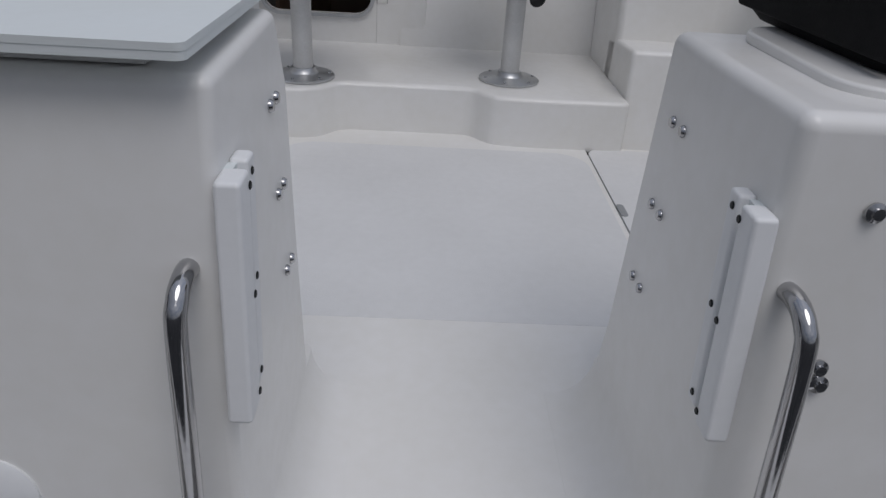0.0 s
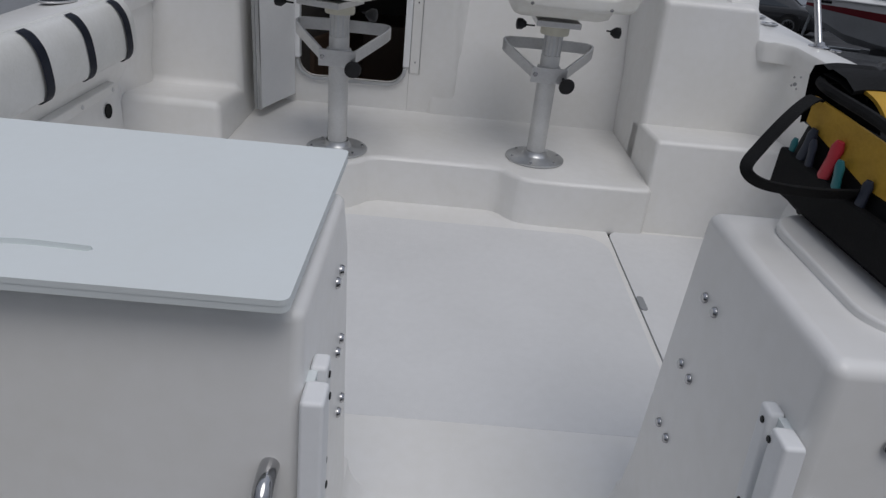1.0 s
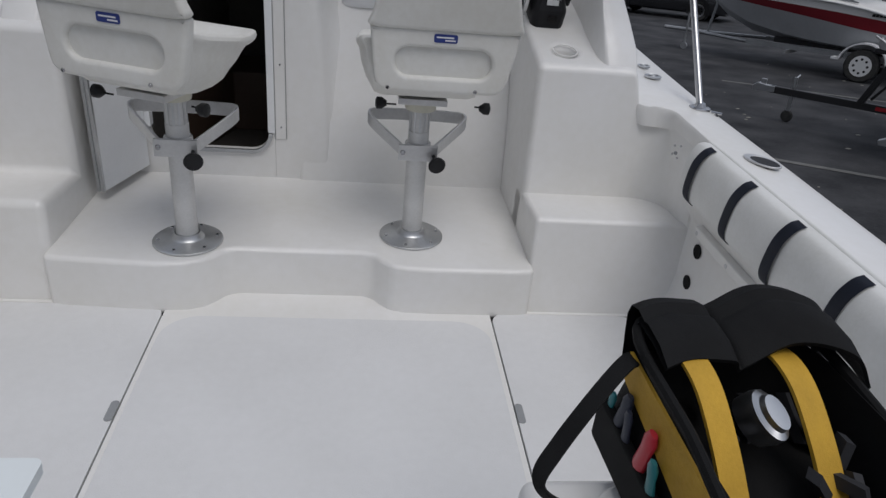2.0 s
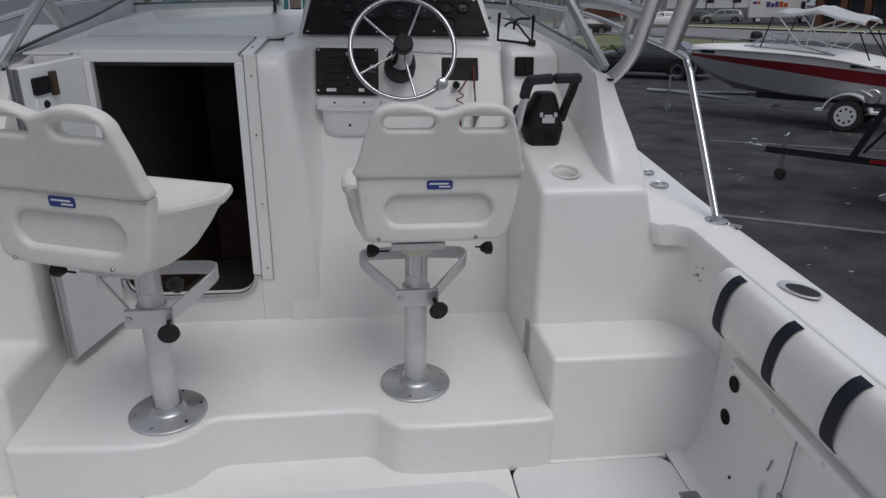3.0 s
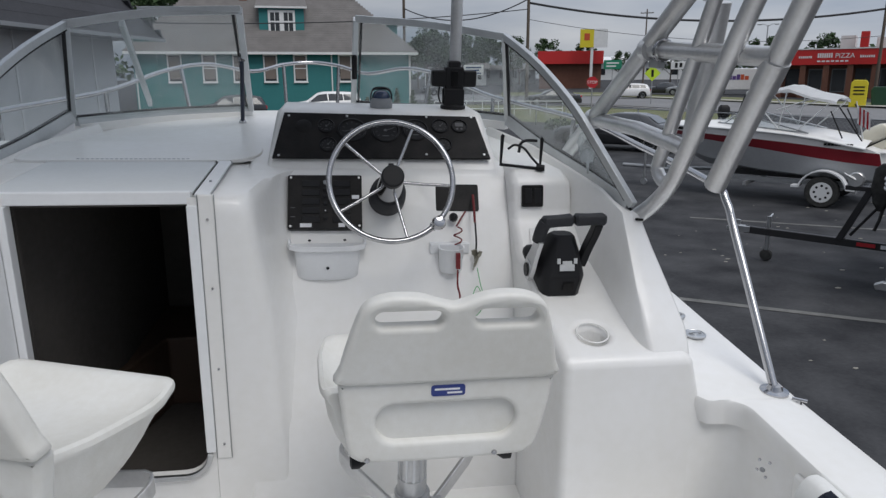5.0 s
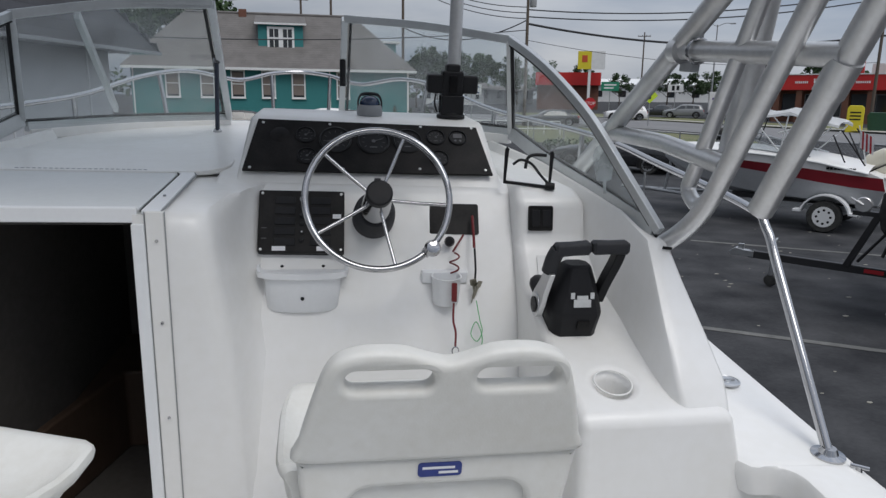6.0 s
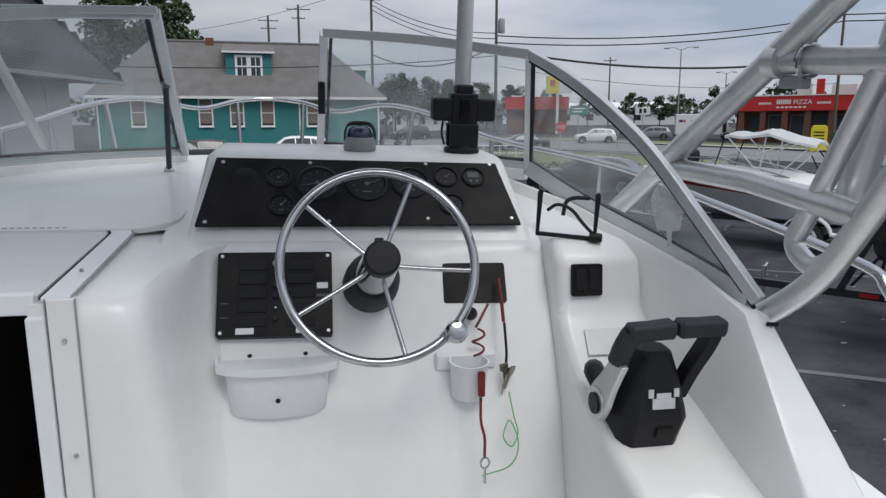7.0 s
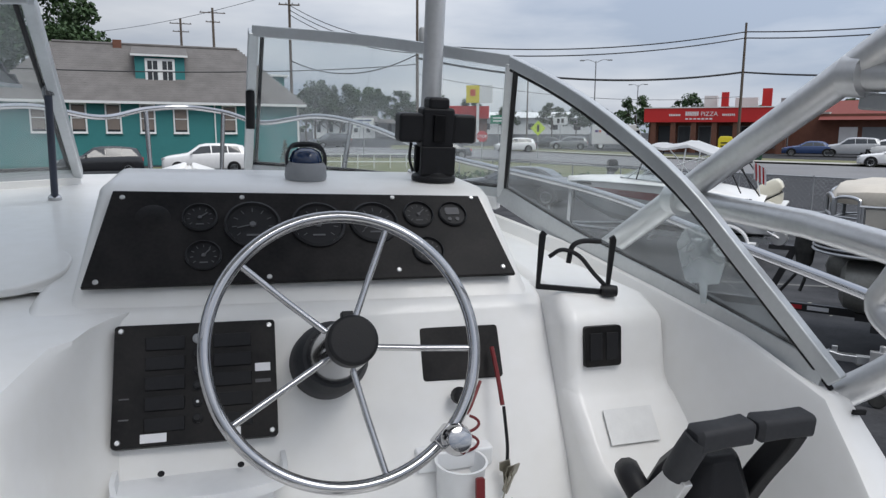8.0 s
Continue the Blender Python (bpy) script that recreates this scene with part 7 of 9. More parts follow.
# ---- pale building with the mansard roof, along the port side ----
def mansard_building():
    a, b = Vector((-13.2, -5.0)), Vector((-5.0, 25.4))
    d = (b - a)
    length = d.length
    m = Matrix.Translation((a.x, a.y, 0)) @ pose(0, 0, 0, 0, 0, math.degrees(math.atan2(d.y, d.x)))
    g = thing("shop_building", "pale panelled shop building with a charcoal shingled mansard roof", "building", world_m=m)
    # local x runs along the facade, y to its back
    slab(g, "wall", STUCCO, 0, length - 1.1, 1.15, 9.0, -0.1, 4.0, "pale wall panels")
    for k in range(9):
        x = 2.0 + 3.4 * k
        slab(g, "wall_joint", TRIM, x, x + 0.06, 1.12, 1.15, 0.0, 3.9)
    slab(g, "soffit", GREY_CAR, 0, length - 0.05, 0.05, 1.15, 3.86, 3.92)
    slab(g, "roof_deck", DARK_SHINGLE, 0, length - 2.2, 2.3, 8.0, 3.95, 6.9)
    n, rise_, run = 11, 3.1, 2.25
    shared = {}
    for k in range(n):
        t0, t1 = k / n, (k + 1) / n
        y0, z0 = run * t0, 3.92 + rise_ * t0
        bm = bm_new()
        prism(bm, [(y0, z0), (y0 + run / n + 0.02, z0 + rise_ / n + 0.02), (y0 + run / n + 0.1, z0 + rise_ / n), (y0 + 0.05, z0 - 0.03)], "x", -0.2, length - run * t0 * 0.95)
        part("shingle_course", bm, DARK_SHINGLE, g, smooth=False)
        bm = bm_new()
        xe = length - run * t0 * 0.95
        prism(bm, [(xe, z0), (xe - run / n, z0 + rise_ / n + 0.02), (xe - run / n - 0.1, z0 + rise_ / n), (xe - 0.05, z0 - 0.03)], "y", y0, 8.0)
        part("shingle_course", bm, DARK_SHINGLE, g, smooth=False)
    slab(g, "gutter", GREY_CAR, -0.2, length, -0.06, 0.04, 3.83, 3.93, "grey roof edge trim")
    bm = bm_new()
    box(bm, -1.5, 0.35, -0.06, 0.06, 0.0, 1.35)
    s = part("roof_sign", bm, TRIM, g, "white framed roof sign", smooth=False, m=pose(length - 1.75, 0.9, 6.35, 0, 0, -38))
    slab(s, "sign_face", DARK_SIGN, -1.42, 0.27, -0.07, -0.061, 0.10, 1.26, "dark sign face with pale and pink bars")
    for x0, x1, z0, z1, mm in ((-1.2, 0.1, 0.85, 1.05, WHITE_PRINT), (-0.45, 0.15, 0.3, 0.6, PINK_PRINT), (-1.2, -0.6, 0.35, 0.5, WHITE_PRINT)):
        slab(s, "print_bar", mm, x0, x1, -0.075, -0.0705, z0, z1)


DARK_SIGN = material("dark_sign_face", (0.03, 0.03, 0.035), 0.4)
PINK_PRINT = material("pink_print", (0.5, 0.22, 0.25), 0.5)
mansard_building()


# ---- boats on trailers ----
def road_wheel(parent, x, y, z, r, w, rim_mat, sub=True):
    bm = bm_new()
    lathe(bm, [(r * 0.62, -w * 0.40), (r * 0.66, -w / 2), (r * 0.92, -w / 2), (r, -w * 0.3), (r, w * 0.3), (r * 0.92, w / 2), (r * 0.66, w / 2), (r * 0.62, w * 0.40)], 28, pose(x, y, z, 90, 0, 0))
    t = part("wheel", bm, RUBBER, parent, "black tyre")
    bm = bm_new()
    lathe(bm, [(r * 0.64, -w * 0.50), (r * 0.60, -w * 0.505), (r * 0.55, -w * 0.43), (r * 0.2, -w * 0.49), (0, -w * 0.49)], 24, pose(x, y, z, 90, 0, 0))
    lathe(bm, [(r * 0.64, w * 0.50), (r * 0.60, w * 0.505), (r * 0.55, w * 0.43), (r * 0.2, w * 0.49), (0, w * 0.49)], 24, pose(x, y, z, 90, 0, 0))
    part("rim", bm, rim_mat, t, "pale wheel rim")
    for k in range(8):
        a = 2 * math.pi * k / 8
        for s in (-1, 1):
            bm = bm_new()
            lathe(bm, [(r * 0.08, 0), (r * 0.08, 0.008), (0, 0.008)], 8, facing((x + r * 0.40 * math.cos(a), y + s * w * 0.468, z + r * 0.42 * math.sin(a)), (0, s, 0)))
            part("rim_hole", bm, BLACK, t)


def runabout():
    bow, stern = Vector((8.417, 16.629)), Vector((11.37, 13.328))
    d = (bow - stern)
    L = d.length
    m = Matrix.Translation((stern.x, stern.y, 0)) @ pose(0, 0, 0, 0, 0, math.degrees(math.atan2(d.y, d.x)))
    g = thing("runabout_boat", "white runabout boat with a maroon stripe and white bimini top", "boat", world_m=m)
    ts = [0, 0.08, 0.2, 0.32, 0.45, 0.56, 0.66, 0.75, 0.83, 0.89, 0.94, 0.975, 1.0]

    def level(k, t):
        """Heights along the hull: sheer, stripe top, stripe foot, chine, keel."""
        return float(np.interp(t, (0, 0.25, 0.5, 0.75, 0.9, 1.0), ((1.25, 1.46, 1.54, 1.56, 1.54, 1.50), (1.15, 1.27, 1.35, 1.40, 1.41, 1.41), (0.90, 1.03, 1.17, 1.27, 1.32, 1.35), (0.60, 0.62, 0.68, 0.85, 1.08, 1.30), (0.46, 0.46, 0.50, 0.64, 0.92, 1.26))[k]))

    def width(k, t):
        w = max(0.03, 1.0 * (1 - max(0, (t - 0.40) / 0.60) ** 2.4))
        return w * (1.0, 0.97, 0.93 - 0.06 * t, 0.80 - 0.30 * t, 0.0)[k]
    def along(k, t):
        """The stern rakes aft below the sheer into a rounded swim step."""
        return t * L - (0.0, 0.24, 0.30, 0.20, 0.12)[k] * max(0.0, 1 - t / 0.12)

    for name, hi, lo, mat, lab in (("upper_side", 0, 1, GEL, "white upper hull side"), ("stripe", 1, 2, MAROON, "maroon hull stripe"), ("lower_side", 2, 3, HULL_GREY, "pale grey lower hull"), ("bottom", 3, 4, HULL_GREY, "grey vee bottom")):
        bm = bm_new()
        for s in (1, -1):
            loft(bm, [[(along(k, t), s * width(k, t) * (0.93 if t == 0 else 1.0), level(k, t)) for k in (hi, lo)] for t in ts], closed=False)
        part(name, bm, mat, g, lab)
    bm = bm_new()
    for s in (1, -1):
        tube(bm, [(t * L, s * (width(0, t) + 0.01), level(0, t) - 0.02) for t in ts], 0.022, 8)
    part("rub_rail", bm, TRIM, g, "white rub rail")
    bm = bm_new()
    rows = []
    for t in ts:
        w, sh = width(0, t), level(0, t)
        rows.append([(t * L, -w, sh), (t * L, -w * 0.9, sh + 0.03), (t * L, -w * 0.5, sh + 0.09), (t * L, 0, sh + 0.10), (t * L, w * 0.5, sh + 0.09), (t * L, w * 0.9, sh + 0.03), (t * L, w, sh)])
    loft(bm, rows, closed=False)
    part("deck", bm, GEL, g, "white deck")
    bm = bm_new()
    loft(bm, [[(along(k, 0), s * width(k, 0) * 0.93, level(k, 0)) for k in (0, 1, 2, 3)] for s in (-1, 1)], closed=False)
    part("transom", bm, GEL, g)
    bm = bm_new()
    prism(bm, rounded(-0.36, 0.10, -0.80, 0.80, 0.10), "z", 1.145, 1.185)
    part("swim_step", bm, GEL, g, "white swim step", bevel=0.012)
    ws = part("windshield", _ws_bm(L), GLASS, g, "raked clear windshield")
    ws.visible_shadow = False
    for s in (1, -1):
        for pts, r in (([(L * 0.24, s * 0.93, 1.50), (L * 0.50, s * 0.80, 1.78), (L * 0.565, s * 0.62, 1.88), (L * 0.60, s * 0.08, 1.88)], 0.016), ([(L * 0.565, s * 0.62, 1.88), (L * 0.64, s * 0.68, 1.63)], 0.013), ([(L * 0.24, s * 0.93, 1.50), (L * 0.50, s * 0.86, 1.60), (L * 0.68, s * 0.55, 1.64), (L * 0.70, 0, 1.66)], 0.014)):
            bm = bm_new()
            tube(bm, pts, r, 6)
            part("windshield_rail", bm, ALU, g)
    # slack bimini, peaked over its middle bow
    bm = bm_new()
    rows = []
    for x, z, half in ((0.145, 2.16, 0.80), (0.17, 2.20, 0.92), (0.25, 2.27, 0.93), (0.32, 2.38, 0.93), (0.35, 2.43, 0.93), (0.40, 2.37, 0.93), (0.46, 2.34, 0.92), (0.51, 2.38, 0.90), (0.54, 2.34, 0.84)):
        rows.append([(x * L, y * half, z - dz - 0.008 * math.sin(9 * x + 5 * y)) for y, dz in ((-1.0, 0.08), (-0.98, 0.03), (-0.85, 0.0), (-0.45, -0.04), (0, -0.03), (0.45, -0.04), (0.85, 0.0), (0.98, 0.03), (1.0, 0.08))])
    loft(bm, rows, closed=False)
    bmesh.ops.solidify(bm, geom=bm.faces[:], thickness=0.03)
    part("bimini_top", bm, WHITE_CANVAS, g, "slack white canvas bimini top")
    for s in (1, -1):
        for (xa, za), (xb, zb), mat in (((0.375, 1.56), (0.52, 2.28), TRIM), ((0.375, 1.56), (0.355, 2.30), TRIM), ((0.30, 1.50), (0.17, 2.10), TRIM), ((0.39, 1.95), (0.24, 2.20), TRIM), ((0.02, 1.38), (0.13, 2.05), BLACK), ((0.10, 1.42), (0.16, 1.95), BLACK), ((0.58, 1.62), (0.54, 2.25), BLACK)):
            bm = bm_new()
            tube(bm, [(xa * L, s * 0.90, za), (xb * L, s * 0.88, zb)], 0.014, 8)
            part("bimini_pole", bm, mat, g)
    # lettering on the sides as plain bars
    for s in (1, -1):
        for x0, x1, z, k, hh in ((0.83, 0.93, 1.47, 6, 0.028), (0.05, 0.17, 1.30, 8, 0.025)):
            for i in range(k):
                t = x0 + (x1 - x0) * i / k
                wy = width(0, t + 0.006) * 0.985
                slab(g, "print_bar", BLACK, t * L, t * L + 0.055, min(s * wy, s * wy + s * 0.02), max(s * wy, s * wy + s * 0.02), z - hh, z + hh)
    # tilted outboard
    m_ = pose(-0.16, 0, 1.18, 0, 0, 0) @ pose(0, 0, 0, 0, 30, 0)
    bm = bm_new()
    rings = [[(x, y, z) for x, y in rounded(-lx, lx2, -w, w, 0.07, 4)] for z, lx, lx2, w in ((0.16, 0.18, 0.22, 0.15), (0.24, 0.28, 0.25, 0.19), (0.36, 0.30, 0.24, 0.19), (0.45, 0.26, 0.19, 0.17), (0.49, 0.17, 0.12, 0.12))]
    loft(bm, rings)
    part("outboard_cowl", bm, CREAM_COWL, g, "cream outboard engine cowl", m=m_)
    bm = bm_new()
    rings = [[(x, y, z) for x, y in rounded(-lx, lx2, -w, w, 0.05, 4)] for z, lx, lx2, w in ((-0.02, 0.13, 0.16, 0.11), (0.10, 0.20, 0.24, 0.17), (0.15, 0.22, 0.25, 0.18))]
    loft(bm, rings)
    part("outboard_pan", bm, CREAM_COWL, g, m=m_)
    bm = bm_new()
    loft(bm, [[(x, y, z) for x, y in rounded(-0.225, 0.255, -0.186, 0.186, 0.06, 4)] for z in (0.148, 0.172)])
    part("cowl_seam", bm, BLACK, g, "black cowl seam", m=m_)
    bm = bm_new()
    prism(bm, [(-0.10, 0.02), (0.12, 0.02), (0.08, -0.70), (-0.06, -0.70)], "y", -0.05, 0.05)
    part("outboard_leg", bm, CREAM_COWL, g, m=m_, bevel=0.02)
    # flag on the stern
    bm = bm_new()
    tube(bm, [(0.10, 0.72, 1.40), (0.30, 0.75, 2.15)], 0.012, 6)
    pole = part("flag_pole", bm, TRIM, g)
    for k in range(7):
        bm = bm_new()
        x, yy = 0.27 - 0.035 * k, 0.75 + 0.02 * (k % 2)
        loft(bm, [[(x, yy, 2.06 - 0.02 * k), (x - 0.03, yy, 1.72 - 0.02 * k)], [(x - 0.035, yy + 0.012, 2.04 - 0.02 * k), (x - 0.065, yy + 0.012, 1.70 - 0.02 * k)]], closed=False)
        bmesh.ops.solidify(bm, geom=bm.faces[:], thickness=0.004)
        part("flag_stripe", bm, RED_STOP if k % 2 else WHITE_CANVAS, pole, "limp striped flag")
    # trailer
    t = thing("boat_trailer", "galvanised boat trailer with white mudguards under the runabout", "trailer", world_m=m)
    for s in (1, -1):
        slab(t, "frame_rail", GALV, -0.1, L * 0.72, s * 0.62 - 0.04, s * 0.62 + 0.04, 0.40, 0.50)
        bm = bm_new()
        tube(bm, [(L * 0.72, s * 0.62, 0.45), (L * 1.06, s * 0.05, 0.45)], 0.04, 8)
        part("draw_bar", bm, GALV, t)
        bm = bm_new()
        arc = [(0.67 + 0.46 * math.cos(a), 0.36 + 0.42 * math.sin(a)) for a in np.linspace(radians(8), radians(172), 14)]
        arc2 = [(0.67 + 0.43 * math.cos(a), 0.36 + 0.39 * math.sin(a)) for a in np.linspace(radians(172), radians(8), 14)]
        prism(bm, arc + arc2, "y", s * 0.98 - 0.13, s * 0.98 + 0.13)
        for e in (1, -1):
            box(bm, min(0.67 + e * 0.43, 0.67 + e * 0.58), max(0.67 + e * 0.43, 0.67 + e * 0.58), s * 0.98 - 0.13, s * 0.98 + 0.13, 0.40, 0.44)
        part("mudguard", bm, WHITE_PLASTIC, t, "white mudguard")
        road_wheel(t, 0.67, s * 0.98, 0.325, 0.325, 0.2, TRIM)
        slab(t, "bunk", BLACK_STEEL, 0.0, L * 0.6, s * 0.40 - 0.05, s * 0.40 + 0.05, 0.50, 0.62)
    for x in (0.1, 0.67, L * 0.5):
        slab(t, "cross_member", GALV, x - 0.03, x + 0.03, -0.98, 0.98, 0.33, 0.41)
    bm = bm_new()
    tube(bm, [(L * 1.02, 0.02, 0.46), (L * 1.24, 0.02, 0.46)], 0.045, 8)
    tube(bm, [(L * 0.99, 0, 0.46), (L * 0.96, 0, 1.35)], 0.035, 8)
    part("tongue", bm, GALV, t)
    bm = bm_new()
    tube(bm, [(L * 1.10, 0.10, 0.85), (L * 1.10, 0.10, 0.10)], 0.028, 8)
    lathe(bm, [(0.08, -0.03), (0.08, 0.03)], 14, pose(L * 1.10, 0.10, 0.08, 90, 0, 0))
    part("jack", bm, GALV, t)


def _ws_bm(L):
    bm = bm_new()
    for s in (1, -1):
        foot = [(L * 0.24, s * 0.93, 1.51), (L * 0.50, s * 0.86, 1.60), (L * 0.64, s * 0.68, 1.63), (L * 0.70, s * 0.08, 1.66)]
        head = [(L * 0.26, s * 0.92, 1.53), (L * 0.50, s * 0.80, 1.78), (L * 0.565, s * 0.62, 1.88), (L * 0.60, s * 0.08, 1.88)]
        loft(bm, [foot, head], closed=False)
    bmesh.ops.solidify(bm, geom=bm.faces[:], thickness=0.008)
    return bm



runabout()


FLOAT_METAL = material("weathered_float", (0.27, 0.27, 0.25), 0.5, metal=0.75, vary=0.25, scale=3.0, dark=(0.17, 0.165, 0.15))


def pontoon():
    tip, way = Vector((6.14, 9.70)), Vector((0.625, -0.78)).normalized()
    m = Matrix.Translation((tip.x, tip.y, 0)) @ pose(0, 0, 0, 0, 0, math.degrees(math.atan2(way.y, way.x)))
    t = thing("pontoon_trailer", "black pontoon trailer with coupler, jack and winch post", "trailer", world_m=m)
    bm = bm_new()
    tube(bm, [(0.12, 0, 0.45), (7.4, 0, 0.45)], 0.05, 8, flat=(0.10, 0.08))
    part("tongue", bm, BLACK_STEEL, t, bevel=0.008)
    bm = bm_new()
    prism(bm, [(-0.12, 0.40), (-0.14, 0.46), (-0.06, 0.52), (0.06, 0.50), (0.20, 0.50), (0.20, 0.41)], "y", -0.05, 0.05)
    box(bm, -0.03, 0.05, -0.02, 0.02, 0.50, 0.58)
    part("coupler", bm, ALU, t, "bright metal coupler", bevel=0.008)
    bm = bm_new()
    tube(bm, [(0.42, 0.09, 0.66), (0.42, 0.09, 0.14)], 0.03, 10)
    tube(bm, [(0.42, 0.09, 0.64), (0.42, 0.22, 0.68)], 0.012, 6)
    part("jack", bm, ALU, t, "bright tongue jack")
    bm = bm_new()
    lathe(bm, [(0.075, -0.03), (0.09, 0.0), (0.075, 0.03)], 16, pose(0.42, 0.09, 0.09, 90, 0, 0))
    part("jack_wheel", bm, RUBBER, t)
    slab(t, "reflector", RED_STOP, 1.58, 1.80, -0.057, -0.052, 0.43, 0.48)
    slab(t, "decal", WHITE_PRINT, 1.86, 2.10, -0.057, -0.052, 0.43, 0.48)
    bm = bm_new()
    tube(bm, [(1.36, 0, 0.48), (1.66, 0, 1.20)], 0.05, 8, flat=(0.1, 0.08))
    tube(bm, [(1.48, 0, 0.55), (1.80, 0, 1.02)], 0.02, 8)
    box(bm, 1.36, 1.72, -0.05, 0.05, 1.16, 1.22)
    part("winch_post", bm, BLACK_STEEL, t, bevel=0.005)
    bm = bm_new()
    lathe(bm, [(0.09, -0.05), (0.10, -0.04), (0.06, -0.035), (0.06, 0.035), (0.10, 0.04), (0.09, 0.05)], 16, pose(1.47, 0, 1.30, 90, 0, 0))
    tube(bm, [(1.47, -0.07, 1.30), (1.33, -0.09, 1.38)], 0.014, 6)
    part("winch", bm, ALU_DULL, t, "grey winch drum with a crank")
    bm = bm_new()
    loft(bm, [[(x + dx, y, z) for x, y in rounded(-a, a, -0.07, 0.07, 0.04, 3)] for z, dx, a in ((0.92, 1.79, 0.03), (1.02, 1.78, 0.09), (1.22, 1.77, 0.12), (1.46, 1.78, 0.11), (1.53, 1.80, 0.06))])
    part("bow_stop", bm, RUBBER, t, "black wrapped bow stop")
    bm = bm_new()
    tube(bm, [(1.83, -0.02, 1.02), (1.80, -0.05, 0.80), (1.76, -0.06, 0.66)], 0.022, 6)
    part("strap", bm, RUBBER, t, "hanging black winch strap")
    for k, x in enumerate((2.6, 5.0, 7.0)):
        slab(t, "cross_member", BLACK_STEEL, x - 0.04, x + 0.04, -0.95, 0.95, 0.46, 0.54)
    for s in (1, -1):
        road_wheel(t, 5.6, s * 1.0, 0.30, 0.30, 0.2, TRIM)
        slab(t, "bunk", BLACK_STEEL, 2.4, 7.2, s * 0.75 - 0.05, s * 0.75 + 0.05, 0.54, 0.62)
    b = thing("pontoon_boat", "silver pontoon boat with railings and a beige seat cover", "boat", world_m=m @ Matrix.Translation((0.25, 0, 0.03)))
    for s in (1, -1):
        bm = bm_new()
        lathe(bm, [(0.0, -0.08), (0.17, -0.07), (0.26, -0.02), (0.30, 0.12), (0.31, 0.4), (0.31, 5.0), (0.25, 5.15), (0, 5.16)], 24, pose(2.05, s * 0.86, 0.93, 0, 90, 0))
        part("float", bm, FLOAT_METAL, b, "weathered aluminium float")
    bm = bm_new()
    lathe(bm, [(0.0, -0.22), (0.14, -0.18), (0.25, -0.02), (0.30, 0.2), (0.31, 0.6), (0.31, 5.0), (0.25, 5.15), (0, 5.16)], 24, pose(1.98, 0, 0.98, 0, 90, 0))
    part("float", bm, FLOAT_METAL, b, "weathered aluminium middle float")
    rim = rounded(1.66, 7.3, -1.22, 1.22, 0.62, 10)
    bm = bm_new()
    prism(bm, rim, "z", 1.27, 1.40)
    part("deck", bm, BLACK_STEEL, b, "dark deck edge", bevel=0.01)
    for z, r in ((1.395, 0.022), (1.335, 0.014), (1.285, 0.018)):
        bm = bm_new()
        tube(bm, [(x, y, z) for x, y in rim], r, 8, closed=True)
        part("deck_rim", bm, ALU, b, "bright rub rail round the deck")
    for s in (-1, 1):
        for k in range(5):
            x0 = 2.16 + 1.02 * k
            slab(b, "side_panel", PANEL_TAN, x0, x0 + 0.98, s * 1.14 - 0.012, s * 1.14 + 0.012, 1.60, 1.80, "pale tan rail panel", bevel=0.004)
        # Black slab stands for the shade in the gap under the cover.
        slab(b, "seat_base", BLACK_STEEL, 2.3, 7.1, s * 0.85 - 0.2, s * 0.85 + 0.2, 1.40, 1.80, "black slab for the shaded gap behind the rail")
        for z in (1.48, 1.58, 1.82):
            bm = bm_new()
            tube(bm, [(2.10, s * 1.15, z), (7.2, s * 1.15, z)], 0.016, 8)
            part("rail", bm, ALU, b)
        for k in range(6):
            bm = bm_new()
            tube(bm, [(2.13 + 1.02 * k, s * 1.15, 1.40), (2.13 + 1.02 * k, s * 1.15, 1.82)], 0.016, 8)
            part("rail_post", bm, ALU, b)
        # round-topped rail frames across the bow corners
        for (xa, ya), (xb, yb) in (((2.10, 1.14), (1.86, 0.95)), ((1.84, 0.92), (1.74, 0.35))):
            bm = bm_new()
            hoop = [(xa, s * ya, 1.40), (xa, s * ya, 1.82), (xa * 0.92 + xb * 0.08, s * (ya * 0.92 + yb * 0.08), 1.89), (xa * 0.5 + xb * 0.5, s * (ya + yb) / 2, 1.91), (xa * 0.08 + xb * 0.92, s * (ya * 0.08 + yb * 0.92), 1.89), (xb, s * yb, 1.82), (xb, s * yb, 1.40)]
            tube(bm, curve_points(hoop, 4), 0.019, 8)
            for z in (1.54, 1.69):
                tube(bm, [(xa, s * ya, z), (xb, s * yb, z)], 0.014, 8)
            part("front_rail", bm, ALU, b, "round-topped bow rail frame")
    bm = bm_new()
    rings = []
    for i, (x, dz) in enumerate(((1.80, -0.10), (1.86, -0.03), (2.15, 0.0), (2.5, 0.01), (3.1, 0.02), (3.9, -0.02), (4.7, 0.03), (5.5, 0.0), (6.4, 0.03), (7.0, -0.04))):
        sag = 0.015 * math.sin(2.3 * i)
        nar = float(np.interp(x, (1.80, 2.15, 2.5), (0.72, 0.92, 1.0)))
        rings.append([(x, y * nar, z - 0.09) for y, z in ((-1.19, 1.92), (-1.205 - sag, 1.99), (-1.17, 2.06 + dz), (-1.0, 2.11 + dz), (-0.5, 2.13 + dz + sag), (0.5, 2.13 + dz - sag), (1.0, 2.11 + dz), (1.17, 2.06 + dz), (1.205 + sag, 1.99), (1.19, 1.92))])
    loft(bm, rings)
    part("seat_cover", bm, BEIGE, b, "beige vinyl cover over the seats")


pontoon()


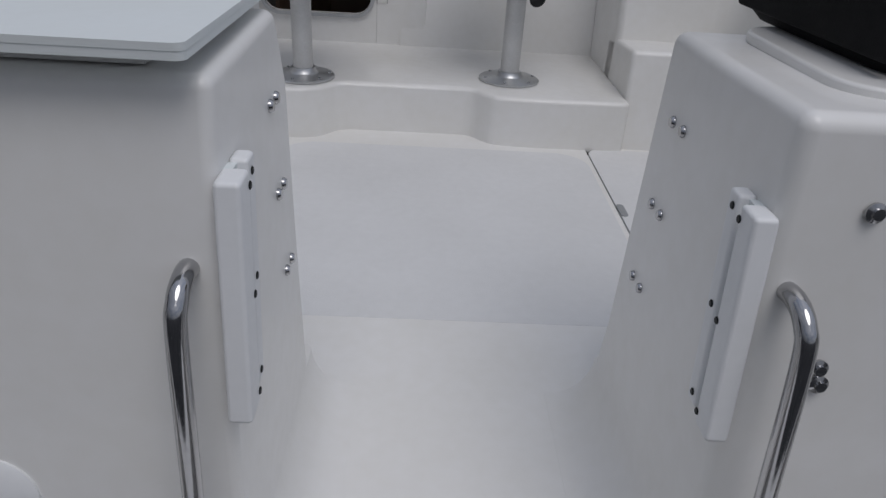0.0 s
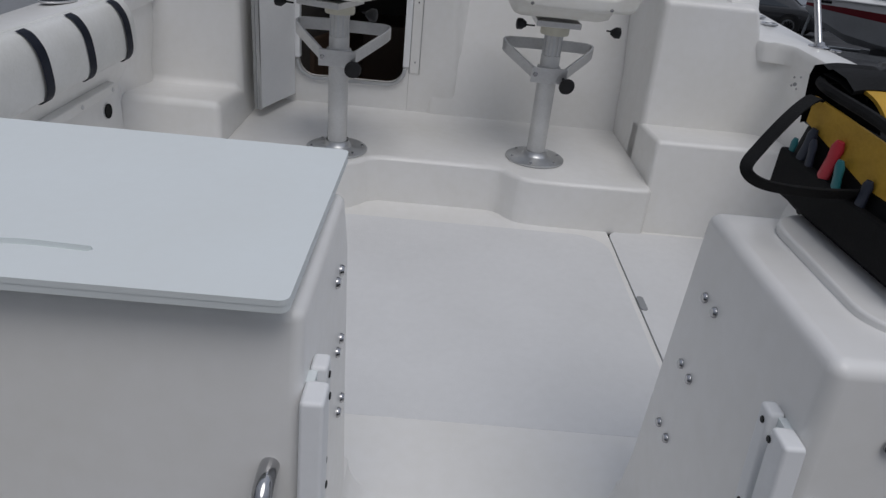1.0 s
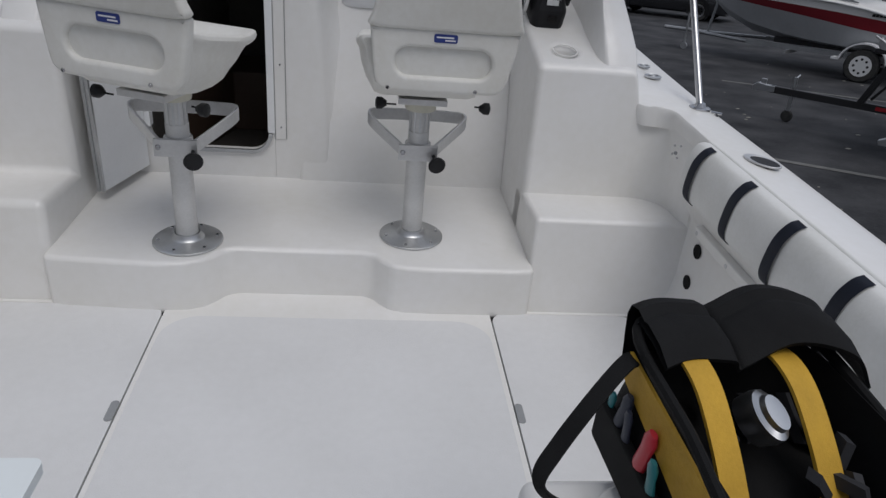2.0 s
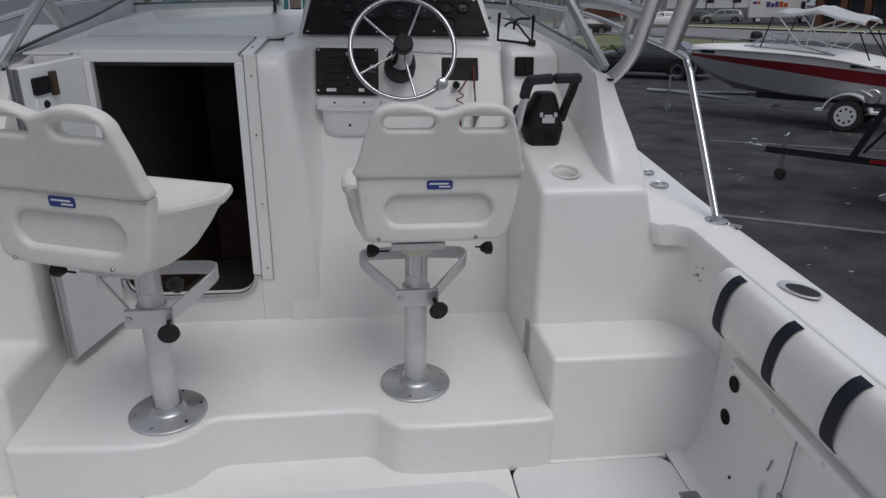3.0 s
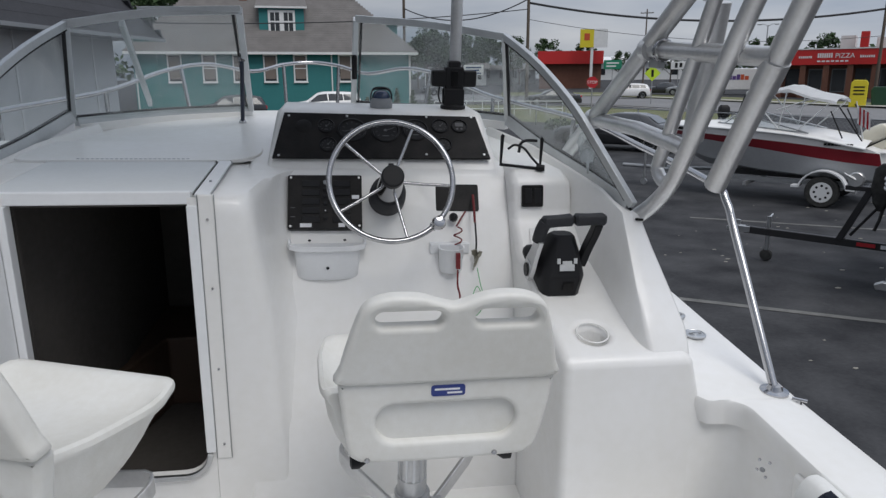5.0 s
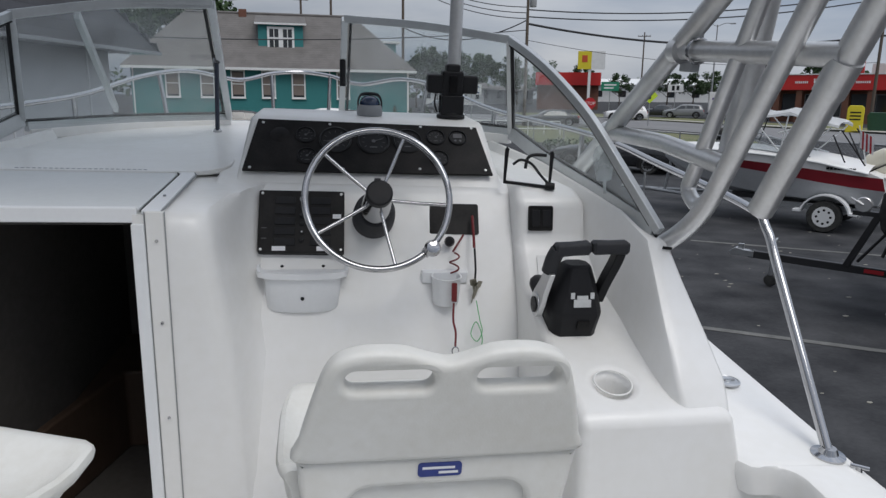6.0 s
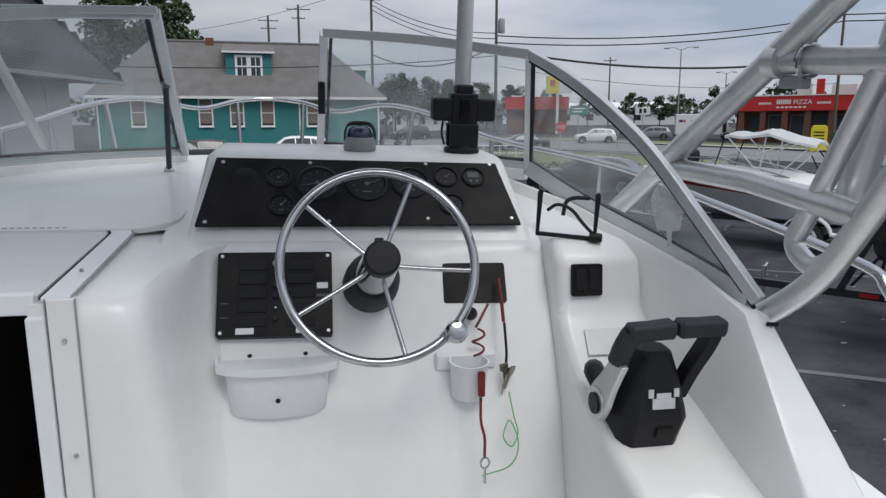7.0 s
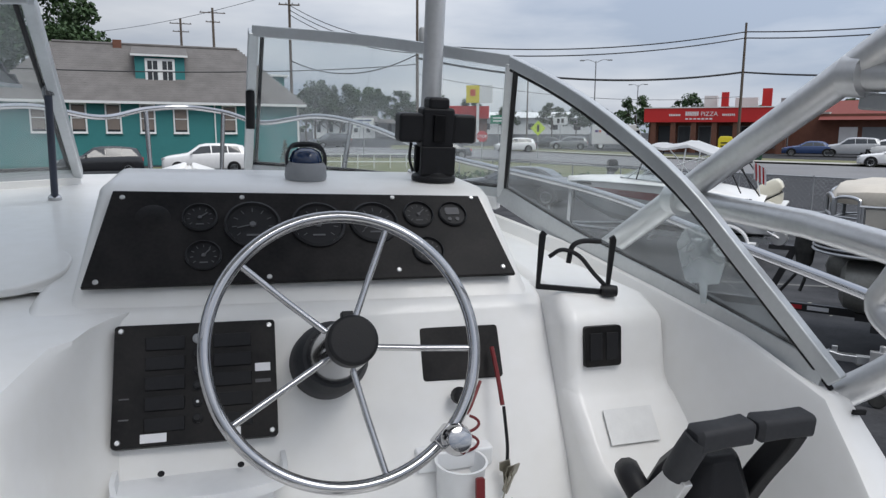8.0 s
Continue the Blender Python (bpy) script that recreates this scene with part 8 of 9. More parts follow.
def bare_trailer():
    t = thing("utility_trailer", "galvanised trailer tongue with a bright coupler and jack", "trailer", world_m=Matrix.Translation((6.0, 6.66, 0)) @ pose(0, 0, 0, 0, 0, -46))
    bm = bm_new()
    prism(bm, [(-0.10, 0.41), (-0.12, 0.46), (-0.04, 0.50), (0.06, 0.48), (0.20, 0.48), (0.20, 0.41)], "y", -0.045, 0.045)
    box(bm, -0.02, 0.03, -0.015, 0.015, 0.48, 0.55)
    part("coupler", bm, ALU, t, "bright metal coupler", bevel=0.008)
    bm = bm_new()
    box(bm, 0.18, 3.2, -0.04, 0.04, 0.40, 0.48)
    part("tongue", bm, GALV, t, bevel=0.006)
    bm = bm_new()
    tube(bm, [(0.40, -0.08, 0.62), (0.40, -0.08, 0.16)], 0.028, 10)
    box(bm, 0.30, 0.50, -0.11, -0.05, 0.42, 0.56)
    part("jack", bm, ALU_DULL, t, "grey tongue jack", bevel=0.004)
    bm = bm_new()
    lathe(bm, [(0.07, -0.025), (0.085, 0.0), (0.07, 0.025)], 16, pose(0.40, -0.08, 0.085, 90, 0, 0))
    part("jack_wheel", bm, RUBBER, t)
    for s in (1, -1):
        road_wheel(t, 2.9, s * 0.75, 0.28, 0.28, 0.18, TRIM)
    bm = bm_new()
    box(bm, 2.86, 2.94, -0.68, 0.68, 0.30, 0.40)
    part("axle", bm, GALV, t)


bare_trailer()


# ---- cars, truck ----
def car(az, d, turn, paint, lab, long=4.6, tall=1.5, suv=True):
    """A parked car, front towards its -x end: a body skinned over stations, glass, lamps and four wheels."""
    g = thing("parked_car", lab, "car", world_m=stand(az, d, turn), group="parked cars")
    L, W, k = long / 2, 0.93, tall / 1.5
    # share of the length, half width, belt height, top height, half width of the top
    head = [(0.0, 0.66, 0.56, 0.62, 0.60), (0.012, 0.78, 0.66, 0.76, 0.70), (0.05, 0.88, 0.76, 0.85, 0.76), (0.13, 0.92, 0.83, 0.92, 0.78), (0.23, W, 0.89, 0.98, 0.78)]
    if suv:
        rest = [(0.29, W, 0.93, 1.03, 0.76), (0.42, W, 0.96, 1.42, 0.66), (0.50, W, 0.97, 1.49, 0.66), (0.66, W, 0.98, 1.50, 0.66), (0.84, W, 1.0, 1.46, 0.66), (0.925, 0.92, 1.0, 1.38, 0.66), (0.975, 0.90, 0.94, 1.02, 0.76), (0.992, 0.88, 0.72, 0.86, 0.80), (1.0, 0.82, 0.50, 0.60, 0.76)]
        panes = ((0.315, 0.435, 0.545, 0.555), (0.565, 0.56, 0.735, 0.745), (0.755, 0.745, 0.865, 0.90))
        rear = (0.93, 0.972)
    else:
        rest = [(0.29, W, 0.91, 1.01, 0.76), (0.43, W, 0.93, 1.36, 0.62), (0.52, W, 0.94, 1.44, 0.62), (0.68, W, 0.95, 1.43, 0.62), (0.76, W, 0.95, 1.35, 0.62), (0.86, W, 0.95, 1.04, 0.74), (0.96, 0.91, 0.92, 1.01, 0.76), (0.99, 0.88, 0.72, 0.86, 0.78), (1.0, 0.82, 0.50, 0.60, 0.74)]
        panes = ((0.325, 0.445, 0.555, 0.56), (0.57, 0.565, 0.715, 0.79))
        rear = (0.77, 0.85)
    st = head + rest

    def at_x(f, col):
        return float(np.interp(f, [q[0] for q in st], [q[col] for q in st]))
    rings = []
    for f, w, zb, zt, wt in st:
        zb, zt = zb * k, zt * k
        half = [(w * 0.80, 0.24), (w * 0.95, 0.30), (w, 0.48), (w * 1.0, 0.62 * zb / 0.9), (w * 0.985, zb - 0.05), (w * 0.955, zb), (wt, zt - 0.055), (wt * 0.90, zt - 0.014), (wt * 0.5, zt)]
        rings.append([(-L + f * long, y, z) for y, z in half] + [(-L + f * long, -y, z) for y, z in half[::-1]])
    bm = bm_new()
    loft(bm, rings)
    part("body", bm, paint, g)

    def on_side(f, r, s, out):
        """A spot on the glass house: share of the length, 0 at the belt and 1 at the roof."""
        zb, zt, w, wt = at_x(f, 2) * k, at_x(f, 3) * k - 0.055, at_x(f, 1) * 0.955, at_x(f, 4)
        return (-L + f * long, s * (w + (wt - w) * r + out), zb + (zt - zb) * r)
    for s in (1, -1):
        for a, b, c, e in panes:
            quad = ((a, 0.10), (b, 0.86), (c, 0.86), (e, 0.10))
            bm = bm_new()
            loft(bm, [[on_side(f, r, s, 0.012) for f, r in quad], [on_side(f, r, s, -0.02) for f, r in quad]])
            part("side_window", bm, DARK_GLASS, g, smooth=False)
        for f in (0.18, 0.81):
            x = -L + f * long
            road_wheel(g, x, s * (W - 0.105), 0.34, 0.34, 0.22, ALU)
            bm = bm_new()
            prism(bm, [(x + 0.41 * math.cos(q), 0.34 + 0.41 * math.sin(q)) for q in np.linspace(-0.3, math.pi + 0.3, 16)], "y", s * (W - 0.05) - 0.055, s * (W - 0.05) + 0.055)
            part("wheel_arch", bm, BLACK, g)
        bm = bm_new()
        loft(bm, [[(-L + f * long, s * y, z * k) for y, z in ((0.50, 0.66), (0.76, 0.66), (0.80, 0.77), (0.52, 0.76))] for f in (-0.002, 0.05)])
        part("headlamp", bm, GREY_CAR_LIGHT, g, "clear headlamp")
        bm = bm_new()
        loft(bm, [[(-L + f * long, s * y, z * k) for y, z in ((0.60, 0.72), (0.86, 0.72), (0.86, 0.90), (0.64, 0.90))] for f in (0.955, 0.9965)])
        part("tail_lamp", bm, RED_STOP, g, "red tail lamp")
        bm = bm_new()
        x = -L + 0.335 * long
        loft(bm, [[(x + dx, s * y, z * k) for dx, z in ((-0.05, 0.98), (0.06, 0.98), (0.05, 1.09), (-0.03, 1.09))] for y in (0.92, 1.08)])
        part("door_mirror", bm, paint, g, bevel=0.015)
    for f0, f1, nm in ((0.30, 0.415, "windscreen"), (*rear, "rear_window")):
        bm = bm_new()
        loft(bm, [[(-L + f * long, y * at_x(f, 4) * 0.86, at_x(f, 3) * k + dz) for y in (-1, 1)] for f, dz in ((f0, 0.004), (f1, 0.004), (f1, 0.016), (f0, 0.016))] , closed=False)
        part(nm, bm, DARK_GLASS, g, smooth=False)
    return g


car(-0.3, 47.0, 0, WHITE_CAR, "white sport utility car parked before the teal house", 5.2, 1.85)
car(-7.6, 47.5, 0, BLACK_CAR, "dark sport utility car parked before the teal house", 4.7, 1.70)
car(23.8, 27.0, -18, BLACK_CAR, "black saloon car parked behind the boats in the yard", 4.7, 1.45, False)
car(18.2, 60.0, 10, BLACK_CAR, "dark saloon car on the road", 4.6, 1.45, False)
car(24.0, 74.0, 8, WHITE_CAR, "white hatchback on the road beyond the lawn", 4.2, 1.5)
car(28.3, 82.0, 0, GREY_CAR, "grey hatchback parked by the shops", 4.3, 1.5)
car(26.6, 83.0, 0, BLACK_CAR, "black car parked by the shops", 4.5, 1.45, False)
car(9.2, 88.0, 30, BLACK_CAR, "dark pickup-like car on the side road", 5.0, 1.8)
car(50.9, 57.0, 0, WHITE_CAR, "white saloon car on the road", 4.7, 1.45, False)
car(48.2, 72.0, 0, GREY_CAR_LIGHT, "silver sport utility car by the brick shop", 4.7, 1.75)
car(50.2, 72.0, 0, WHITE_CAR, "white hatchback by the brick shop", 4.3, 1.6)
car(45.6, 72.0, 0, BLUE_CAR, "blue saloon car by the brick shop", 4.5, 1.45, False)


def delivery_truck():
    g = thing("delivery_truck", "white walk-in delivery truck with purple and orange lettering shapes", "truck", world_m=stand(32.0, 84.0, 6) @ Matrix.Scale(0.93, 4))
    slab(g, "cargo_box", WHITE_CAR, -3.1, 2.2, -1.1, 1.1, 0.6, 3.0, bevel=0.06)
    bm = bm_new()
    prism(bm, [(2.2, 0.55), (3.6, 0.55), (3.65, 1.2), (2.9, 1.45), (2.6, 2.5), (2.2, 2.6)], "y", -1.0, 1.0)
    part("cab", bm, WHITE_CAR, g, bevel=0.05)
    slab(g, "cab_door", DARK_GLASS, 2.2, 2.6, -1.11, -1.0, 0.9, 2.3, "open dark cab doorway")
    for x0, x1, z1, mm in ((-1.35, -0.95, 2.32, PURPLE), (-0.90, -0.52, 2.15, PURPLE), (-0.46, -0.08, 2.32, PURPLE), (-0.02, 0.36, 2.32, ORANGE), (0.42, 0.85, 2.15, ORANGE), (-2.75, -2.3, 2.35, PURPLE), (-2.25, -2.0, 2.35, ORANGE)):
        slab(g, "letter_shape", mm, x0, x1, -1.115, -1.10, 1.72 if x0 > -2 else 2.05, z1)
    for x in (-2.0, 2.7):
        for s in (1, -1):
            road_wheel(g, x, s * 0.92, 0.42, 0.42, 0.26, TRIM)
    slab(g, "bumper", BLACK_STEEL, -3.2, -3.1, -1.05, 1.05, 0.45, 0.65)


delivery_truck()


# ---- shops ----
def red_shop():
    g = thing("red_fronted_shop", "brick shop row with a long red fascia and flat roof", "shop", world_m=stand(41.2, 77.0, -4))
    W0, W1 = -9.3, 3.8
    slab(g, "wall", BRICK, W0, W1, 0.0, 12.0, -0.3, 4.6)
    slab(g, "fascia", RED_SIGN, W0 - 0.3, W1 + 0.3, -1.3, 0.1, 3.05, 4.45, "long red fascia")
    slab(g, "fascia_cap", TRIM, W0 - 0.35, W1 + 0.35, -1.35, 0.1, 4.45, 4.55)
    for k in range(7):
        x = W0 + 0.4 + (W1 - W0 - 1.2) * k / 6
        slab(g, "column", BRICK, x, x + 0.5, -1.2, -0.8, -0.2, 3.05)
        if k < 6:
            w = (W1 - W0 - 1.2) / 6
            f = slab(g, "shop_window", GREY_CAR if k % 3 else DARK_GLASS, x + 0.6, x + w - 0.1, -0.06, 0.02, 0.5, 2.7)
            slab(f, "pane", DARK_GLASS, x + 0.7, x + w - 0.2, -0.075, -0.062, 0.6, 2.6)
    for x0, x1, z0, z1 in ((-7.1, -5.95, 3.66, 3.86), (-5.5, -2.8, 3.30, 3.44), (-2.0, -0.8, 3.66, 3.86), (-5.5, -4.2, 3.68, 4.10)):
        n = 7
        for i in range(n):
            xa = x0 + (x1 - x0) * i / n
            slab(g, "letter_bar", WHITE_PRINT, xa, xa + (x1 - x0) / n * 0.7, -1.315, -1.3, z0, z1)
    txt = bpy.data.curves.new("shop_word", "FONT")
    txt.body, txt.size, txt.extrude, txt.align_x = "PIZZA", 0.60, 0.01, "LEFT"
    tob = new("shop_word", txt)
    me = bpy.data.meshes.new_from_object(tob.evaluated_get(bpy.context.evaluated_depsgraph_get()))
    bpy.data.objects.remove(tob)
    bpy.data.curves.remove(txt)
    me.materials.append(WHITE_PRINT)
    w = new("sign_word", me)
    w.parent = g
    w.matrix_basis = pose(-4.05, -1.32, 3.66, 90, 0, 0)
    for x, y, a, b, c, mm in ((-4.4, 4, 1.3, 1.5, 1.3, TRIM), (-2.6, 3, 0.7, 0.7, 1.6, RED_SIGN), (-1.4, 5, 2.2, 1.5, 1.1, TRIM), (1.3, 3, 0.9, 0.9, 1.9, RED_SIGN), (3.0, 5, 2.2, 1.8, 1.0, GALV)):
        slab(g, "roof_unit", mm, x, x + a, y, y + b, 4.6, 4.6 + c, "rooftop unit")
    h = thing("brick_shop", "red brick shop with a low red roof and pale garage door", "shop", world_m=stand(52.5, 80.0, -4))
    slab(h, "wall", BRICK, -11.8, 12.0, 0.0, 10.0, -0.3, 3.9)
    slab(h, "parapet", CONCRETE, -11.9, -8.2, -0.05, 10.0, 3.9, 4.1)
    bm = bm_new()
    prism(bm, [(-1.0, 3.3), (5.0, 5.4), (11.0, 3.3)], "x", -9.0, 12.5)
    part("roof", bm, RED_ROOF, h, "dull red roof", smooth=False)
    slab(h, "garage_door", TRIM, -7.2, -5.6, -0.08, 0.02, 0.0, 2.6, "pale roller door")
    slab(h, "garage_door", GREY_CAR, -5.2, -3.0, -0.08, 0.02, 0.0, 2.6)
    l = thing("far_red_shop", "long low shop with a red fascia across the junction", "shop", world_m=stand(19.3, 112.0, 2))
    slab(l, "wall", BRICK, -4.5, 4.9, 0, 9, -0.5, 4.2)
    slab(l, "fascia", RED_SIGN, -4.8, 5.1, -0.9, 0.1, 3.7, 5.6, "red fascia")
    slab(l, "pylon", TRIM, 3.0, 3.4, -3.0, -2.7, 0.0, 6.0)
    slab(l, "sign_box", YELLOW, 1.4, 3.4, -3.1, -2.7, 6.0, 8.6, "yellow sign box")
    slab(l, "sign_box", TRIM, 3.4, 5.4, -3.1, -2.7, 6.0, 8.6, "white sign box")
    slab(l, "sign_print", ORANGE, 2.0, 2.8, -3.12, -3.1, 7.0, 8.0)


RED_ROOF = material("dull_red_roof", (0.20, 0.05, 0.04), 0.8, vary=0.12)
red_shop()
# far sheds and houses beyond the junction
for az, d, w, hgt, mat, lab in ((25.5, 190, 30, 6.0, TRIM, "long white warehouse far beyond the junction"), (10.3, 140, 12, 4.5, TRIM, "white porch house far down the side road"), (14.0, 150, 14, 4.0, GREY_CAR, "grey roofed house far down the side road")):
    g = thing("far_building", lab, "building", world_m=stand(az, d))
    slab(g, "wall", mat, -w / 2, w / 2, 0, 14, -1, hgt * 0.75)
    bm = bm_new()
    prism(bm, [(-1.0, hgt * 0.72), (7.0, hgt), (15.0, hgt * 0.72)], "x", -w / 2 - 0.8, w / 2 + 0.8)
    part("roof", bm, SHINGLE if d < 180 else TRIM, g, smooth=False)
    for k in range(5):
        slab(g, "window", DARK_GLASS, -w / 2 + w * (k + 0.3) / 5, -w / 2 + w * (k + 0.6) / 5, -0.06, 0.0, 1.2, 2.8)


# ---- poles, wires, lamps, signs, fence ----
def utility_pole(az, d, hgt, arms, lab, r=0.15, far=False):
    g = thing("utility_pole", lab, "utility pole", world_m=stand(az, d), group="utility poles")
    bm = bm_new()
    tube(bm, [(0, 0, -0.3), (0, 0, hgt * 0.5), (0, 0, hgt)], r, 12, r_end=r * 0.65)
    part("post", bm, WOOD_POLE, g)
    for z, w in arms:
        arm = slab(g, "crossarm", WOOD_POLE, -w, w, -0.16, -0.06, z - 0.06, z + 0.06)
        for k in range(4):
            bm = bm_new()
            lathe(bm, [(0.05, 0.0), (0.07, 0.06), (0.04, 0.14), (0, 0.15)], 8, pose(-w * 0.9 + 1.8 * w * k / 3, -0.11, z + 0.06))
            part("insulator", bm, GREY_PLASTIC, arm)
    return g


utility_pole(16.1, 60, 14.5, ((13.6, 1.1),), "tall brown wooden utility pole beside the road")
utility_pole(6.25, 72, 16.2, ((15.6, 1.2), (14.2, 1.0)), "grey wooden utility pole behind the teal house", 0.17)
utility_pole(40.8, 72, 12.0, (), "dark wooden utility pole before the red shop")
utility_pole(-1.7, 120, 19.0, ((18.2, 1.6), (17.0, 1.2)), "far utility pole with crossarms", 0.25)
utility_pole(0.6, 112, 19.6, ((18.9, 1.8), (17.6, 1.0)), "far utility pole with crossarms", 0.25)
utility_pole(25.0, 120, 12.0, ((11.4, 1.0),), "far grey utility pole past the junction")
g = thing("pole_transformer", "grey transformer can on the roadside pole", "transformer", world_m=stand(16.1, 60))
bm = bm_new()
lathe(bm, [(0.26, 9.6), (0.28, 9.7), (0.28, 10.6), (0.2, 10.75), (0, 10.75)], 14, pose(0.42, 0, 0))
part("can", bm, GREY_PLASTIC, g)


def wires(name, a, b, sag, r, lab, n=1, gap=0.5):
    g = thing(name, lab, "wire", world_m=Matrix.Translation(a), group="overhead wires")
    for k in range(n):
        bm = bm_new()
        d = b - a
        tube(bm, [d * t + Vector((0, 0, -sag * 4 * t * (1 - t) - gap * k)) for t in np.linspace(0, 1, 20)], r, 6)
        part("strand", bm, BLACK_STEEL, g)


A_, C_ = at(16.1, 60), at(40.8, 72)
wires("overhead_wire", A_ + Vector((0, 0, 9.4)), C_ + Vector((0, 0, 11.2)), 0.9, 0.05, "dark overhead wires above the road", 2, 0.55)
wires("overhead_wire", A_ + Vector((0, 0, 8.3)), C_ + Vector((0, 0, 7.6)), 1.2, 0.09, "thick dark cable above the road")
wires("overhead_wire", A_ + Vector((0, 0, 7.0)), C_ + Vector((0, 0, 5.4)), 1.0, 0.02, "thin overhead wire above the road")
wires("overhead_wire", C_ + Vector((0, 0, 11.2)), at(62, 75, 12.6), 0.8, 0.055, "dark overhead wires above the shops", 2, 0.55)
wires("overhead_wire", C_ + Vector((0, 0, 7.6)), at(60, 75, 7.9), 0.7, 0.08, "thick dark cable above the shops")
wires("overhead_wire", at(6.25, 72, 14.2), A_ + Vector((0, 0, 9.6)), 0.8, 0.035, "overhead wires between the roadside poles", 3, 0.45)
wires("overhead_wire", at(6.25, 72, 9.0), A_ + Vector((0, 0, 8.6)), 1.4, 0.05, "thick dark cable behind the teal house")
wires("overhead_wire", at(-24, 46, 6.0), A_ + Vector((0, 0, 7.8)), 0.7, 0.035, "dark service cable crossing before the house")
wires("overhead_wire", at(-12, 110, 14.4), at(6.25, 72, 15.6), 1.2, 0.025, "thin overhead wire above the house roof")
wires("overhead_wire", at(6.25, 72, 15.6), at(40, 130, 34), 1.5, 0.03, "thin overhead wire against the sky")
for az, d, hgt, arm in ((30.2, 92, 10.6, 1.7), (33.5, 120, 9.0, 1.2)):
    g = thing("street_lamp", "tall grey twin-arm street lamp beside the road", "street lamp", world_m=stand(az, d), group="street lamps")
    bm = bm_new()
    tube(bm, [(0, 0, 0), (0, 0, hgt)], 0.11, 10, r_end=0.07)
    part("post", bm, GALV, g)
    for s in (1, -1):
        bm = bm_new()
        tube(bm, curve_points([(0, 0, hgt - 0.2), (s * arm * 0.5, 0, hgt + 0.15), (s * arm, 0, hgt + 0.1)], 4), 0.04, 6)
        box(bm, s * arm - 0.3, s * arm + 0.3, -0.12, 0.12, hgt + 0.02, hgt + 0.16)
        part("lamp_arm", bm, GALV, g)


def road_sign(name, lab, az, d, hgt, shape, size, mat, bars=()):
    g = thing(name, lab, "road sign", world_m=stand(az, d))
    bm = bm_new()
    tube(bm, [(0, 0, -0.1), (0, 0, hgt + size)], 0.04, 8)
    part("post", bm, GALV, g)
    bm = bm_new()
    if shape == "rect":
        prism(bm, rounded(-size * 1.2, size * 1.2, hgt - size * 0.6, hgt + size * 0.6, 0.05), "y", -0.08, -0.05)
    else:
        n = shape
        prism(bm, [(size * math.cos(2 * math.pi * (k + 0.5) / n), hgt + size * math.sin(2 * math.pi * (k + 0.5) / n)) for k in range(n)] if n == 8 else [(size * math.cos(math.pi / 2 * k), hgt + size * math.sin(math.pi / 2 * k)) for k in range(4)], "y", -0.08, -0.05)
    f = part("face", bm, mat, g, smooth=False)
    for x0, x1, z0, z1, mm in bars:
        slab(f, "sign_mark", mm, x0, x1, -0.09, -0.081, hgt + z0, hgt + z1)
    return g


stop = road_sign("stop_sign", "red octagonal stop sign on a steel post", 21.3, 52, 2.05, 8, 0.42, RED_STOP)
txt = bpy.data.curves.new("stop_word", "FONT")
txt.body, txt.size, txt.extrude, txt.align_x = "STOP", 0.30, 0.005, "CENTER"
tob = new("stop_word", txt)
me = bpy.data.meshes.new_from_object(tob.evaluated_get(bpy.context.evaluated_depsgraph_get()))
bpy.data.objects.remove(tob)
bpy.data.curves.remove(txt)
me.materials.append(WHITE_PRINT)
w = new("sign_word", me)
w.parent = stop
w.matrix_basis = pose(0.0, -0.085, 1.95, 90, 0, 0)
road_sign("crossing_sign", "lime diamond crossing sign on a post", 25.8, 62, 2.55, 4, 0.65, LIME, ((-0.1, 0.1, -0.3, 0.3, BLACK),))
road_sign("direction_sign", "green direction sign on posts", 22.7, 85, 3.4, "rect", 0.85, GREEN_SIGN, ((-0.7, 0.7, 0.1, 0.25, WHITE_PRINT), (-0.7, 0.4, -0.25, -0.1, WHITE_PRINT)))
road_sign("notice_board", "white lettered board on posts beside the lawn", 11.8, 64, 3.0, "rect", 0.75, TRIM, ((-0.7, 0.7, 0.15, 0.28, BLUE_CAR), (-0.7, 0.5, -0.1, 0.03, BLUE_CAR), (-0.6, 0.7, -0.35, -0.22, BLUE_CAR)))
road_sign("shop_board", "white arrow board by the parked cars", 27.6, 86, 3.2, "rect", 0.7, TRIM, ((-0.4, -0.1, -0.25, 0.3, BLACK), (0.1, 0.4, -0.2, 0.3, BLACK)))
g = thing("yellow_bin", "yellow collection box standing on the verge", "collection box", world_m=stand(39.9, 60, 0))
bm = bm_new()
prism(bm, [(-0.55, 0.0), (0.55, 0.0), (0.55, 1.75), (0.4, 1.95), (-0.4, 1.95), (-0.55, 1.75)], "y", -0.5, 0.5)
part("box", bm, YELLOW, g, bevel=0.05)
for z in (0.9, 1.15, 1.4):
    slab(g, "print_bar", BLACK, -0.35, 0.35, -0.515, -0.5, z, z + 0.10)
g = thing("dumpster", "dark green waste container on the verge", "waste container", world_m=stand(41.6, 61, 0))
bm = bm_new()
prism(bm, [(-0.9, 0.1), (0.9, 0.1), (1.05, 1.2), (0.9, 1.45), (-0.9, 1.45), (-1.05, 1.2)], "y", -0.7, 0.7)
part("tub", bm, DARK_GREEN, g, bevel=0.04)

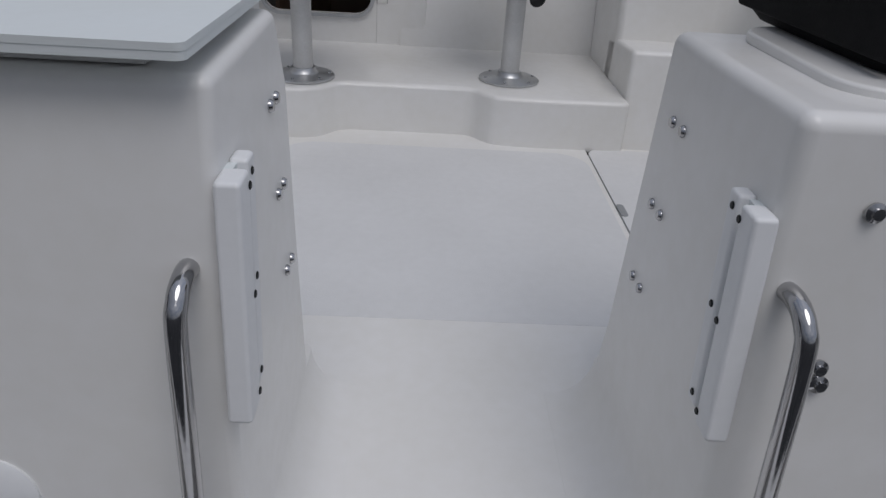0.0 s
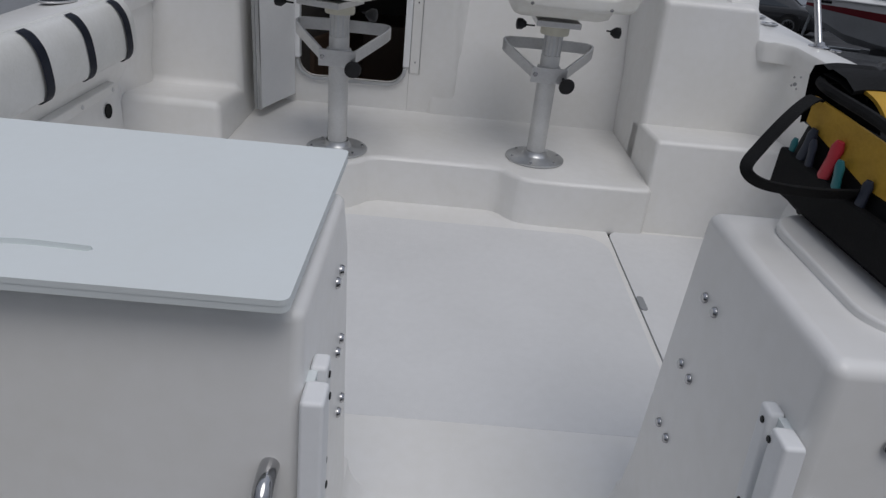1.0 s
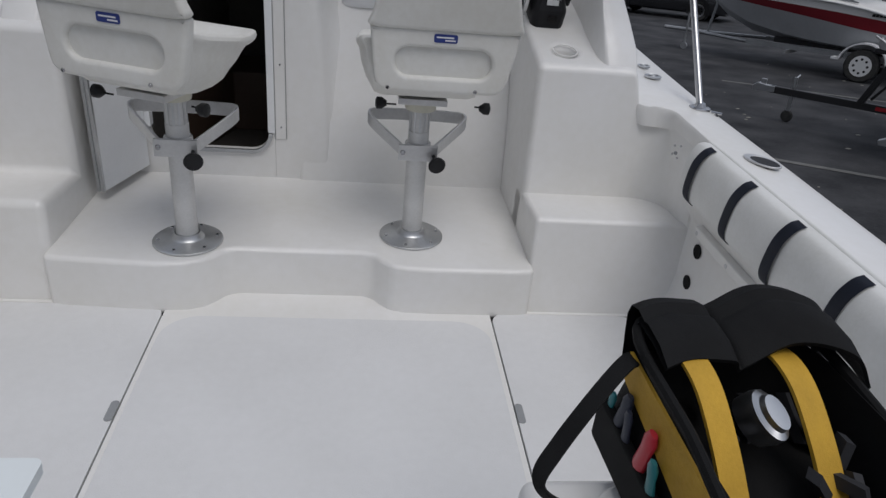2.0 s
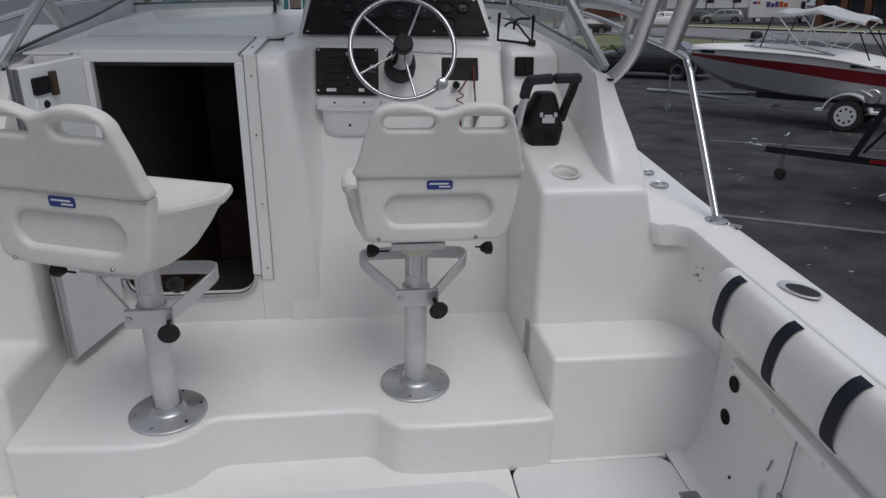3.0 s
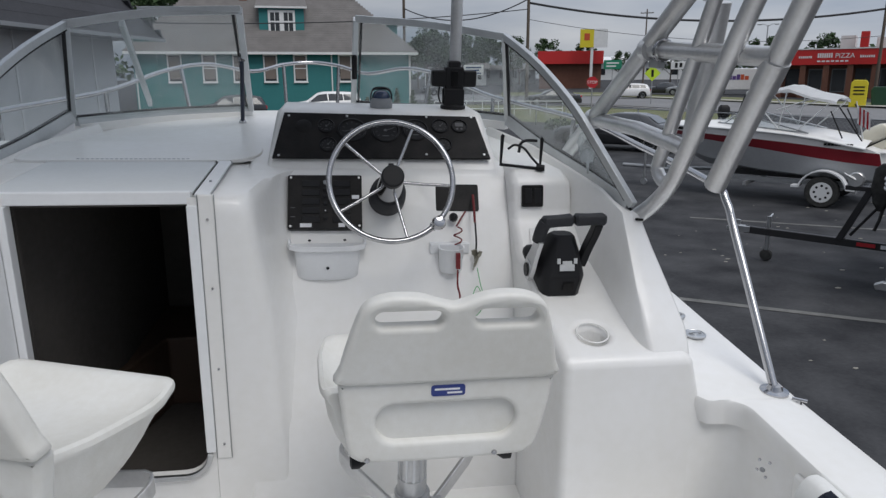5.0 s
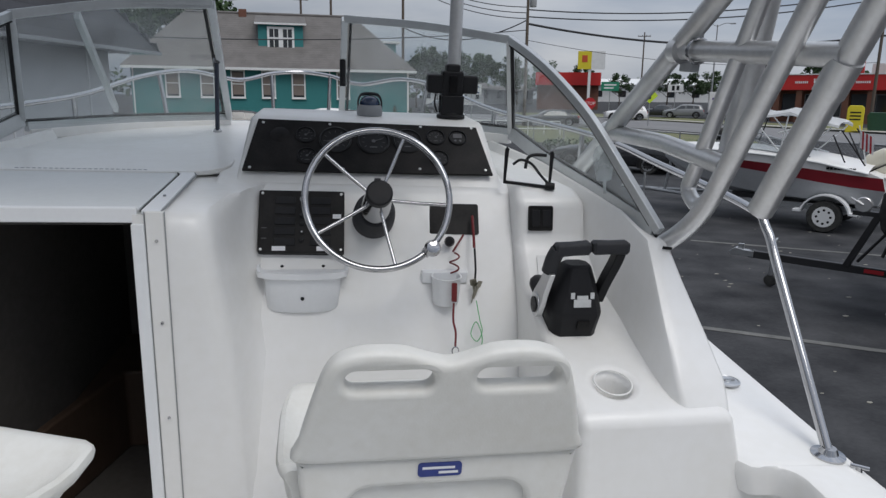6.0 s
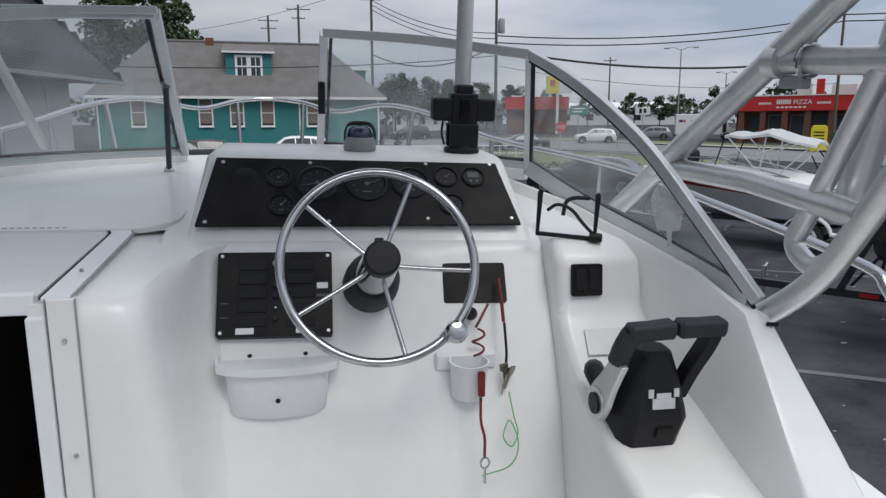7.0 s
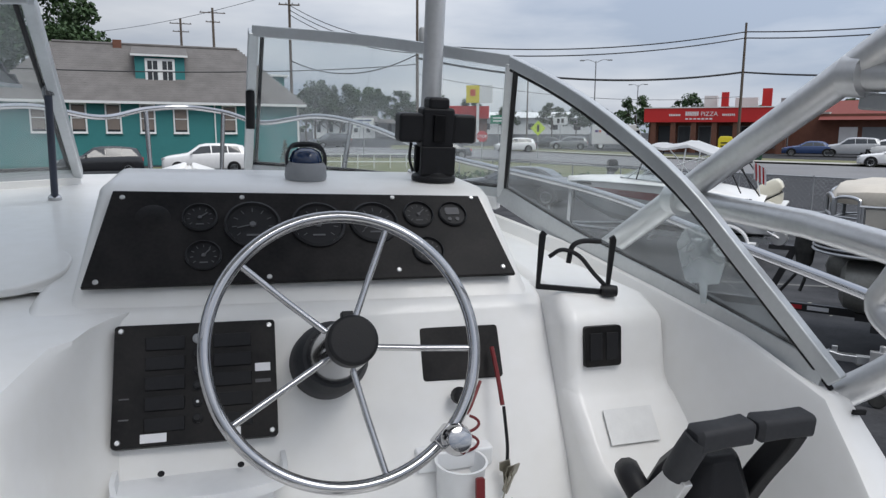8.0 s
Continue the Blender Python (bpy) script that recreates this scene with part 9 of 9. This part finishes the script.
# chain-link fence along the yard edge
f0, f1 = at(17, 40), at(60, 25)
fence = thing("chain_link_fence", "low galvanised chain-link fence along the yard edge", "fence", world_m=Matrix.Translation((f0.x, f0.y, 0)) @ pose(0, 0, 0, 0, 0, math.degrees(math.atan2(f1.y - f0.y, f1.x - f0.x))))
span = (f1 - f0).xy.length
for k in range(int(span / 2.6) + 1):
    bm = bm_new()
    tube(bm, [(2.6 * k, 0, -0.1), (2.6 * k, 0, 1.27)], 0.03, 8)
    part("post", bm, GALV, fence)
for z in (1.22, 0.06):
    bm = bm_new()
    tube(bm, [(0, 0, z), (span, 0, z)], 0.022, 8)
    part("rail", bm, GALV, fence)
bm = bm_new()
step, hgt = 0.16, 1.15
k = 0
while k * step < span:
    for s in (1, -1):
        x0 = k * step
        a = (x0, 0.004 * s, 0.06)
        b = (x0 + s * hgt, 0.004 * s, 1.21)
        if 0 <= b[0] <= span:
            tube(bm, [a, b], 0.0016, 3)
    k += 1
mesh_ = part("mesh_wires", bm, GALV, fence)
mesh_["kind"] = "stuff"
# small rail fence on the lawn and a dark engine on a stand by the fence
g = thing("lawn_rail", "thin white pipe railing on the lawn", "railing", world_m=stand(12.5, 48))
for z in (0.5, 1.0):
    bm = bm_new()
    tube(bm, [(-3.2, 0, z), (5.5, 0, z)], 0.03, 6)
    part("rail", bm, TRIM, g)
for k in range(9):
    bm = bm_new()
    tube(bm, [(-3.2 + 1.09 * k, 0, 0), (-3.2 + 1.09 * k, 0, 1.0)], 0.03, 6)
    part("post", bm, TRIM, g)
g = thing("outboard_engine", "black outboard engine on a stand by the fence", "outboard engine", world_m=stand(31.4, 31.5, 20))
bm = bm_new()
rings = [[(x, y, z) for x, y in rounded(-a, b, -c, c, 0.05, 4)] for z, a, b, c in ((1.0, 0.14, 0.2, 0.13), (1.12, 0.18, 0.26, 0.17), (1.42, 0.17, 0.24, 0.16), (1.52, 0.1, 0.16, 0.1))]
loft(bm, rings)
part("cowl", bm, BLACK, g)
bm = bm_new()
prism(bm, [(-0.08, 1.02), (0.14, 1.02), (0.10, 0.30), (0.24, 0.22), (0.24, 0.12), (-0.10, 0.12), (-0.06, 0.4)], "y", -0.05, 0.05)
part("leg", bm, GREY_PLASTIC, g, bevel=0.015)
bm = bm_new()
for s in (1, -1):
    tube(bm, [(-0.3, s * 0.35, 0.0), (-0.12, s * 0.1, 1.0)], 0.03, 6)
    tube(bm, [(0.3, s * 0.35, 0.0), (-0.12, s * 0.1, 1.0)], 0.03, 6)
part("stand", bm, GALV, g)


# ---- trees and shrubs ----
def leaf_cloud(bm, clumps, per, size, rnd):
    verts, faces = [], []
    for cx, cy, cz, r in clumps:
        for _ in range(per):
            while True:
                p = Vector((rnd.uniform(-1, 1), rnd.uniform(-1, 1), rnd.uniform(-1, 1)))
                if 0.25 < p.length < 1:
                    break
            p = Vector((cx, cy, cz)) + Vector((p.x * r, p.y * r, p.z * r * 0.8))
            n = Vector((rnd.gauss(0, 1), rnd.gauss(0, 1), rnd.gauss(0.6, 1))).normalized()
            u = n.orthogonal().normalized()
            v = n.cross(u)
            s = size * rnd.uniform(0.6, 1.3)
            a = rnd.uniform(0, 6.28)
            u, v = u * math.cos(a) + v * math.sin(a), v * math.cos(a) - u * math.sin(a)
            q = [bm.verts.new(p + u * s), bm.verts.new(p + v * s * 0.55), bm.verts.new(p - u * s), bm.verts.new(p - v * s * 0.55)]
            bm.faces.new(q)


def make_tree(seed, hgt, spread, per=70, leaf=0.35, m=None, lab="", nclump=46):
    rnd = random.Random(seed)
    g = thing("tree", lab, "tree", world_m=m, group="street trees")
    bm = bm_new()
    th = hgt * 0.38
    tube(bm, [(0, 0, -0.4), (rnd.uniform(-.15, .15), 0, th * 0.5), (rnd.uniform(-.3, .3), 0.1, th), (rnd.uniform(-.5, .5), 0.2, hgt * 0.7)], hgt * 0.022, 10, r_end=hgt * 0.006)
    for k in range(8):
        a = 2 * math.pi * k / 8 + rnd.uniform(-.3, .3)
        z0 = th * rnd.uniform(0.7, 1.35)
        tube(bm, [(0, 0, z0), (spread * 0.4 * math.cos(a), spread * 0.4 * math.sin(a), z0 + hgt * 0.12), (spread * 0.75 * math.cos(a), spread * 0.75 * math.sin(a), z0 + hgt * rnd.uniform(0.15, 0.3))], hgt * 0.009, 7, r_end=hgt * 0.003)
    part("trunk", bm, BARK, g)
    clumps = []
    for k in range(nclump):
        a, e = rnd.uniform(0, 6.28), rnd.uniform(-0.5, 1.0)
        rr = spread * math.sqrt(max(0.05, 1 - (e * 0.95) ** 2)) * rnd.uniform(0.35, 0.95)
        clumps.append((rr * math.cos(a), rr * math.sin(a), hgt * 0.62 + e * hgt * 0.34, spread * rnd.uniform(0.16, 0.30)))
    bm = bm_new()
    leaf_cloud(bm, clumps, per, leaf, rnd)
    part("crown", bm, LEAF, g, "uneven leafy crown", smooth=False)
    return g


big = make_tree(5, 17.5, 6.2, 230, 0.25, stand(-10.9, 82), "large leafy green tree behind the teal house", 60)
t1 = make_tree(8, 8.5, 3.6, 70, 0.24, stand(10.0, 108), "leafy green street tree far beyond the lawn", 34)
t2 = make_tree(12, 10.0, 4.0, 70, 0.26, stand(12.6, 150), "spreading dark green tree far down the side road", 34)
for i, (az, d, k) in enumerate(((8.0, 105, 0.9), (9.0, 112, 0.85), (14.6, 135, 0.9), (15.4, 140, 0.85), (17.6, 150, 0.9), (23.4, 140, 0.7), (27.0, 130, 0.65), (28.9, 122, 0.66), (30.2, 126, 0.6), (33.4, 110, 0.80), (37.2, 116, 0.74), (7.3, 118, 1.0),
                               (48.8, 125, 0.75), (52.5, 112, 0.9), (55, 120, 0.9), (20.5, 170, 1.0), (-6.0, 120, 0.8), (39.8, 150, 0.7), (12.0, 165, 1.1))):
    c = copy_thing(t1 if i % 2 else t2, stand(az, d, 37 * i))
    c.scale = (k * 1.0, k * 1.05, k)
# joined far woods along the horizon
bm = bm_new()
rnd = random.Random(3)
cl = []
for k in range(260):
    az, d = rnd.uniform(-40, 75), rnd.uniform(230, 330)
    p = at(az, d)
    cl.append((p.x, p.y, p.z + rnd.uniform(1.5, 7.0), rnd.uniform(3.0, 5.5)))
leaf_cloud(bm, cl, 26, 1.1, rnd)
tagged(part("far_woods", bm, LEAF, m=Matrix(), smooth=False), "dark green line of far woods along the horizon", "woods", kind="stuff")
for az, d, hgt in ((5.6, 53.5, 1.9), (6.9, 53.2, 1.7), (8.2, 55.0, 1.8), (3.2, 54.3, 1.2)):
    g = thing("shrub", "trimmed dark green conical shrub beside the house", "shrub", world_m=stand(az, d), group="shrubs")
    bm = bm_new()
    rnd = random.Random(int(az * 10))
    leaf_cloud(bm, [(0, 0, hgt * t, 0.55 * (1.05 - t)) for t in (0.2, 0.35, 0.5, 0.65, 0.8, 0.92)], 60, 0.09, rnd)
    part("leaves", bm, LEAF, g, smooth=False)
    bm = bm_new()
    tube(bm, [(0, 0, -0.1), (0, 0, hgt * 0.6)], 0.04, 6)
    part("stem", bm, BARK, g)
g = thing("weed_patch", "rough tall weeds along the fence", "weeds", world_m=stand(24.5, 37))
bm = bm_new()
rnd = random.Random(9)
leaf_cloud(bm, [(rnd.uniform(-4, 4), rnd.uniform(-1, 1), 0.25, 0.5) for k in range(30)], 30, 0.12, rnd)
part("leaves", bm, LEAF, g, smooth=False)

bm = bm_new()
rnd = random.Random(21)
for k in range(130):
    x, y, r = rnd.uniform(2.2, 12), rnd.uniform(1, 15), rnd.uniform(0.008, 0.035)
    a0 = rnd.uniform(0, 6.28)
    prism(bm, [(x + r * (1 + 0.5 * rnd.random()) * math.cos(a0 + a), y + 0.6 * r * (1 + 0.5 * rnd.random()) * math.sin(a0 + a)) for a in (0, 1.3, 2.4, 3.6, 5.0)], "z", 0.001, 0.006)
tagged(part("litter", bm, PAINT_LITTER, m=Matrix(), smooth=False), "scattered pale leaf and paper bits on the asphalt", "litter", kind="stuff")


# the trailer that carries the boat
t = thing("boat_trailer", "galvanised trailer carrying the white fishing boat", "trailer", world_m=pose(CX, 0, 0))
for s in (1, -1):
    slab(t, "frame_rail", GALV, s * 0.62 - 0.04, s * 0.62 + 0.04, -0.5, 4.2, 0.30, 0.40)
    bm = bm_new()
    tube(bm, [(s * 0.62, 4.2, 0.35), (s * 0.04, 6.4, 0.40)], 0.04, 8)
    part("draw_bar", bm, GALV, t)
    bm = bm_new()
    prism(bm, [(-0.4, 0.40), (2.8, 0.40), (2.8, 0.70), (-0.4, 0.48)], "x", s * 0.68 - 0.05, s * 0.68 + 0.05)
    part("bunk", bm, BLACK_STEEL, t)
    w_ = thing("trailer_wheel", "black trailer tyre on a white rim under the boat", "wheel", world_m=pose(CX + s * 1.08, 0.75, 0.30, 0, 0, 90), group="trailer wheels")
    road_wheel(w_, 0, 0, 0, 0.30, 0.18, TRIM)
for y in (-0.3, 0.75, 2.6):
    slab(t, "cross_member", GALV, -1.0, 1.0, y - 0.03, y + 0.03, 0.25, 0.32)
bm = bm_new()
tube(bm, [(0, 6.3, 0.40), (0, 6.9, 0.40)], 0.045, 8)
part("coupler", bm, GALV, t)
bm = bm_new()
tube(bm, [(0.12, 6.45, 0.65), (0.12, 6.45, 0.02)], 0.03, 8)
part("jack", bm, GALV, t)
